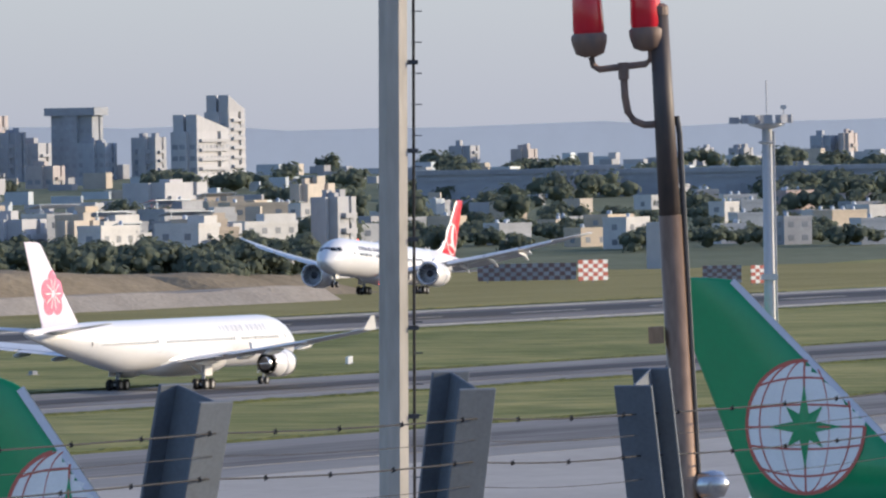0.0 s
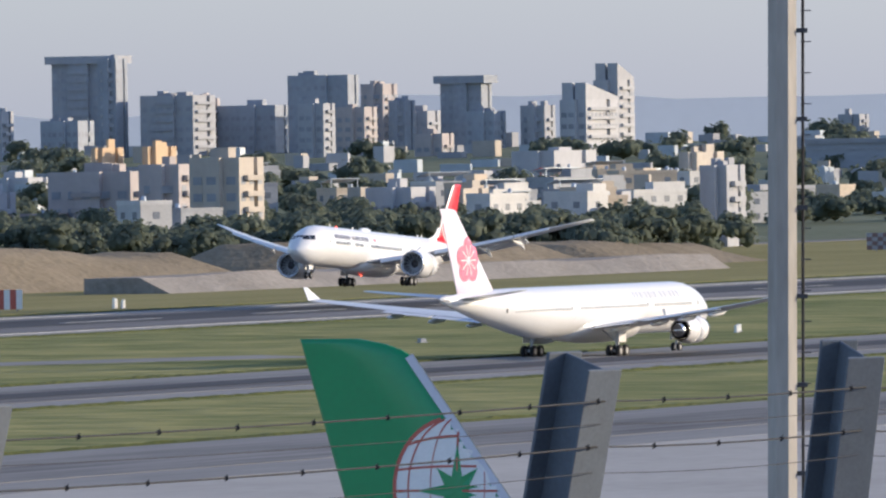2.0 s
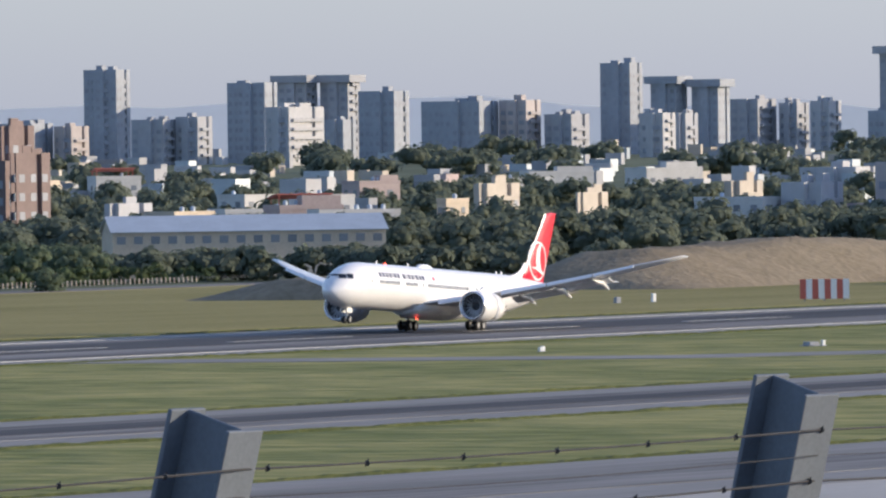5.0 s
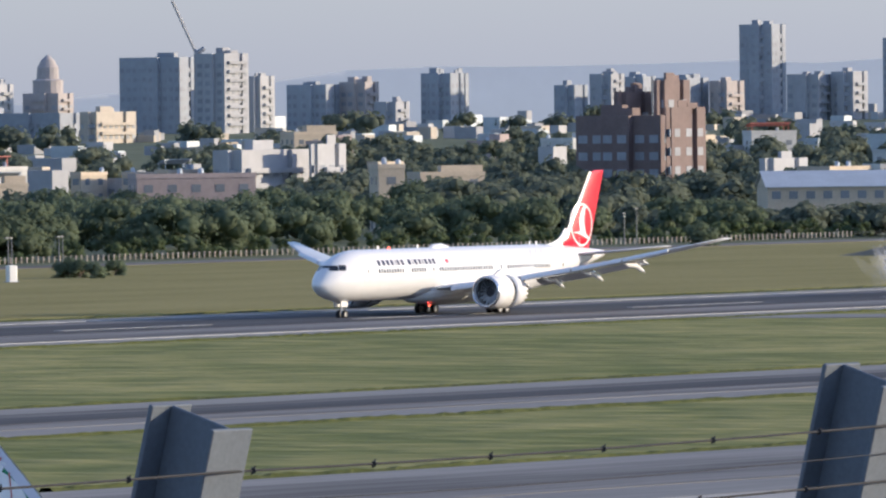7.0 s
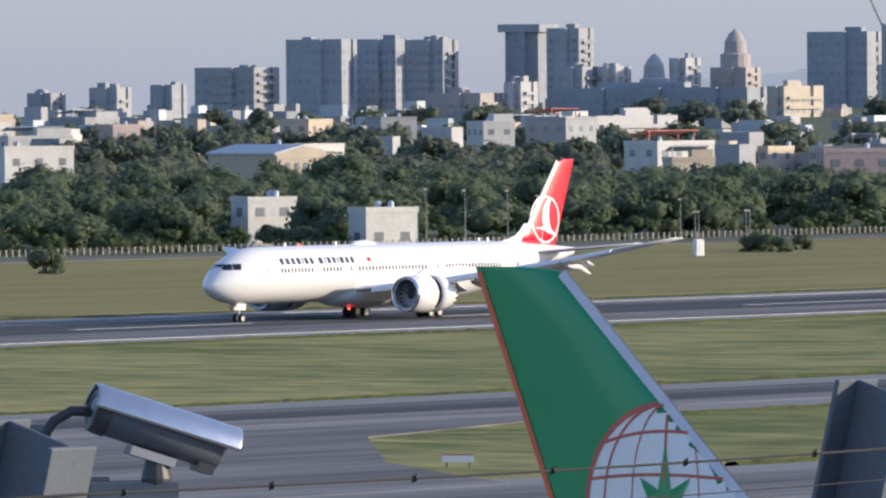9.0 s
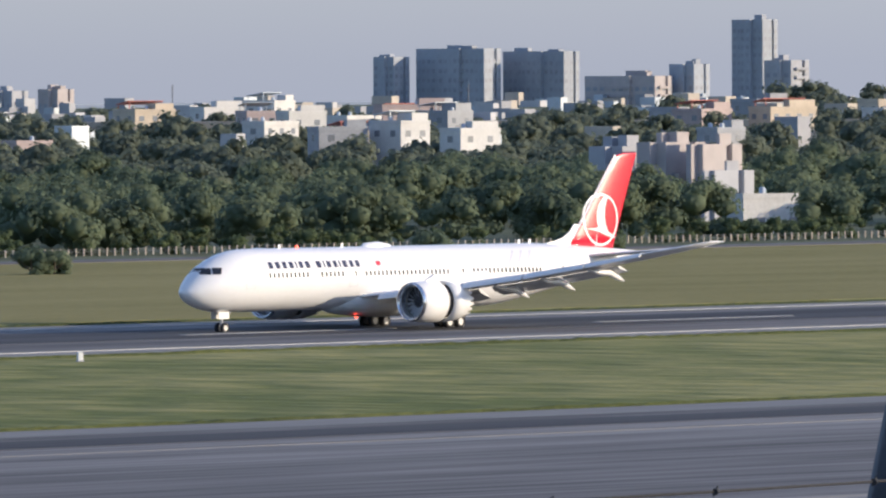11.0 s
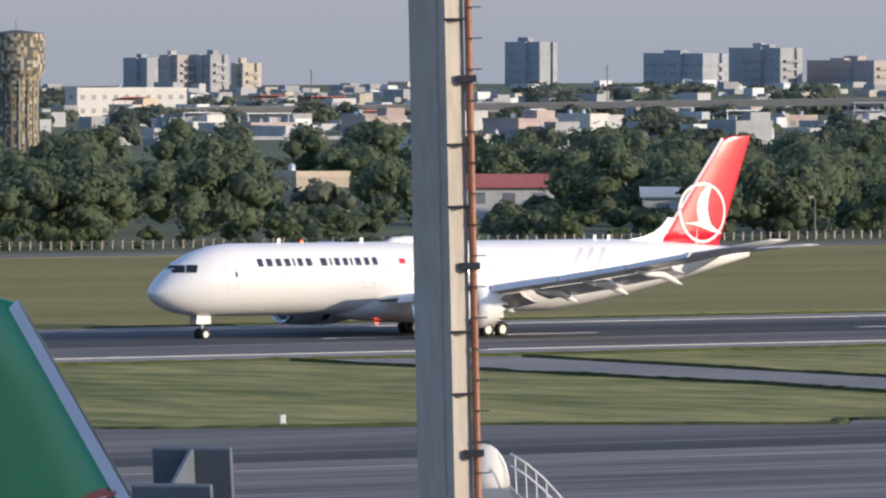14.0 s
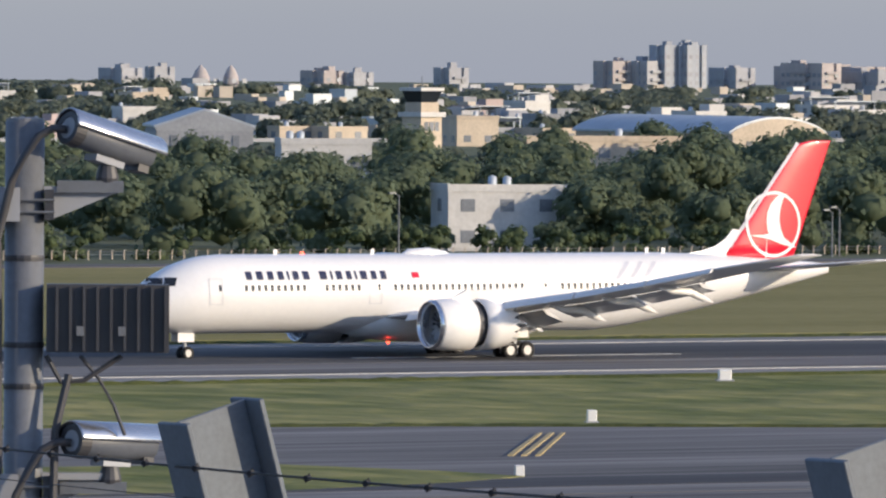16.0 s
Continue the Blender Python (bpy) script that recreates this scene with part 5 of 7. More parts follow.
def stroke_quads(pts, width):
    """A painted line of varying width through points (x, z)."""
    out, n = [], len(pts)
    w = width if isinstance(width, (list, tuple)) else [width] * n
    e = []
    for i, p in enumerate(pts):
        a, b = Vector(pts[max(0, i - 1)]), Vector(pts[min(n - 1, i + 1)])
        d = (b - a).normalized()
        nn = Vector((-d.y, d.x)) * w[i] / 2
        e.append((Vector(p) + nn, Vector(p) - nn))
    for (a, b), (c, d) in zip(e, e[1:]):
        out.append([tuple(a), tuple(b), tuple(d), tuple(c)])
    return out


def wheel(parent, x, y, z, r, w, mesh_cache={}):
    key = (r, w)
    if key not in mesh_cache:
        bm = revolve(bmesh.new(), [(-w / 2, r * 0.55), (-w / 2, r * 0.85), (-w * 0.3, r), (w * 0.3, r), (w / 2, r * 0.85), (w / 2, r * 0.55)], 20, 'y')
        t = part("tyre", bm, M_TYRE, None, "", True)
        bm = revolve(bmesh.new(), [(-w * 0.42, 0.04), (-w * 0.42, r * 0.56), (w * 0.42, r * 0.56), (w * 0.42, 0.04)], 16, 'y')
        h = part("rim", bm, M_HUB, None)
        mesh_cache[key] = (t.data, h.data)
        bpy.data.objects.remove(t)
        bpy.data.objects.remove(h)
    w_ob = share("tyre", mesh_cache[key][0], pose(x, y, z), parent)
    share("rim", mesh_cache[key][1], Matrix.Identity(4), w_ob)
    return w_ob


def engine(parent, x, y, z, r, length, sleeve_open):
    """Nacelle with lip, fan, cowl, reverser sleeve (returned), core and pylon."""
    L = length
    nac = part("engine_cowl", revolve(bmesh.new(), [(x + 0.35, r * 0.80), (x + 0.25, r * 0.93), (x + 0.5, r * 0.98), (x + 1.3, r * 1.03), (x + L * 0.5, r * 1.04), (x + L * 0.52, r * 0.9)], 36, at=(0, y, z)), M_WHITE, parent, "", True)
    part("intake_lip", revolve(bmesh.new(), [(x + 0.9, r * 0.80), (x + 0.3, r * 0.84), (x + 0.03, r * 0.885), (x, r * 0.92), (x + 0.06, r * 0.955), (x + 0.28, r * 0.985)], 36, at=(0, y, z)), M_SILVER, nac, "polished metal intake lip", True)
    part("fan", revolve(bmesh.new(), [(x + 1.3, r * 0.84), (x + 1.25, r * 0.3), (x + 0.7, 0.03)], 24, at=(0, y, z)), M_DARK, nac, "dark fan and spinner")
    for i in range(18):
        a = 2 * math.pi * i / 18
        m = Matrix.Translation((x + 1.15, y, z)) @ Matrix.Rotation(a, 4, 'X') @ Matrix.Rotation(0.6, 4, 'Z')
        if i == 0:
            blade = part("fan_blade", B(-0.16, 0.16, -0.012, 0.012, 0.3 * r, 0.8 * r), M_GREYPAINT, nac)
            blade.matrix_basis = m
        else:
            share("fan_blade", blade.data, m, nac)
    part("cascade", revolve(bmesh.new(), [(x + L * 0.40, r * 0.93), (x + L * 0.95, r * 0.72)], 36, at=(0, y, z)), M_DARK, nac, "dark reverser cascade")
    prof = [(x + L * 0.525, r * 0.94), (x + L * 0.53, r * 1.04), (x + L * 0.7, r * 1.01), (x + L * 0.86, r * 0.90)]
    rings = []
    for a, q in prof:
        rings.append([Vector((a, y + q * math.cos(2 * math.pi * i / 36), z + q * math.sin(2 * math.pi * i / 36))) for i in range(36)])
    rings.append([Vector((x + L * (0.98 if i % 2 else 0.90), y + r * 0.83 * math.cos(2 * math.pi * i / 36), z + r * 0.83 * math.sin(2 * math.pi * i / 36))) for i in range(36)])
    sleeve = part("reverser_sleeve", loft(bmesh.new(), rings, False), M_WHITE, parent, "white reverser sleeve with chevron edge", True)
    part("core_nozzle", revolve(bmesh.new(), [(x + L * 0.8, r * 0.62), (x + L * 1.05, r * 0.5), (x + L * 1.12, r * 0.42), (x + L * 1.12, r * 0.3), (x + L * 1.3, 0.03)], 24, at=(0, y, z)), M_SILVER, nac, "", True)
    bm = bmesh.new()
    for dz, x0, x1 in ((r * 0.95, x + 1.6, x + L + 3.2),):
        loft(bm, [[(x0, y - 0.05, z + dz), (x1, y - 0.05, z + dz - 0.2), (x1, y + 0.05, z + dz - 0.2), (x0, y + 0.05, z + dz)],
                  [(x0 + 1.6, y - 0.2, z + dz + 0.75), (x1 + 0.6, y - 0.2, z + dz + 1.0), (x1 + 0.6, y + 0.2, z + dz + 1.0), (x0 + 1.6, y + 0.2, z + dz + 0.75)]])
    part("pylon", bm, M_WHITE, nac)
    return sleeve


def wing_z(spec, y):
    return spec['wz'] + spec['dih'] * abs(y) + spec['flex'] * y * y


def wing_edges(spec, y):
    y = abs(y)
    le = spec['le'] + spec['sweep'] * y
    if y > spec['rake']:
        le += spec['rk'] * (y - spec['rake'])
    k = spec['kink']
    te = spec['te0'] + (spec['te1'] - spec['te0']) * y / k if y < k else spec['te1'] + (spec['te2'] - spec['te1']) * (y - k) / (spec['tip'] - k)
    return le, max(te, le + 0.6)


def airliner(ob, hull, spec):
    """Fuselage, wings, engines, gear and tailplane of an airliner; returns the reverser sleeves."""
    body = part("fuselage", hull.skin(), M_WHITE, ob, "", True)
    xb0, xb1 = spec['le'] - 1.0, spec['te0'] + 4.5
    rings = []
    for i in range(13):
        q = i / 12
        x = xb0 + (xb1 - xb0) * q
        w = (hull.w + 0.25) * math.sin(math.pi * min(max(q, 0.02), 0.98)) ** 0.35
        d = 0.75 * math.sin(math.pi * q) ** 0.5
        rings.append([(x, w * math.cos(a), hull.b + 1.1 + (1.15 + d) * math.sin(a) * (1 if math.sin(a) < 0 else 0.9)) for a in [2 * math.pi * j / 24 for j in range(24)]])
    part("belly_fairing", loft(bmesh.new(), rings), M_WHITE, ob, "", True)
    sleeves, wings = [], []
    for s in (-1, 1):
        ys = [1.5, 3.2, 6, spec['kink'], 13, 17, 21, 24, spec['rake'], (spec['rake'] + spec['tip']) / 2, spec['tip']]
        secs = [(*wing_edges(spec, y), s * y, wing_z(spec, y)) for y in ys]
        wing = part("wing", foil(bmesh.new(), secs, up='z', thick=0.046), M_GREYPAINT, ob, "grey swept wing with drooped flaps", True)
        wings.append((s, wing))
        if spec['winglet']:
            le, te = wing_edges(spec, spec['tip'])
            z = wing_z(spec, spec['tip'])
            bm = loft(bmesh.new(), [[(le, s * (spec['tip'] - 0.05), z), (te, s * (spec['tip'] - 0.05), z), (te, s * (spec['tip'] + 0.03), z + 0.02), (le, s * (spec['tip'] + 0.03), z + 0.02)],
                                    [(le + 1.9, s * (spec['tip'] + 0.75), z + 1.5), (le + 2.7, s * (spec['tip'] + 0.75), z + 1.5), (le + 2.7, s * (spec['tip'] + 0.8), z + 1.5), (le + 1.9, s * (spec['tip'] + 0.8), z + 1.5)]])
            part("winglet", bm, M_WHITE, wing)
        # flaps drop behind the trailing edge
        for y0, y1, drop in ((3.4, spec['kink'] - 1.0, spec['flap']), (spec['kink'] + 0.4, 15.5, spec['flap'] * 0.9), (15.8, 20.8, spec['flap'] * 0.75)):
            rings = []
            for y in (y0, y1):
                le, te = wing_edges(spec, y)
                c = (te - le) * 0.16 + 0.5
                z = wing_z(spec, y) - 0.12
                a = radians(drop)
                x = te - c * 0.35
                rings.append([(x, s * y, z), (x + 0.3 * c, s * y, z + 0.14 - math.sin(a) * 0.3 * c), (x + c * math.cos(a) * 1.2, s * y, z - c * math.sin(a) * 1.2), (x + 0.25 * c, s * y, z - 0.16 - math.sin(a) * 0.3 * c)])
            part("flap", loft(bmesh.new(), rings), M_GREYPAINT, wing)
        if spec['flap'] > 5:      # slats stand forward of the leading edge and droop
            for y0, y1 in ((4.2, 8.6), (11.0, 15.8), (16.0, 20.8), (21.0, 25.4)):
                rings = []
                for y in (y0, y1):
                    le, z = wing_edges(spec, y)[0], wing_z(spec, y)
                    k = 1.15 - 0.022 * y
                    rings.append([(le + a * k, s * y, z + b * k) for a, b in ((0.65, 0.30), (0.10, 0.22), (-0.30, -0.02), (-0.52, -0.42), (-0.34, -0.44), (0.0, -0.14))])
                part("slat", loft(bmesh.new(), rings), M_WHITE, wing, "pale drooped slat")
        for y in spec['fairings']:
            le, te = wing_edges(spec, y)
            z = wing_z(spec, y)
            tube_bm = tube(bmesh.new(), [(te - 3.2, s * y, z - 0.25), (te - 2.0, s * y, z - 0.5), (te - 0.3, s * y, z - 0.6), (te + 0.9, s * y, z - 0.62 - spec['flap'] * 0.018), (te + 1.7, s * y, z - 0.6 - spec['flap'] * 0.03)], [0.06, 0.26, 0.32, 0.24, 0.05], 10)
            part("flap_fairing", tube_bm, M_WHITE, wing, "", True)
        sleeves.append(engine(ob, spec['ex'], s * spec['ey'], spec['ez'], spec['er'], spec['el'], True))
        # tailplane
        hx = spec['hx']
        part("tailplane", foil(bmesh.new(), [(hx, hx + 5.6, s * 0.6, spec['hz']), (hx + 3.4, hx + 7.0, s * 5, spec['hz'] + 0.45), (hx + 7.0, hx + 8.8, s * 9.7, spec['hz'] + 0.95)], up='z', thick=0.045), M_GREYPAINT, ob, "", True)
    # landing gear
    g = spec['gear']
    leg = part("nose_gear_leg", tube(bmesh.new(), [(g, 0, 0.5), (g - 0.1, 0, 2.6)], 0.13, 10), M_GREYPAINT, ob)
    part("gear_door", B(g - 0.9, g + 0.5, -0.5, -0.46, 1.35, 2.15), M_WHITE, leg)
    part("gear_door", B(g - 0.9, g + 0.5, 0.46, 0.5, 1.35, 2.15), M_WHITE, leg)
    for s in (-1, 1):
        wheel(leg, g, s * 0.38, 0.5, 0.5, 0.36)
    mg = spec['main']
    for s in (-1, 1):
        y = s * spec['track'] / 2
        bm = tube(bmesh.new(), [(mg, y, 0.75), (mg + 0.1, y, 3.4)], 0.2, 12)
        tube(bm, [(mg, y, 1.6), (mg + 0.1, y - s * 1.8, 3.0)], 0.1, 8)
        tube(bm, [(mg - 0.8, y, 0.68), (mg + 0.8, y, 0.68)], 0.14, 8)
        leg = part("main_gear_leg", bm, M_GREYPAINT, ob)
        part("gear_door", B(mg - 0.9, mg + 0.9, y + s * 0.62 - 0.03, y + s * 0.62 + 0.03, 1.6, 3.2), M_WHITE, leg)
        for dx in (-0.75, 0.75):
            for dy in (-0.6, 0.6):
                wheel(leg, mg + dx, y + dy, 0.66, 0.66, 0.5)
    return body, sleeves, wings


def cabin(ob, hull, rows, z, h=0.46, w=0.27, sides=(-1, 1)):
    """Cabin windows one by one, over stretches (x from, x to, step)."""
    for s in sides:
        me = None
        for x0, x1, st in rows:
            x = x0
            while x < x1:
                if me is None:
                    bm = bmesh.new()
                    hull.patch(bm, -w / 2 + 30, w / 2 + 30, z, z + h, s, 0.035, 1, 2)
                    y0 = s * (hull.side(30, z))
                    bmesh.ops.translate(bm, verts=bm.verts, vec=(-30, -y0, -z))
                    o = part("window", bm, M_GLASS, ob)
                    me = o.data
                    o.location = (x, s * hull.side(x, z), z)
                else:
                    share("window", me, pose(x, s * hull.side(x, z), z), ob)
                x += st


def doors(ob, hull, xs, z0, h=1.95, w=1.1, sides=(-1, 1)):
    for s in sides:
        for x in xs:
            bm = bmesh.new()
            t = 0.045
            hull.patch(bm, x, x + t, z0, z0 + h, s, 0.02, 1, 6)
            hull.patch(bm, x + w - t, x + w, z0, z0 + h, s, 0.02, 1, 6)
            hull.patch(bm, x, x + w, z0, z0 + t, s, 0.02, 3, 1)
            hull.patch(bm, x, x + w, z0 + h - t, z0 + h, s, 0.02, 3, 1)
            d = part("door_outline", bm, M_GREYPAINT, ob)
            bm = bmesh.new()
            hull.patch(bm, x + w * 0.72, x + w * 0.88, z0 + h * 0.52, z0 + h * 0.75, s, 0.03, 1, 2)
            part("door_window", bm, M_GLASS, d)


def letter_bars(ob, hull, x0, widths, z0, h, s, material, gap=0.16, name="lettering"):
    """Plain bars, one for each letter of a painted name."""
    x = x0
    for w in widths:
        if w > 0:
            bm = bmesh.new()
            hull.patch(bm, x + w * 0.14, x + w * 0.86, z0, z0 + h, s, 0.035, 2, 4)
            part(name, bm, material, ob)
        x += abs(w) + gap
    return x


def cockpit(ob, hull, z0, z1, x0, x1):
    for s in (-1, 1):
        for a, b, lo, hi in ((x0, x0 + (x1 - x0) * 0.46, 0.0, 1.0), (x0 + (x1 - x0) * 0.52, x1, 0.02, 1.06)):
            bm = bmesh.new()
            hull.patch(bm, a, b, z0 + (z1 - z0) * lo, z0 + (z1 - z0) * hi, s, 0.03, 4, 4, lean=0.55)
            part("cockpit_window", bm, M_GLASS, ob)


# landed twin-engine airliner, white with a red fin
HULL_A = Hull(62.8, 2.9, 7.85, 1.95, 3.95, 41.0, 6.55)
SPEC_A = dict(le=20.0, sweep=0.62, rake=25.5, rk=0.35, kink=9.2, te0=31.6, te1=32.4, te2=42.4, tip=30.0, wz=2.9, dih=0.095, flex=0.0028, flap=27,
              winglet=False, fairings=(5.0, 11.5, 15.6, 20.0), ex=20.7, ey=9.75, ez=2.75, er=1.88, el=6.7, hx=53.6, hz=6.4, gear=5.4, main=31.2, track=9.8)
landing_airliner = thing("landing_airliner", "white twin-engine wide-body airliner with red fin landing on the runway", "airplane")
body_a, SLEEVES_A, WINGS_A = airliner(landing_airliner, HULL_A, SPEC_A)
cabin(landing_airliner, HULL_A, ((9.0, 14.6, 0.56), (16.0, 18.9, 0.56), (22.0, 33.4, 0.56), (36.8, 46.8, 0.56)), 5.15)
doors(landing_airliner, HULL_A, (5.9, 19.7, 34.4, 49.0), 4.15)
cockpit(landing_airliner, HULL_A, 5.55, 6.15, 1.75, 3.35)
for s in (-1, 1):
    letter_bars(landing_airliner, HULL_A, 9.0, (0.72, 0.76, 0.7, 0.7, 0.22, 0.66, 0.74, -0.3, 0.84, 0.22, 0.7, 0.6, 0.22, 0.76, 0.62, 0.66), 6.0, 0.62, s, M_NAVY, 0.2)
    bm = bmesh.new()
    HULL_A.patch(bm, 23.6, 24.2, 6.1, 6.5, s)
    part("flag", bm, M_RED, landing_airliner, "small red flag")
    for k in range(3):
        bm = bmesh.new()
        HULL_A.patch(bm, 41.6 + k * 1.35, 42.0 + k * 1.35, 5.9 + 0.1 * k, 7.2, s, 0.03, 1, 5, lean=1.1)
        part("grey_swoosh", bm, M_PALEGREY, landing_airliner, "pale grey painted swoosh")
FIN_A = Fin(52.6, 59.4, 7.0, 59.9, 62.9, 16.4)
fin_a = part("fin", FIN_A.mesh(0.5), M_RED, landing_airliner, "red fin with white ring and bird mark", True)
fillet = [(49.6, 7.72), (51.2, 7.95), (52.4, 8.3), (53.3, 8.85), (54.0, 9.6)]
bm = loft(bmesh.new(), [[(x, -0.05, z), (x, 0.05, z), (57, 0.22, z - 0.35), (57, -0.22, z - 0.35)] for x, z in fillet])
part("dorsal_fairing", bm, M_WHITE, fin_a, "white dorsal fairing")
RX, RZ, RR = 57.62, 9.95, 2.55
for s in (-1, 1):
    bm = bmesh.new()
    FIN_A.decal(bm, stroke_quads([(FIN_A.chord(z)[0] + 0.12, z) for z in (8.2, 9, 10, 11, 12, 13, 14, 15, 16.2)], 0.22), s, 0.03)
    part("leading_edge", bm, M_WHITE, fin_a, "white painted leading edge")
    bm = bmesh.new()
    FIN_A.decal(bm, ring_quads(RX, RZ, RR - 0.24, RR), s, 0.03)
    part("ring_mark", bm, M_WHITE, fin_a, "white ring")
    bm = bmesh.new()
    wing = [(0.34, 0.93, 0.40, 0.90), (0.10, 0.84, 0.30, 0.70), (-0.12, 0.62, 0.22, 0.42), (-0.24, 0.36, 0.20, 0.12), (-0.27, 0.10, 0.26, -0.16), (-0.24, -0.14, 0.38, -0.40), (-0.16, -0.34, 0.60, -0.58), (0.10, -0.47, 0.86, -0.70)]
    FIN_A.decal(bm, [[(RX + RR * a[0], RZ + RR * a[1]), (RX + RR * a[2], RZ + RR * a[3]), (RX + RR * b[2], RZ + RR * b[3]), (RX + RR * b[0], RZ + RR * b[1])] for a, b in zip(wing, wing[1:])], s, 0.034)
    FIN_A.decal(bm, stroke_quads([(RX - RR * 0.80, RZ - RR * 0.34), (RX - RR * 0.4, RZ - RR * 0.36), (RX - RR * 0.1, RZ - RR * 0.36), (RX + RR * 0.4, RZ - RR * 0.53), (RX + RR * 0.84, RZ - RR * 0.70)], [0.04, 0.22, 0.55, 0.5, 0.08]), s, 0.038)
    part("bird_mark", bm, M_WHITE, fin_a, "white bird shape")
for x in (13.0, 21.5, 46.0, 47.5):
    part("antenna", B(x, x + 0.32, -0.02, 0.02, 7.75, 8.2, m=None), M_WHITE, body_a)
part("radome_hump", revolve(bmesh.new(), [(20.6, 0.05), (21.2, 0.45), (23.0, 0.55), (24.4, 0.3), (25.0, 0.05)], 16, at=(3.6, 0, 7.75)), M_WHITE, body_a, "white satellite antenna hump", True)
part("beacon", revolve(bmesh.new(), [(0, 0.16), (0.14, 0.12), (0.2, 0.02)], 10, 'z', (15.5, 0, 7.84)), M_BEACONLIT, landing_airliner, "lit red beacon")
part("beacon", revolve(bmesh.new(), [(0, 0.16), (-0.14, 0.12), (-0.2, 0.02)], 10, 'z', (22.5, -1.0, 1.25)), M_BEACONLIT, landing_airliner, "lit red beacon")

# taxiing twin-engine airliner, white with a pink flower
HULL_B = Hull(63.7, 2.82, 7.95, 2.25, 4.3, 42.0, 7.0)
SPEC_B = dict(le=18.8, sweep=0.62, rake=28.0, rk=0.2, kink=9.4, te0=32.5, te1=33.6, te2=40.2, tip=29.2, wz=3.1, dih=0.095, flex=0.0009, flap=3,
              winglet=True, fairings=(6.0, 11.5, 15.6, 20.0), ex=19.8, ey=9.4, ez=2.75, er=1.5, el=4.9, hx=54.8, hz=7.0, gear=6.7, main=32.0, track=10.7)
taxiing_airliner = thing("taxiing_airliner", "white twin-engine airliner with pink flower on its fin taxiing", "airplane")
airliner(taxiing_airliner, HULL_B, SPEC_B)
cabin(taxiing_airliner, HULL_B, ((8.5, 17.5, 0.56), (20.0, 36.0, 0.56), (38.5, 50.5, 0.56)), 5.3, 0.32, 0.19)
doors(taxiing_airliner, HULL_B, (5.6, 18.4, 37.0, 51.2), 4.3)
cockpit(taxiing_airliner, HULL_B, 5.4, 6.1, 1.7, 3.4)
for s in (-1, 1):
    letter_bars(taxiing_airliner, HULL_B, 10.8, (0.7, 0.66, 0.72, 0.2, 0.72, 0.78, -0.25, 0.78, 0.2, 0.68, 0.6, 0.2, 0.72, 0.62, 0.6), 6.2, 0.78, s, M_GREYPAINT, 0.22)
FIN_B = Fin(50.8, 59.8, 7.2, 60.2, 63.7, 16.9)
fin_b = part("fin", FIN_B.mesh(0.25), M_MAUVE, taxiing_airliner, "pale fin with pink flower", True)
for s in (-1, 1):
    bm = bmesh.new()
    for k in range(5):
        a = radians(90 + 72 * k)
        FIN_B.decal(bm, disc_quads(57.6 + 1.45 * math.cos(a), 11.2 + 1.5 * math.sin(a), 1.12, 18, 2), s, 0.03 + 0.004 * k)
    fl = part("flower_mark", bm, M_PINK, fin_b, "pink five-petal flower")
    bm = bmesh.new()
    for k in range(10):
        a = radians(36 * k)
        FIN_B.decal(bm, stroke_quads([(57.6 + 0.3 * math.cos(a), 11.2 + 0.3 * math.sin(a)), (57.6 + 1.7 * math.cos(a), 11.2 + 1.7 * math.sin(a))], [0.10, 0.16]), s, 0.06)
    part("flower_heart", bm, M_WHITE, fl)
part("tail_cone", revolve(bmesh.new(), [(0, 0.5), (1.2, 0.28), (1.6, 0.05)], 14, at=(62.6, 0, 7.05)), M_GREYPAINT, taxiing_airliner, "", True)


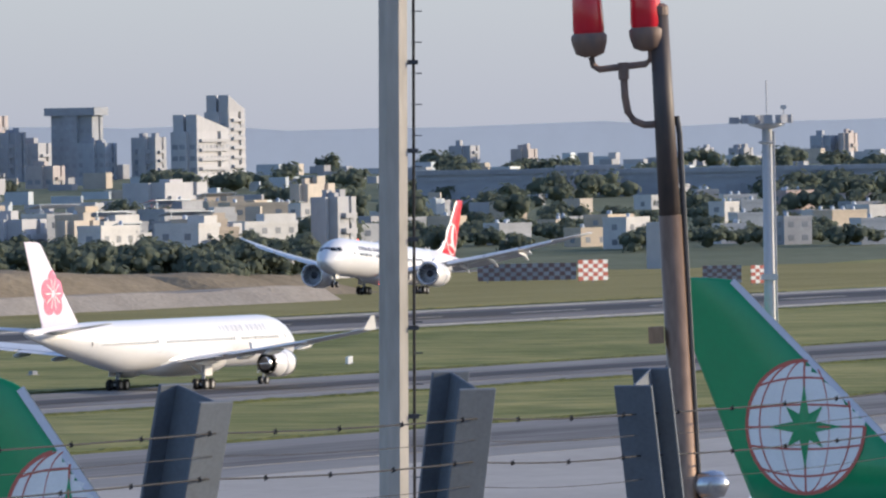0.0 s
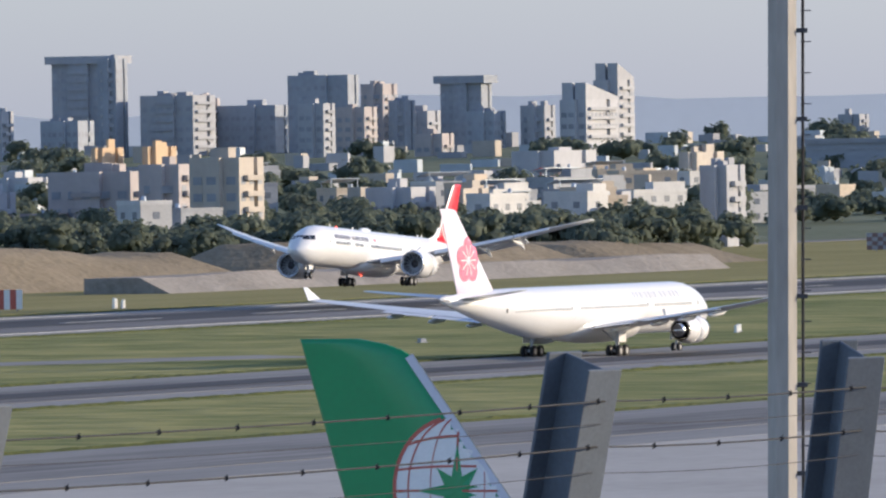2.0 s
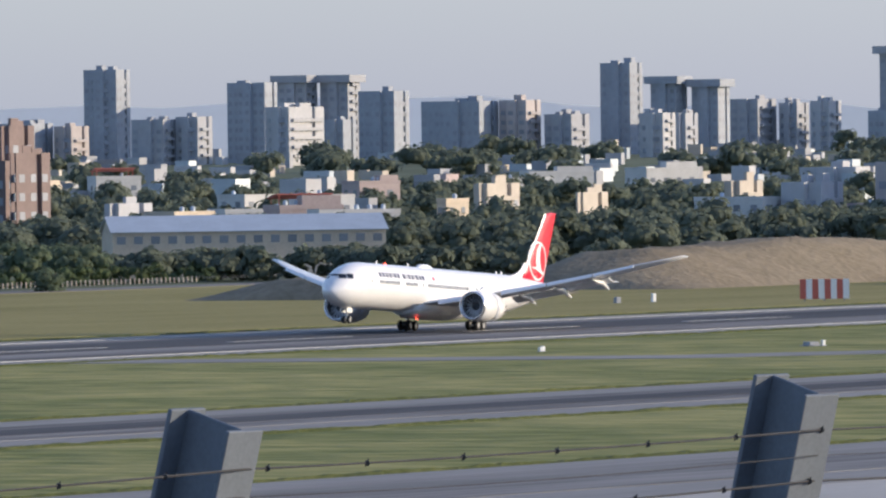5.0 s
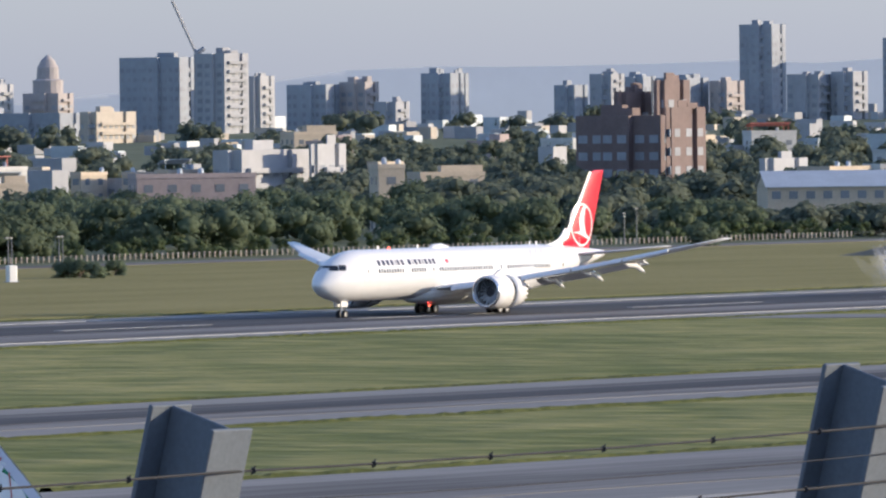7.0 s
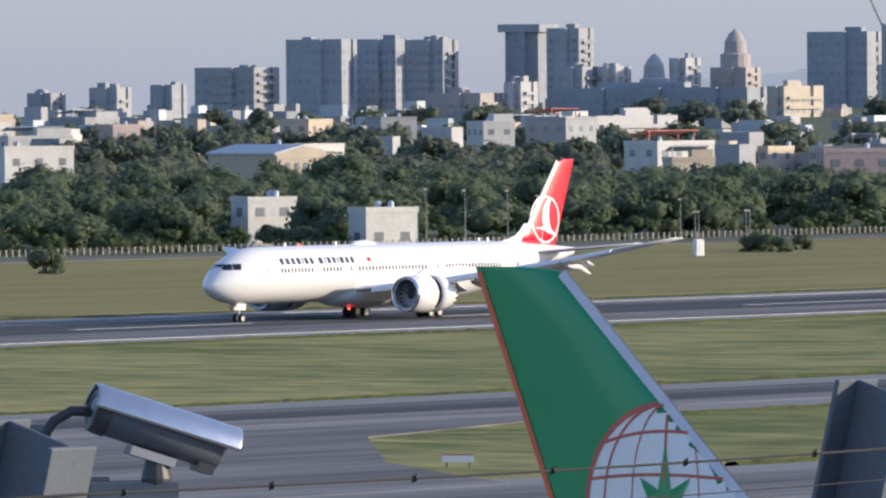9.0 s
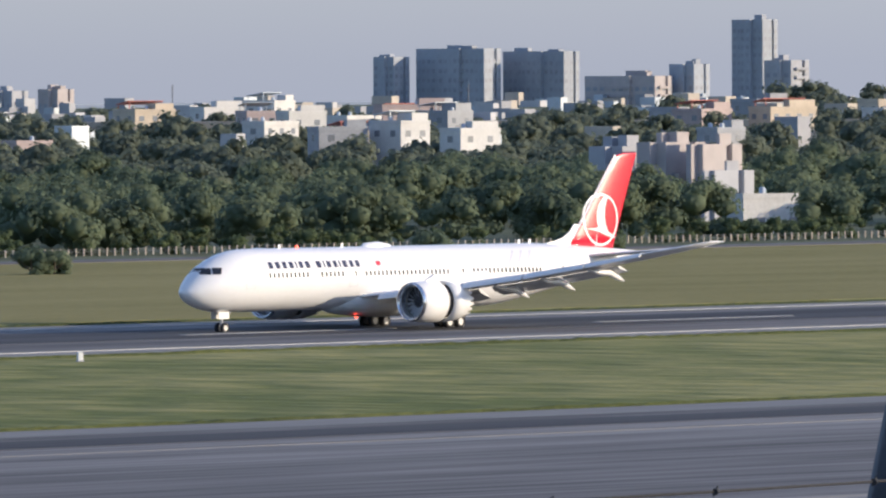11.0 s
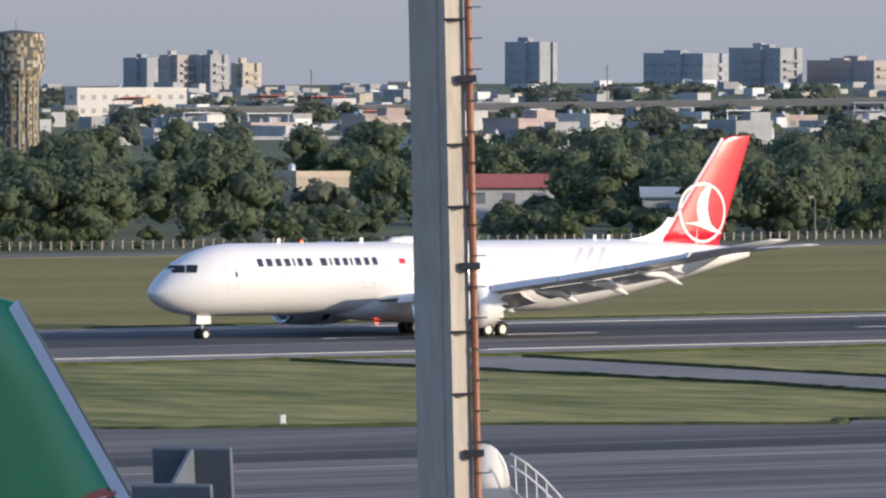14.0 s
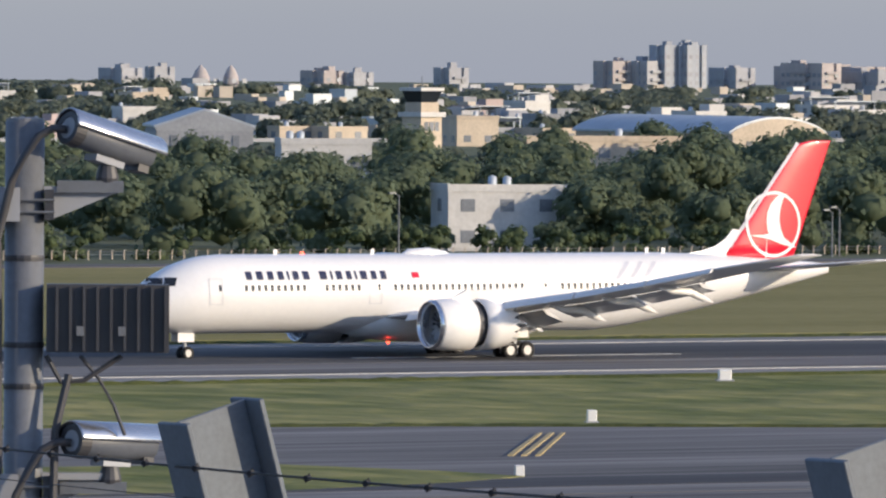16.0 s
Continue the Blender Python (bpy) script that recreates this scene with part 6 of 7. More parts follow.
# parked airliners of which the fins rise into view
def parked_airliner(length, top, fin, rounding, globe, m, edged=False):
    ob = thing("parked_airliner", "parked airliner with green fin and white globe mark", "airplane", m, "parked green-finned airliners")
    hull = Hull(length, 3.0, 6.8, 1.9, 4.0, length * 0.66, 5.9)
    spec = dict(SPEC_B)
    off = length * 0.5 - 32
    for k in ('le', 'te0', 'te1', 'te2', 'ex', 'main'):
        spec[k] += off
    spec['hx'], spec['hz'] = length - 9.5, 5.6
    airliner(ob, hull, spec)
    f = part("fin", fin.mesh(rounding, 1.4), M_GREEN, ob, "green fin with grey leading edge", True)
    le0, te0, z0, le1, te1, z1 = fin.d
    cx, cz, r = globe
    for s in (-1, 1):
        zs = [z0 + (z1 - rounding - z0) * i / 12 for i in range(13)]
        bm = bmesh.new()
        FIN = fin
        FIN.decal(bm, stroke_quads([(fin.chord(z)[0] + 0.09, z) for z in zs], 0.30), s, 0.03)
        part("leading_edge", bm, M_PALEGREY, f, "pale grey leading edge")
        if edged:
            bm = bmesh.new()
            FIN.decal(bm, stroke_quads([(fin.chord(z)[1] - 0.12, z) for z in zs], 0.24), s, 0.03)
            part("trailing_edge", bm, M_ORANGE, f, "orange-red trailing edge")

        def clip(quads):
            out = []
            for q in quads:
                if all(fin.chord(z)[0] + 0.05 < x < fin.chord(z)[1] and z < z1 for x, z in q):
                    out.append(q)
            return out
        bm = bmesh.new()
        FIN.decal(bm, clip(disc_quads(cx, cz, r, 48, 12)), s, 0.035)
        g = part("globe_mark", bm, M_SIGNWHITE, f, "white globe disc with red grid")
        bm = bmesh.new()
        lines = ring_quads(cx, cz, r * 0.975, r * 1.03, k=48)
        for w in (0.0, 0.42, 0.78):
            lines += ring_quads(cx, cz, r * 0.985, r * 1.015, 0, 360, 48, max(w, 0.001) if w else 0.012) if w else stroke_quads([(cx, cz - r + 2 * r * i / 20) for i in range(21)], r * 0.03)
        for h in (-0.62, -0.28, 0.28, 0.62):
            ww = math.sqrt(1 - h * h)
            lines += stroke_quads([(cx + r * ww * u / 10, cz + r * h + r * 0.10 * h * (1 - (u / 10) ** 2) * 2) for u in range(-10, 11)], r * 0.03)
        lines += stroke_quads([(cx + r * u / 10, cz) for u in range(-10, 11)], r * 0.03)
        FIN.decal(bm, clip(lines), s, 0.05)
        part("globe_grid", bm, M_CHECKRED, g, "red globe grid")
        bm = bmesh.new()
        star = []
        for k in range(8):
            a = radians(45 * k)
            q = 0.64 if k % 2 == 0 else 0.44
            d = radians(22.5)
            star.append([(cx, cz), (cx + r * 0.21 * math.cos(a - d), cz + r * 0.21 * math.sin(a - d)), (cx + r * q * math.cos(a), cz + r * q * math.sin(a)), (cx + r * 0.21 * math.cos(a + d), cz + r * 0.21 * math.sin(a + d))])
        FIN.decal(bm, clip(star), s, 0.065)
        part("star_mark", bm, M_GREEN, g, "green compass star")
    return ob


parked_airliner(73.9, 18.5, Fin(57.9, 68.6, 8.0, 69.1, 73.0, 18.5), 0.2, (64.7, 10.55, 3.5), pose(550.24, 149.39, 0, 0, 0, 84))
parked_airliner(63.2, 17.0, Fin(50.2, 59.4, 7.0, 57.9, 62.5, 17.0), 0.7, (55.2, 11.0, 2.9), pose(397.41, 130.77, 0, 0, 0, 84))
parked_airliner(73.9, 18.5, Fin(57.9, 68.6, 8.0, 69.1, 73.0, 18.5), 0.2, (64.1, 10.2, 3.65), pose(311.32, 156.00, 0, 0, 0, 84), True)
parked_airliner(73.9, 18.5, Fin(57.9, 68.6, 8.0, 69.1, 73.0, 18.5), 0.2, (64.1, 10.2, 3.65), pose(169.00, 147.03, 0, 0, 0, 84))

# ---------------------------------------------------------------- terminal roof and what stands on it before the camera
ROOF_Z = 21.4
roof = [(-30, -30), (50, -30), (64, 10), (52, 40), (38, 52), (10, 64), (-30, 60)]
bm = loft(bmesh.new(), [[(x, y, 0) for x, y in roof], [(x, y, ROOF_Z) for x, y in roof]])
tagged(part("terminal_building", bm, M_ASPHALT), "grey terminal building with flat roof below the viewing place", "building", "", "structure")


def head_pose(x, y, z, bearing, turn):
    return pose(x, y, z, 0, 0, bearing + turn) @ pose(0, 0, 0, 0, -16, 0)


def fence_post(x, y, z, bearing, turn):
    """A rolled steel H-section that leans over the fence and carries the barbed wire."""
    ob = thing("fence_post", "blue-grey painted steel H-section fence post leaning outwards", "fence post", head_pose(x, y, z, bearing, turn), "fence posts on the roof")
    h = (z - ROOF_Z) / math.cos(radians(16)) + 0.1
    d, w, t = 0.10, 0.068, 0.007
    for name, a in (("web", (-d + t, d - t, -0.005, 0.005)), ("flange", (-d - t, -d + t, -w, w)), ("flange", (d - t, d + t, -w, w))):
        bm = B(*a, -h, 0)
        bmesh.ops.bevel(bm, geom=bm.edges[:], offset=0.0025, segments=1, affect='EDGES')
        part(name, bm, M_POSTGREY, ob)
    return ob


def wire_run(posts, sag, thick, barbed):
    """Wire from post to post; on barbed strands each barb is a twist of its own."""
    ob = thing("barbed_wire" if barbed else "fence_wire", "dull barbed wire strung between the fence posts" if barbed else "thin plain wire strung between the fence posts", "wire", None, "wire strands on the roof fence")
    pts = []
    for p, q in zip(posts, posts[1:]):
        for i in range(8):
            u = i / 8
            pts.append(p.lerp(q, u) - Vector((0, 0, sag * 4 * u * (1 - u))))
    part("strand", tube(bmesh.new(), pts, thick, 6), M_WIRE, ob)
    if not barbed:
        return
    me = None
    total, step = 0.0, 0.52
    for a, b in zip(pts, pts[1:]):
        size = (b - a).length
        while total < size:
            p = a.lerp(b, total / size)
            if me is None:
                bm = tube(bmesh.new(), [(-0.007, -0.004, -0.001), (0.007, 0.004, 0.001)], 0.0075, 6)
                tube(bm, [(0.002, -0.004, 0.011), (-0.002, 0.004, -0.010)], 0.0018, 5)
                o = part("barb", bm, M_WIRE, ob)
                o.location, me = p, o.data
            else:
                share("barb", me, Matrix.Translation(p), ob)
            total += step
        total -= size


POSTS = [      # place of the head, bearing from the viewing place, turn of the section
    (36.202, 14.500, 24.238, 21.83, -19),
    (34.611, 14.500, 24.267, 22.73, 27),
    (32.430, 14.500, 24.282, 24.09, 40),
    (28.205, 14.500, 24.291, 27.21, 46),
    (24.960, 14.500, 24.285, 30.15, 49),
    (21.866, 14.500, 24.269, 33.55, 47),
    (18.661, 14.500, 24.268, 37.85, 45),
    (15.551, 14.500, 24.261, 43.00, 38),
    (12.209, 14.500, 24.273, 49.90, -10),
    (12.710, 16.717, 24.230, 52.75, -57),
    (14.501, 21.580, 24.112, 56.10, -60)]
for q in POSTS:
    fence_post(*q)
WIRE_ENDS = (38.6, 14.5, 24.22), (16.6, 27.3, 24.0)
for drop, sag, thick, barbed in ((0.10, 0.008, 0.0032, True), (0.25, 0.012, 0.0032, True), (0.175, 0.012, 0.0014, False), (0.335, 0.015, 0.0014, False)):
    heads = [head_pose(*q) @ Vector((-0.114, 0, -drop)) for q in POSTS]
    ends = [Vector(e) - Vector((0, 0, drop)) for e in WIRE_ENDS]
    wire_run([ends[0]] + heads + [ends[1]], sag, thick, barbed)


def octagon_mast(x, y, r, z1, lean, bearing, label, rusty):
    """An eight-sided concrete mast with a conduit on clamps."""
    ob = thing("mast", label, "mast", pose(x, y, ROOF_Z, 0, 0, bearing) @ Matrix.Rotation(radians(lean), 4, 'X'))
    h = z1 - ROOF_Z
    rings = [[(rr * math.cos(radians(22.5 + 45 * i)), rr * math.sin(radians(22.5 + 45 * i)), z) for i in range(8)] for rr, z in ((r * 1.06, 0), (r * 0.98, h))]
    if rusty:      # a cast post with a wide grooved face and a narrow one
        plan = [(0.05, 0.145), (-0.03, 0.01), (-0.022, -0.003), (-0.034, -0.010), (-0.06, -0.046), (0.03, -0.142), (0.16, -0.03), (0.14, 0.10)]
        rings = [[(a * k, b * k, z) for a, b in plan] for k, z in ((1.02, 0), (0.99, h))]
    part("shaft", loft(bmesh.new(), rings), M_POLE, ob)
    part("conduit", tube(bmesh.new(), [(0.02, -r * 1.35, 0), (0.02, -r * 1.35, h)], r * (0.16 if rusty else 0.10), 10), M_COPPER if rusty else M_WIRE, ob, "rust-red conduit" if rusty else "black cable conduit")
    z = 0.35
    while z < h:
        part("clamp", B(-r * 0.35, r * 0.2, -r * 1.65, -r * 0.85, z, z + r * 0.3), M_DARK, ob)
        if rusty:
            for q in (0.33, 0.66):
                part("strap", B(-0.064, 0.10, -0.155, -0.04, z + q, z + q + 0.012), M_DARK, ob)
        z += 0.995 if rusty else 0.47
    for k in range(int(h / 0.165)):
        part("nail", B(-0.004, 0.004, -r * 1.9, -r * 1.2, 0.1 + k * 0.165, 0.1 + k * 0.165 + 0.006), M_DARK, ob)
    return ob


def beacon_pole(x, y, z1, bearing, lean):
    """A rusty pipe with two red obstruction lamps on a forked arm."""
    ob = thing("obstruction_light", "rusty steel pole with two red obstruction lamps on a forked pipe", "beacon", pose(x, y, ROOF_Z, 0, 0, bearing) @ Matrix.Rotation(radians(lean), 4, 'X'))
    h = z1 - ROOF_Z
    part("lower_pole", tube(bmesh.new(), [(0, 0, 0), (0, 0, h - 0.74)], [0.044, 0.041], 18), M_BRONZE, ob, "worn shiny brown pole", True)
    part("upper_pole", tube(bmesh.new(), [(0, 0, h - 0.745), (0, 0, h)], [0.038, 0.034], 18), M_DARKRUST, ob, "dark rusty pole", True)
    part("pole_cap", revolve(bmesh.new(), [(h - 0.03, 0.036), (h, 0.036), (h + 0.012, 0.02)], 16, 'z'), M_RUST, ob)
    part("cable", tube(bmesh.new(), [(0.01, -0.046, 0), (0.01, -0.05, h - 0.45), (0.01, -0.044, h - 0.39)], 0.010, 8), M_DARK, ob)
    part("elbow", tube(bmesh.new(), [(0, 0.02, h - 0.415), (0, 0.07, h - 0.415), (0, 0.105, h - 0.40), (0, 0.128, h - 0.365), (0, 0.135, h - 0.31), (0, 0.135, h - 0.235)], 0.0135, 10), M_RUST, ob, "", True)
    part("fork", tube(bmesh.new(), [(0, 0.245, h - 0.165), (0, 0.24, h - 0.195), (0, 0.22, h - 0.21), (0, 0.135, h - 0.205), (0, 0.055, h - 0.20), (0, 0.035, h - 0.185), (0, 0.032, h - 0.14)], 0.0125, 10), M_RUST, ob, "", True)
    part("tee", tube(bmesh.new(), [(0, 0.135, h - 0.25), (0, 0.135, h - 0.19)], 0.019, 10), M_RUST, ob)
    part("junction_box", B(-0.03, 0.03, 0.045, 0.10, h - 1.19, h - 1.13), M_BRONZE, ob)
    part("stay", tube(bmesh.new(), [(0, 0.03, h - 1.26), (0, 0.075, h - 1.36)], 0.008, 6), M_DARK, ob)
    part("side_lamp", revolve(bmesh.new(), [(-0.03, 0.02), (-0.05, 0.045), (-0.10, 0.052), (-0.135, 0.045), (-0.155, 0.01)], 18, 'y', (0, 0, h - 1.70)), M_SILVER_SOFT, ob, "silver domed side lamp", True)
    for yy, z in ((0.25, h - 0.165), (0.045, h - 0.155)):
        lamp = part("lamp_base", revolve(bmesh.new(), [(z, 0.02), (z + 0.012, 0.05), (z + 0.05, 0.062), (z + 0.075, 0.064), (z + 0.085, 0.055)], 20, 'z', (0, yy, 0)), M_RUST, ob, "", True)
        part("red_glass", revolve(bmesh.new(), [(z + 0.08, 0.052), (z + 0.10, 0.056), (z + 0.30, 0.050), (z + 0.34, 0.03), (z + 0.35, 0.005)], 20, 'z', (0, yy, 0)), M_REDGLASS, lamp, "red ribbed glass dome", True)
    return ob


def security_camera(parent_label, m, droop=13, yaw=20, k=1.0):
    """A dark housing under a silver sunshield, on a swivel bracket; local -y points along its gaze."""
    ob = thing("security_camera", parent_label, "camera", m @ Matrix.Scale(k, 4))
    tilt = pose(0, 0, 0, 0, 0, yaw) @ pose(0, 0, 0, droop, 0, 0)
    body = part("housing", revolve(bmesh.new(), [(0.15, 0.001), (0.15, 0.046), (0.145, 0.05), (-0.155, 0.05), (-0.16, 0.044), (-0.16, 0.001)], 24, 'y'), M_HOUSING, ob, "dark grey tubular housing", True)
    part("rear_clamp", revolve(bmesh.new(), [(0.151, 0.034), (0.158, 0.034), (0.158, 0.05), (0.12, 0.054), (0.12, 0.049)], 24, 'y'), M_DARK, body)
    part("rear_plate", revolve(bmesh.new(), [(0.154, 0.001), (0.156, 0.033)], 20, 'y'), M_WALLG, body, "pale rear plate")
    part("lens_hood", B(-0.035, 0.035, -0.15, -0.11, -0.062, -0.04), M_DARK, body)
    arc = [radians(6 + 168 * i / 20) for i in range(21)]
    rings = []
    for yy, lip in ((0.165, 0.0), (0.16, 0.002), (-0.185, 0.002), (-0.19, 0.0)):
        rings.append([(q * math.cos(a), yy, q * math.sin(a)) for q, aa in ((0.060 + lip, arc), (0.057, arc[::-1])) for a in aa])
    part("sunshield", loft(bmesh.new(), rings), M_SILVER_SOFT, body, "brushed silver sunshield", True)
    body.matrix_basis = tilt
    part("mount_plate", B(-0.03, 0.03, -0.06, 0.05, -0.072, -0.052, m=tilt), M_WALLG, ob, "pale grey mount plate")
    part("swivel", revolve(bmesh.new(), [(-0.125, 0.032), (-0.112, 0.036), (-0.085, 0.030), (-0.05, 0.02)], 14, 'z'), M_DARK, ob)
    part("bracket", B(-0.03, 0.03, -0.05, 0.15, -0.155, -0.12), M_GALV, ob)
    top = tilt @ Vector((0, 0.158, -0.006))
    part("cable", tube(bmesh.new(), [top, top + Vector((0, 0.045, 0.002)), top + Vector((0, 0.085, -0.02)), top + Vector((0, 0.125, -0.075)), top + Vector((0, 0.165, -0.16)), top + Vector((0.02, 0.21, -0.34)), top + Vector((0.02, 0.23, -0.7))], 0.0125, 10), M_DARK, ob, "black cable", True)
    return ob


M_HOUSING = mat("dark_camera_housing", (0.10, 0.11, 0.13), 0.45, var=0.1, scale=8)
def camera_pole(x, y, z, bearing):
    """A grey pole with clamps, arms and a black floodlight box."""
    ob = thing("camera_pole", "grey steel pole with clamped arms and a black flood lamp", "pole", pose(x, y, ROOF_Z, 0, 0, bearing))
    h = z - ROOF_Z
    part("pole", tube(bmesh.new(), [(0, 0, 0), (0, 0, h)], 0.052, 20), M_GALV, ob, "", True)
    part("pole_cap", revolve(bmesh.new(), [(h - 0.004, 0.052), (h + 0.008, 0.05), (h + 0.012, 0.01)], 18, 'z'), M_GALV, ob)
    for zz in (h - 0.22, h - 0.98):
        part("clamp", B(-0.064, 0.03, 0.012, 0.12, zz - 0.045, zz + 0.045), M_WALLG, ob, "pale grey clamp bracket")
        part("clamp_pad", B(-0.056, 0.03, -0.078, -0.053, zz - 0.04, zz + 0.04), M_DARK, ob)
        for dz in (-0.02, 0.012):
            part("clamp_bolt", tube(bmesh.new(), [(-0.058, 0.02, zz + dz), (-0.058, -0.08, zz + dz)], 0.004, 6), M_GALV, ob)
        part("arm", B(-0.02, 0.02, -0.25, -0.05, zz + 0.03, zz + 0.048), M_WALLG, ob)
        part("arm_web", loft(bmesh.new(), [[(-0.004, -0.24, zz + 0.03), (-0.004, -0.06, zz + 0.03), (-0.004, -0.06, zz - 0.045)], [(0.004, -0.24, zz + 0.03), (0.004, -0.06, zz + 0.03), (0.004, -0.06, zz - 0.045)]]), M_WALLG, ob)
    z0 = h - 0.52
    lamp = part("flood_lamp", B(-0.10, 0.02, -0.385, -0.06, z0 - 0.09, z0 + 0.09), M_DARK, ob, "black flood lamp box")
    for zz in (0.11, 0.34, 0.45):
        part("pole_band", revolve(bmesh.new(), [(h - zz - 0.26, 0.054), (h - zz - 0.25, 0.055), (h - zz - 0.245, 0.054)], 18, 'z'), M_DARK, ob)
    for k in range(9):
        part("cooling_fin", B(-0.118, -0.10, -0.38 + k * 0.036, -0.372 + k * 0.036, z0 - 0.085, z0 + 0.085), M_DARK, lamp)
    for k in range(2):
        part("bolt", B(-0.122, -0.118, -0.16 - k * 0.11, -0.14 - k * 0.11, z0 - 0.045, z0 - 0.02), M_GALV, lamp)
    part("cable", tube(bmesh.new(), [(-0.06, -0.06, z0 - 0.10), (-0.06, -0.10, z0 - 0.17), (-0.06, -0.16, z0 - 0.165), (-0.06, -0.26, z0 - 0.10)], 0.007, 8), M_DARK, ob)
    part("cable", tube(bmesh.new(), [(-0.06, -0.15, z0 - 0.10), (-0.06, -0.20, z0 - 0.16), (-0.06, -0.24, z0 - 0.23), (-0.06, -0.27, z0 - 0.31)], 0.005, 8), M_DARK, ob)
    part("cable", tube(bmesh.new(), [(-0.06, -0.12, z0 - 0.15), (-0.07, -0.085, z0 - 0.3), (-0.07, -0.08, z0 - 0.5), (-0.07, -0.10, -0.0)], 0.011, 8), M_DARK, ob)
    part("cable", tube(bmesh.new(), [(-0.05, 0.062, 0), (-0.05, 0.064, z0 - 0.3), (-0.05, 0.068, z0 + 0.2)], 0.009, 8), M_DARK, ob)


def equipment_bracket(x, y, z, bearing):
    """The bracket under the single camera, on its own post."""
    ob = thing("equipment_post", "grey steel post with a junction box and bracket", "post", pose(x, y, ROOF_Z, 0, 0, bearing))
    h = z - ROOF_Z
    part("post", B(0.06, 0.14, 0.0, 0.11, 0, h + 0.06), M_POSTGREY, ob)
    part("junction_box", B(0.02, 0.10, -0.09, 0.03, h - 0.12, h + 0.01), M_GALV, ob)
    part("arm", B(0.0, 0.05, -0.22, 0.02, h - 0.10, h - 0.065), M_GALV, ob)
    part("foot_plate", B(-0.03, 0.08, -0.13, 0.02, h - 0.066, h - 0.055), M_GALV, ob)

octagon_mast(55.180, 23.562, 0.0810, 28.5, 0.9, 23.07, 'weathered octagonal concrete mast with black cable conduit', False)
octagon_mast(39.727, 44.964, 0.1260, 28.5, -1.3, 48.61, 'weathered octagonal concrete mast with rusty conduit', True)
beacon_pole(37.221, 14.650, 25.530, 21.65, -2.2)
security_camera('silver tubular security camera on a bracket with black cable', pose(19.898, 15.135, 24.231, 0, 0, 38.0), 18, 14, 0.97)
security_camera('silver tubular security camera on a grey pole', pose(16.501, 25.055, 24.689, 0, 0, 56.65), 15, 38, 0.88)
security_camera('silver tubular security camera low on a grey pole', pose(16.511, 25.047, 23.889, 0, 0, 56.65), 3, 42, 0.88)
camera_pole(16.318, 25.174, 24.740, 56.65)
equipment_bracket(19.914, 15.442, 24.177, 37.22)


def flood_mast(x, y, h, label):
    ob = thing("floodlight_mast", label, "floodlight", pose(x, y, 0, 0, 0, 40), "floodlight masts")
    part("pole", tube(bmesh.new(), [(0, 0, 0), (0, 0, h * 0.42), (0, 0, h * 0.421), (0, 0, h - 0.6)], [0.30, 0.27, 0.235, 0.19], 14), M_MASTGREY, ob, "", True)
    part("ring", revolve(bmesh.new(), [(h - 0.7, 0.85), (h - 0.7, 0.95), (h - 0.55, 0.95), (h - 0.55, 0.85)], 20, 'z'), M_GALV, ob)
    for i in range(10):
        a = 2 * math.pi * i / 10
        m = Matrix.Rotation(a, 4, 'Z') @ Matrix.Translation((0.98, 0, h - 0.45)) @ Matrix.Rotation(radians(38), 4, 'Y')
        part("floodlight", loft(bmesh.new(), [[m @ Vector(p) for p in ((-0.12, -0.2, 0.3), (0.12, -0.2, 0.3), (0.12, 0.2, 0.3), (-0.12, 0.2, 0.3))], [m @ Vector(p) for p in ((-0.22, -0.32, -0.25), (0.22, -0.32, -0.25), (0.22, 0.32, -0.25), (-0.22, 0.32, -0.25))]]), M_DARK, ob)
        part("spoke", tube(bmesh.new(), [(0.15 * math.cos(a), 0.15 * math.sin(a), h - 0.62), (0.9 * math.cos(a), 0.9 * math.sin(a), h - 0.62)], 0.04, 6), M_GALV, ob)
    return ob


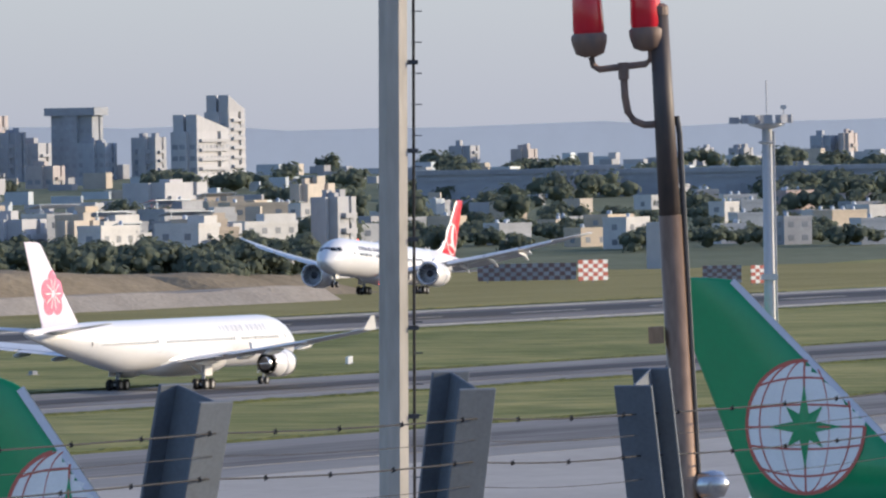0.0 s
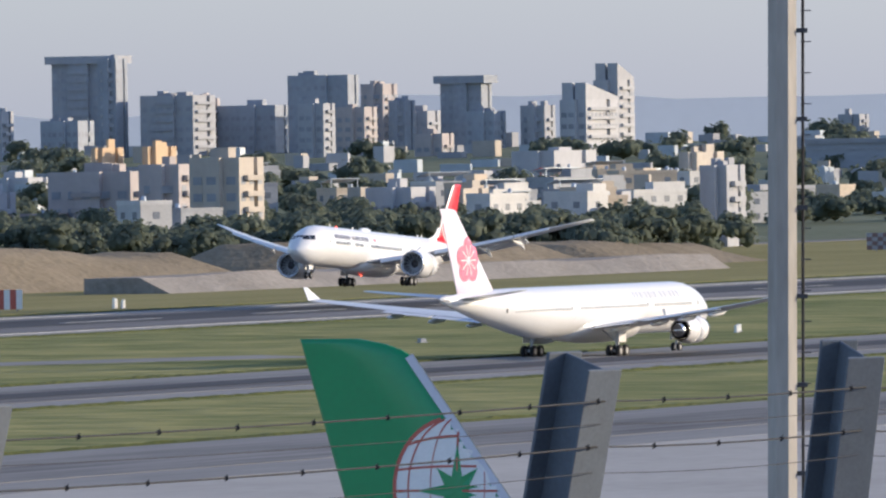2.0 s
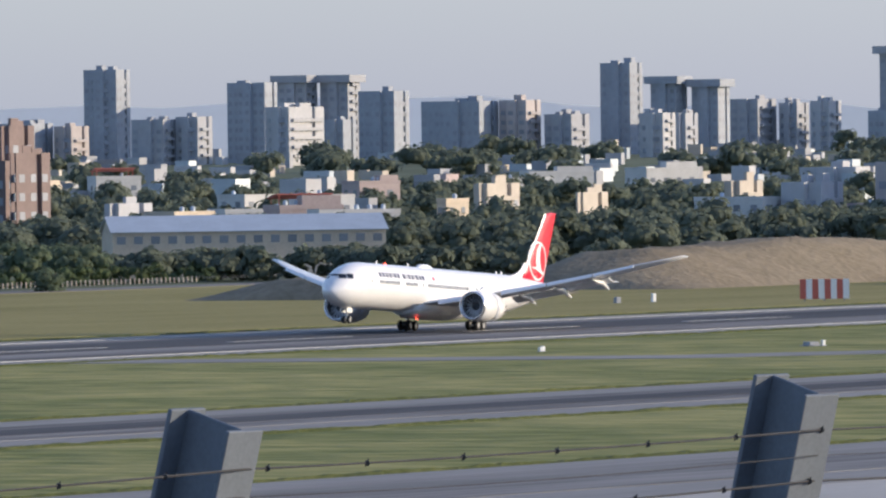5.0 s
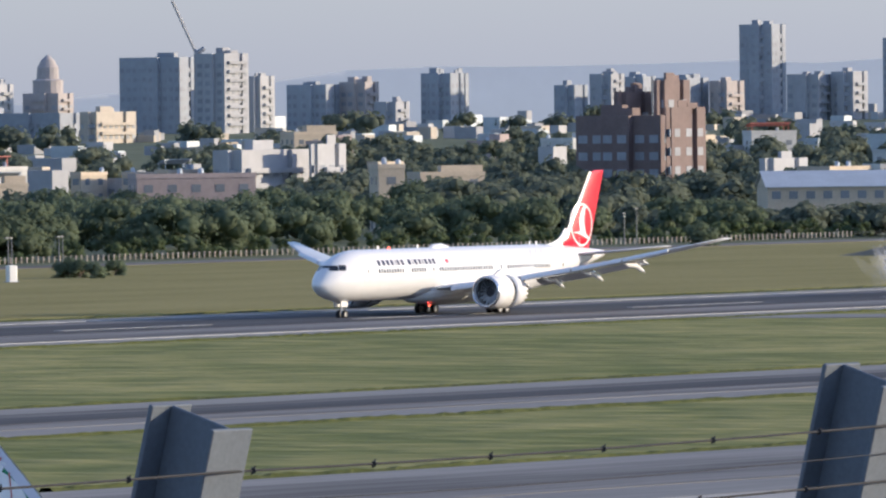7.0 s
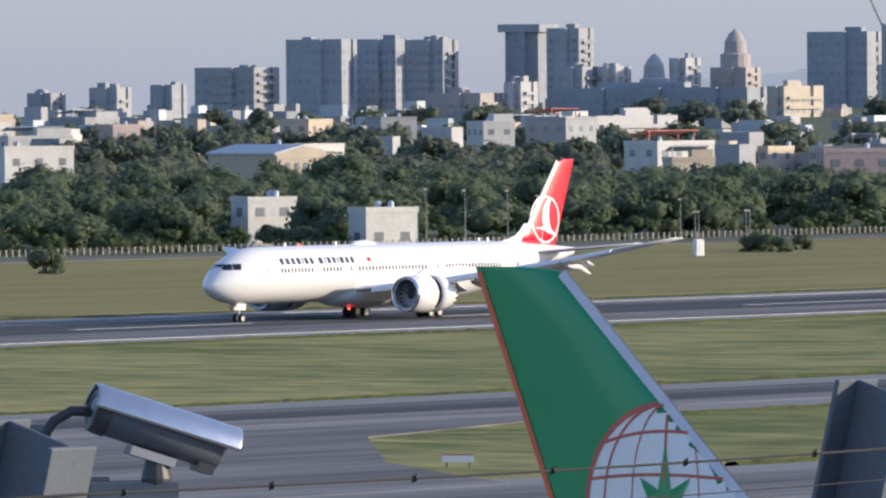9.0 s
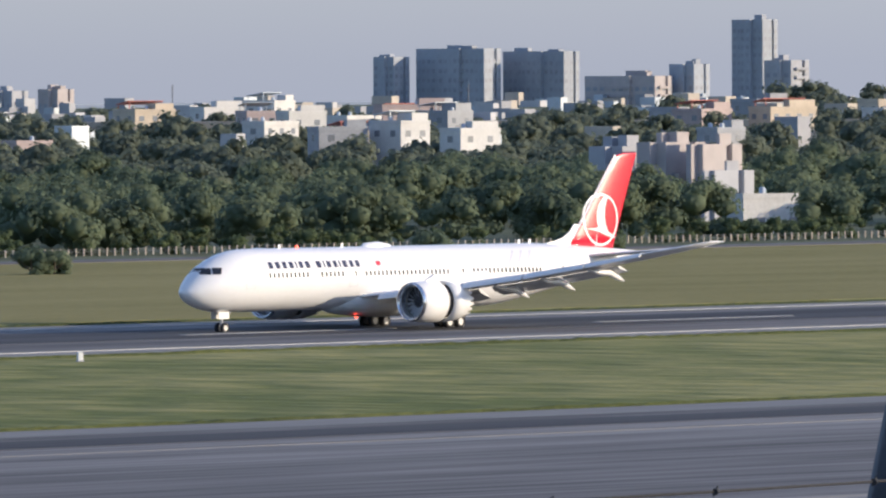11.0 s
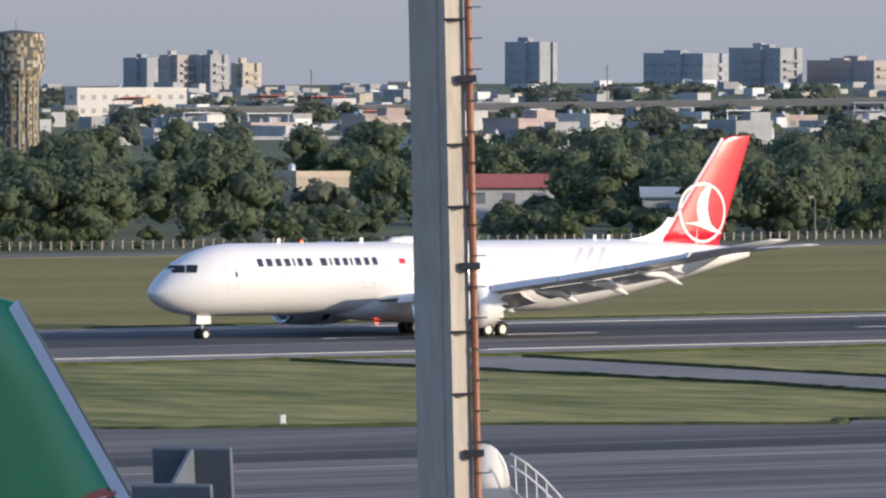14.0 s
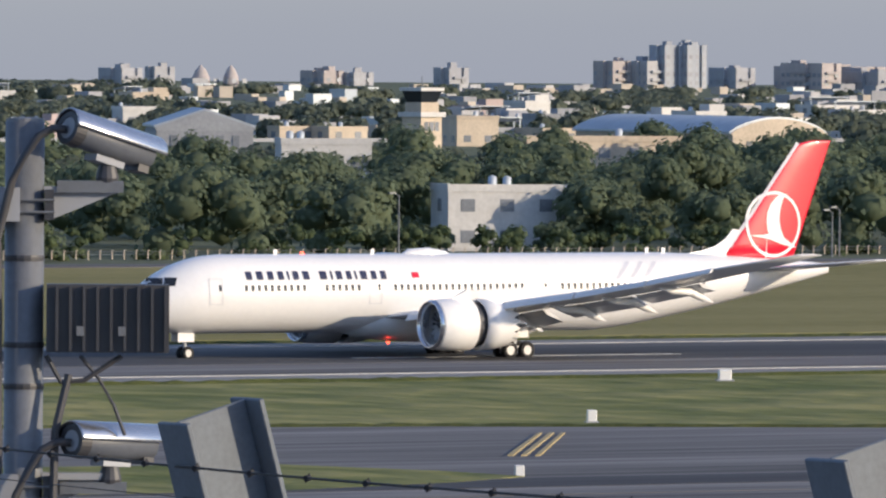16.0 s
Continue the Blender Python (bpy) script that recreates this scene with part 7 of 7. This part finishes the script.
def boarding_stair(x, y, z, bearing):
    """A rounded canopy with a curved white handrail beside it, on a tall stair tower."""
    ob = thing("boarding_stair", "grey domed stair canopy with curved white railings", "stair", pose(x, y, 0, 0, 0, bearing))
    part("stair_tower", B(-0.5, 1.0, -0.15, 0.55, 0, z - 0.55), M_WALLG, ob)
    rings = []
    for i in range(7):
        a = math.pi / 2 * i / 6
        rings.append([(0.2 + 0.4 * math.cos(2 * math.pi * q / 16) * math.cos(a * 0.96), 0.2 + 0.34 * math.sin(2 * math.pi * q / 16) * math.cos(a * 0.96), z - 0.56 + 0.55 * math.sin(a)) for q in range(16)])
    part("canopy", loft(bmesh.new(), rings), M_WALLW, ob, "weathered white dome", True)
    for k in range(2):
        part("handrail", tube(bmesh.new(), [(-0.2 * k, -0.14, z - 0.12 - 0.14 * k), (-0.2 * k, -0.35, z - 0.25 - 0.14 * k), (-0.2 * k, -0.55, z - 0.42 - 0.14 * k), (-0.2 * k, -0.85, z - 0.75 - 0.14 * k), (-0.2 * k, -1.3, z - 1.4 - 0.14 * k)], 0.012, 8), M_SIGNWHITE, ob, "", True)
    for k in range(6):
        yy, zz = -0.2 - 0.13 * k, z - 0.17 - 0.02 * k * k - 0.045 * k
        part("baluster", tube(bmesh.new(), [(0, yy, zz), (-0.1, yy - 0.02, zz - 0.45)], 0.008, 6), M_SIGNWHITE, ob)
    part("stair_side", loft(bmesh.new(), [[(0.1, -0.1, 0), (0.1, -0.1, z - 0.5), (0.1, -1.6, z - 2.0), (0.1, -1.6, 0)], [(0.5, -0.1, 0), (0.5, -0.1, z - 0.5), (0.5, -1.6, z - 2.0), (0.5, -1.6, 0)]]), M_WALLG, ob)


def service_truck(x, y, z, bearing):
    """A high-lift truck whose red roof edge reaches into view."""
    ob = thing("high_lift_truck", "high-lift service truck with red and white raised box", "truck", pose(x, y, 0, 0, 0, bearing))
    part("raised_box", B(-1.2, 1.2, -0.55, 0.6, z - 2.2, z - 0.05), M_SIGNWHITE, ob)
    part("roof_edge", B(-1.22, 1.22, -0.42, 0.2, z - 0.05, z), M_CHECKRED, ob, "red roof edge")
    part("scissor_lift", B(-0.6, 0.6, -0.4, 0.4, 1.4, z - 2.2), M_GALV, ob)
    part("chassis", B(-3.0, 3.0, -1.1, 1.1, 0.7, 1.4), M_GALV, ob)
    for a in (-2.2, 2.2):
        for s in (-1, 1):
            part("tyre", revolve(bmesh.new(), [(s * 0.8, 0.2), (s * 0.8, 0.5), (s * 1.1, 0.5), (s * 1.1, 0.2)], 16, 'y', (a, 0, 0.5)), M_TYRE, ob)


SMOKE = []
for k in range(6):       # flakes of tyre smoke, long and low
    rng = np.random.default_rng(70 + k)
    n = 80
    c = np.clip(rng.normal(0, 1, (n, 3)), -1.7, 1.7) * (9.0, 2.5, 1.3)
    face = np.array([0.30, -0.62, 0.72]) + rng.normal(0, 0.35, (n, 3))
    a = np.cross(face, rng.normal(0, 1, (n, 3)))
    a /= np.linalg.norm(a, axis=1)[:, None]
    b = np.cross(a, face)
    b /= np.linalg.norm(b, axis=1)[:, None]
    s = rng.uniform(0.8, 2.3, (n, 1))
    q = np.stack([c - a * s, c - b * s, c + a * s, c + b * s], 1).reshape(-1, 3)
    me = bpy.data.meshes.new("tyre_smoke")
    me.from_pydata(q.tolist(), [], np.arange(n * 4).reshape(-1, 4).tolist())
    me.materials.append(M_SMOKE)
    SMOKE.append(tagged(new("tyre_smoke", me), "thin pale tyre smoke drifting over the runway", "smoke", "puffs of tyre smoke", "stuff"))


def platform_mast(x, y, h):
    ob = thing("floodlight_mast", "tall pale mast with lamp platform, aerial and ladder", "floodlight", pose(x, y, 0, 0, 0, 25), "floodlight masts")
    part("pole", tube(bmesh.new(), [(0, 0, 0), (0, 0, h)], [0.36, 0.27], 14), M_MASTGREY, ob, "", True)
    part("platform", revolve(bmesh.new(), [(h - 0.2, 0.3), (h, 0.95), (h + 0.12, 0.95), (h + 0.12, 0.2)], 18, 'z'), M_MASTGREY, ob)
    part("lower_ring", revolve(bmesh.new(), [(h - 1.0, 0.28), (h - 0.9, 0.5), (h - 0.8, 0.28)], 14, 'z'), M_MASTGREY, ob)
    for i in range(7):
        a = radians(20 + 40 * i)
        part("floodlight", B(0.9, 1.35, -0.22, 0.22, h + 0.1, h + 0.55, m=Matrix.Rotation(a, 4, 'Z')), M_WALLG, ob)
    part("side_arm", tube(bmesh.new(), [(0, 0.3, h + 0.05), (0.0, 1.9, h + 0.35)], 0.10, 8), M_MASTGREY, ob)
    part("floodlight", B(-0.2, 0.2, 1.5, 2.0, h + 0.1, h + 0.45), M_WALLG, ob)
    part("aerial", tube(bmesh.new(), [(0, 0, h), (0, 0, h + 2.4)], 0.035, 6), M_MASTGREY, ob)
    part("vane", tube(bmesh.new(), [(0, -0.9, h), (0, -0.9, h + 1.0)], 0.03, 6), M_MASTGREY, ob)
    part("vane_head", B(-0.05, 0.05, -1.05, -0.75, h + 0.85, h + 1.05), M_MASTGREY, ob)
    part("cable_duct", tube(bmesh.new(), [(-0.3, -0.35, 0), (-0.25, -0.33, h - 0.3)], 0.06, 6), M_WALLG, ob)
    part("junction_box", B(-0.4, 0.4, -0.42, 0.42, h - 8.2, h - 7.9), M_MASTGREY, ob)


boarding_stair(93.14, 104.52, 19.91, 48.3)
service_truck(111.74, 114.52, 18.64, 45.7)
flood_mast(248.4, 246.6, 26.7, 'tall galvanised floodlight mast with a ring of lamps')
platform_mast(559.5, 216.7, 26.5)


def motions():
    walk(landing_airliner, [
        (0, pose(1614.01, 699.76, 5.66, 0, 3.40, 2.50)),
        (0.5, pose(1576.78, 699.77, 5.55, 0, 3.40, 2.46)),
        (1, pose(1538.89, 699.77, 5.36, 0, 3.40, 2.42)),
        (1.5, pose(1501.11, 699.78, 5.07, 0, 3.40, 2.38)),
        (2, pose(1463.28, 699.78, 4.87, 0, 3.40, 2.34)),
        (2.5, pose(1424.76, 699.78, 4.67, 0, 3.40, 2.30)),
        (3, pose(1386.79, 699.79, 4.39, 0, 3.40, 2.26)),
        (3.5, pose(1348.29, 699.79, 3.90, 0, 3.40, 2.22)),
        (3.7, pose(1332.77, 699.79, 3.65, 0, 3.40, 2.20)),
        (4.7, pose(1255.78, 699.85, 2.35, 0, 3.40, 1.59)),
        (5.2, pose(1217.28, 699.88, 1.68, 0, 3.00, 1.29)),
        (5.8, pose(1171.06, 699.91, 0.87, 0, 1.60, 0.92)),
        (6, pose(1155.66, 699.92, 0.38, 0, 0.70, 0.80)),
        (6.5, pose(1117.68, 699.96, 0.00, 0, 0.00, 0.40)),
        (7, pose(1079.56, 700.00, 0.00, 0, 0.00, 0.00)),
        (7.5, pose(1041.50, 700.05, 0.00, 0, 0.00, -0.50)),
        (8, pose(1003.63, 700.09, 0.00, 0, 0.00, -1.00)),
        (8.5, pose(966.31, 700.14, 0.00, 0, 0.00, -1.50)),
        (9, pose(929.20, 700.19, 0.00, 0, 0.00, -2.00)),
        (9.5, pose(892.44, 700.21, 0.00, 0, 0.00, -2.23)),
        (10, pose(856.34, 700.23, 0.00, 0, 0.00, -2.45)),
        (10.2, pose(841.80, 700.24, 0.00, 0, 0.00, -2.55)),
        (12.3, pose(698.01, 700.33, 0.00, 0, 0.00, -3.50)),
        (12.5, pose(684.48, 700.33, 0.00, 0, 0.00, -3.50)),
        (13, pose(651.04, 700.33, 0.00, 0, 0.00, -3.50)),
        (13.5, pose(618.41, 700.33, 0.00, 0, 0.00, -3.50)),
        (14.5, pose(554.31, 700.33, 0.00, 0, 0.00, -3.50)),
        (15, pose(523.15, 700.33, 0.00, 0, 0.00, -3.50)),
        (15.5, pose(492.67, 700.33, 0.00, 0, 0.00, -3.50)),
        (16, pose(462.67, 700.33, 0.00, 0, 0.00, -3.50)),
    ])
    walk(taxiing_airliner, [
        (0, pose(1173.54, 513, 0, 0, 0, 177)),
        (4, pose(1187.33, 513, 0, 0, 0, 177)),
        (8, pose(1201.12, 513, 0, 0, 0, 177)),
        (12, pose(1214.90, 513, 0, 0, 0, 177)),
        (16, pose(1228.69, 513, 0, 0, 0, 177)),
    ])
    for sleeve in SLEEVES_A:
        walk(sleeve, [(0, pose(0, 0, 0)), (6.3, pose(0, 0, 0)), (7.3, pose(0.62, 0, 0)), (16, pose(0.62, 0, 0))])
    for s, wing in WINGS_A:      # the wings bend up in flight and settle on the ground
        def bent(a, s=s):
            return pose(0, s * 2.8, 2.9) @ pose(0, 0, 0, s * a) @ pose(0, -s * 2.8, -2.9)
        walk(wing, [(0, bent(3.2)), (3.7, bent(3.2)), (5.2, bent(2.9)), (5.8, bent(2.2)), (6.6, bent(1.0)), (8.0, bent(-2.4 if s > 0 else 0.0)), (16, bent(-2.4 if s > 0 else 0.0))])
    smoke_rows = (
        ((0, pose(1224.8, 697.0, -5.5)), (5.35, pose(1224.8, 697.0, -5.5)), (5.7, pose(1224.8, 697.0, 1.6)), (6.6, pose(1214.8, 695.0, 2.6, 12, 0, 10)), (8.5, pose(1198.8, 692.0, 4.2, 30, 0, 24)), (16, pose(1164.8, 680.0, 9, 70, 0, 60))),
        ((0, pose(1236.2, 702.0, -5.5)), (5.29, pose(1236.2, 702.0, -5.5)), (5.7, pose(1236.2, 702.0, 1.6)), (6.6, pose(1224.2, 700.0, 3.1, 12, 0, 10)), (8.5, pose(1207.2, 700.0, 5.1, 30, 0, 24)), (16, pose(1185.2, 698.0, 11, 70, 0, 60))),
        ((0, pose(1247.8, 697.0, -5.5)), (5.23, pose(1247.8, 697.0, -5.5)), (5.7, pose(1247.8, 697.0, 1.6)), (6.6, pose(1233.8, 705.0, 3.6, 12, 0, 10)), (8.5, pose(1215.8, 708.0, 6.0, 30, 0, 24)), (16, pose(1205.8, 716.0, 13, 70, 0, 60))),
        ((0, pose(1259.6, 702.0, -5.5)), (5.17, pose(1259.6, 702.0, -5.5)), (5.7, pose(1259.6, 702.0, 1.6)), (6.6, pose(1249.6, 695.0, 2.6, 12, 0, 10)), (8.5, pose(1233.6, 692.0, 4.2, 30, 0, 24)), (16, pose(1199.6, 680.0, 9, 70, 0, 60))),
        ((0, pose(1270.1, 697.0, -5.5)), (5.11, pose(1270.1, 697.0, -5.5)), (5.7, pose(1270.1, 697.0, 1.6)), (6.6, pose(1258.1, 700.0, 3.1, 12, 0, 10)), (8.5, pose(1241.1, 700.0, 5.1, 30, 0, 24)), (16, pose(1219.1, 698.0, 11, 70, 0, 60))),
        ((0, pose(1280.6, 702.0, -5.5)), (5.05, pose(1280.6, 702.0, -5.5)), (5.7, pose(1280.6, 702.0, 1.6)), (6.6, pose(1266.6, 705.0, 3.6, 12, 0, 10)), (8.5, pose(1248.6, 708.0, 6.0, 30, 0, 24)), (16, pose(1238.6, 716.0, 13, 70, 0, 60))),
    )
    for puff, rows in zip(SMOKE, smoke_rows):
        walk(puff, list(rows))


motions()
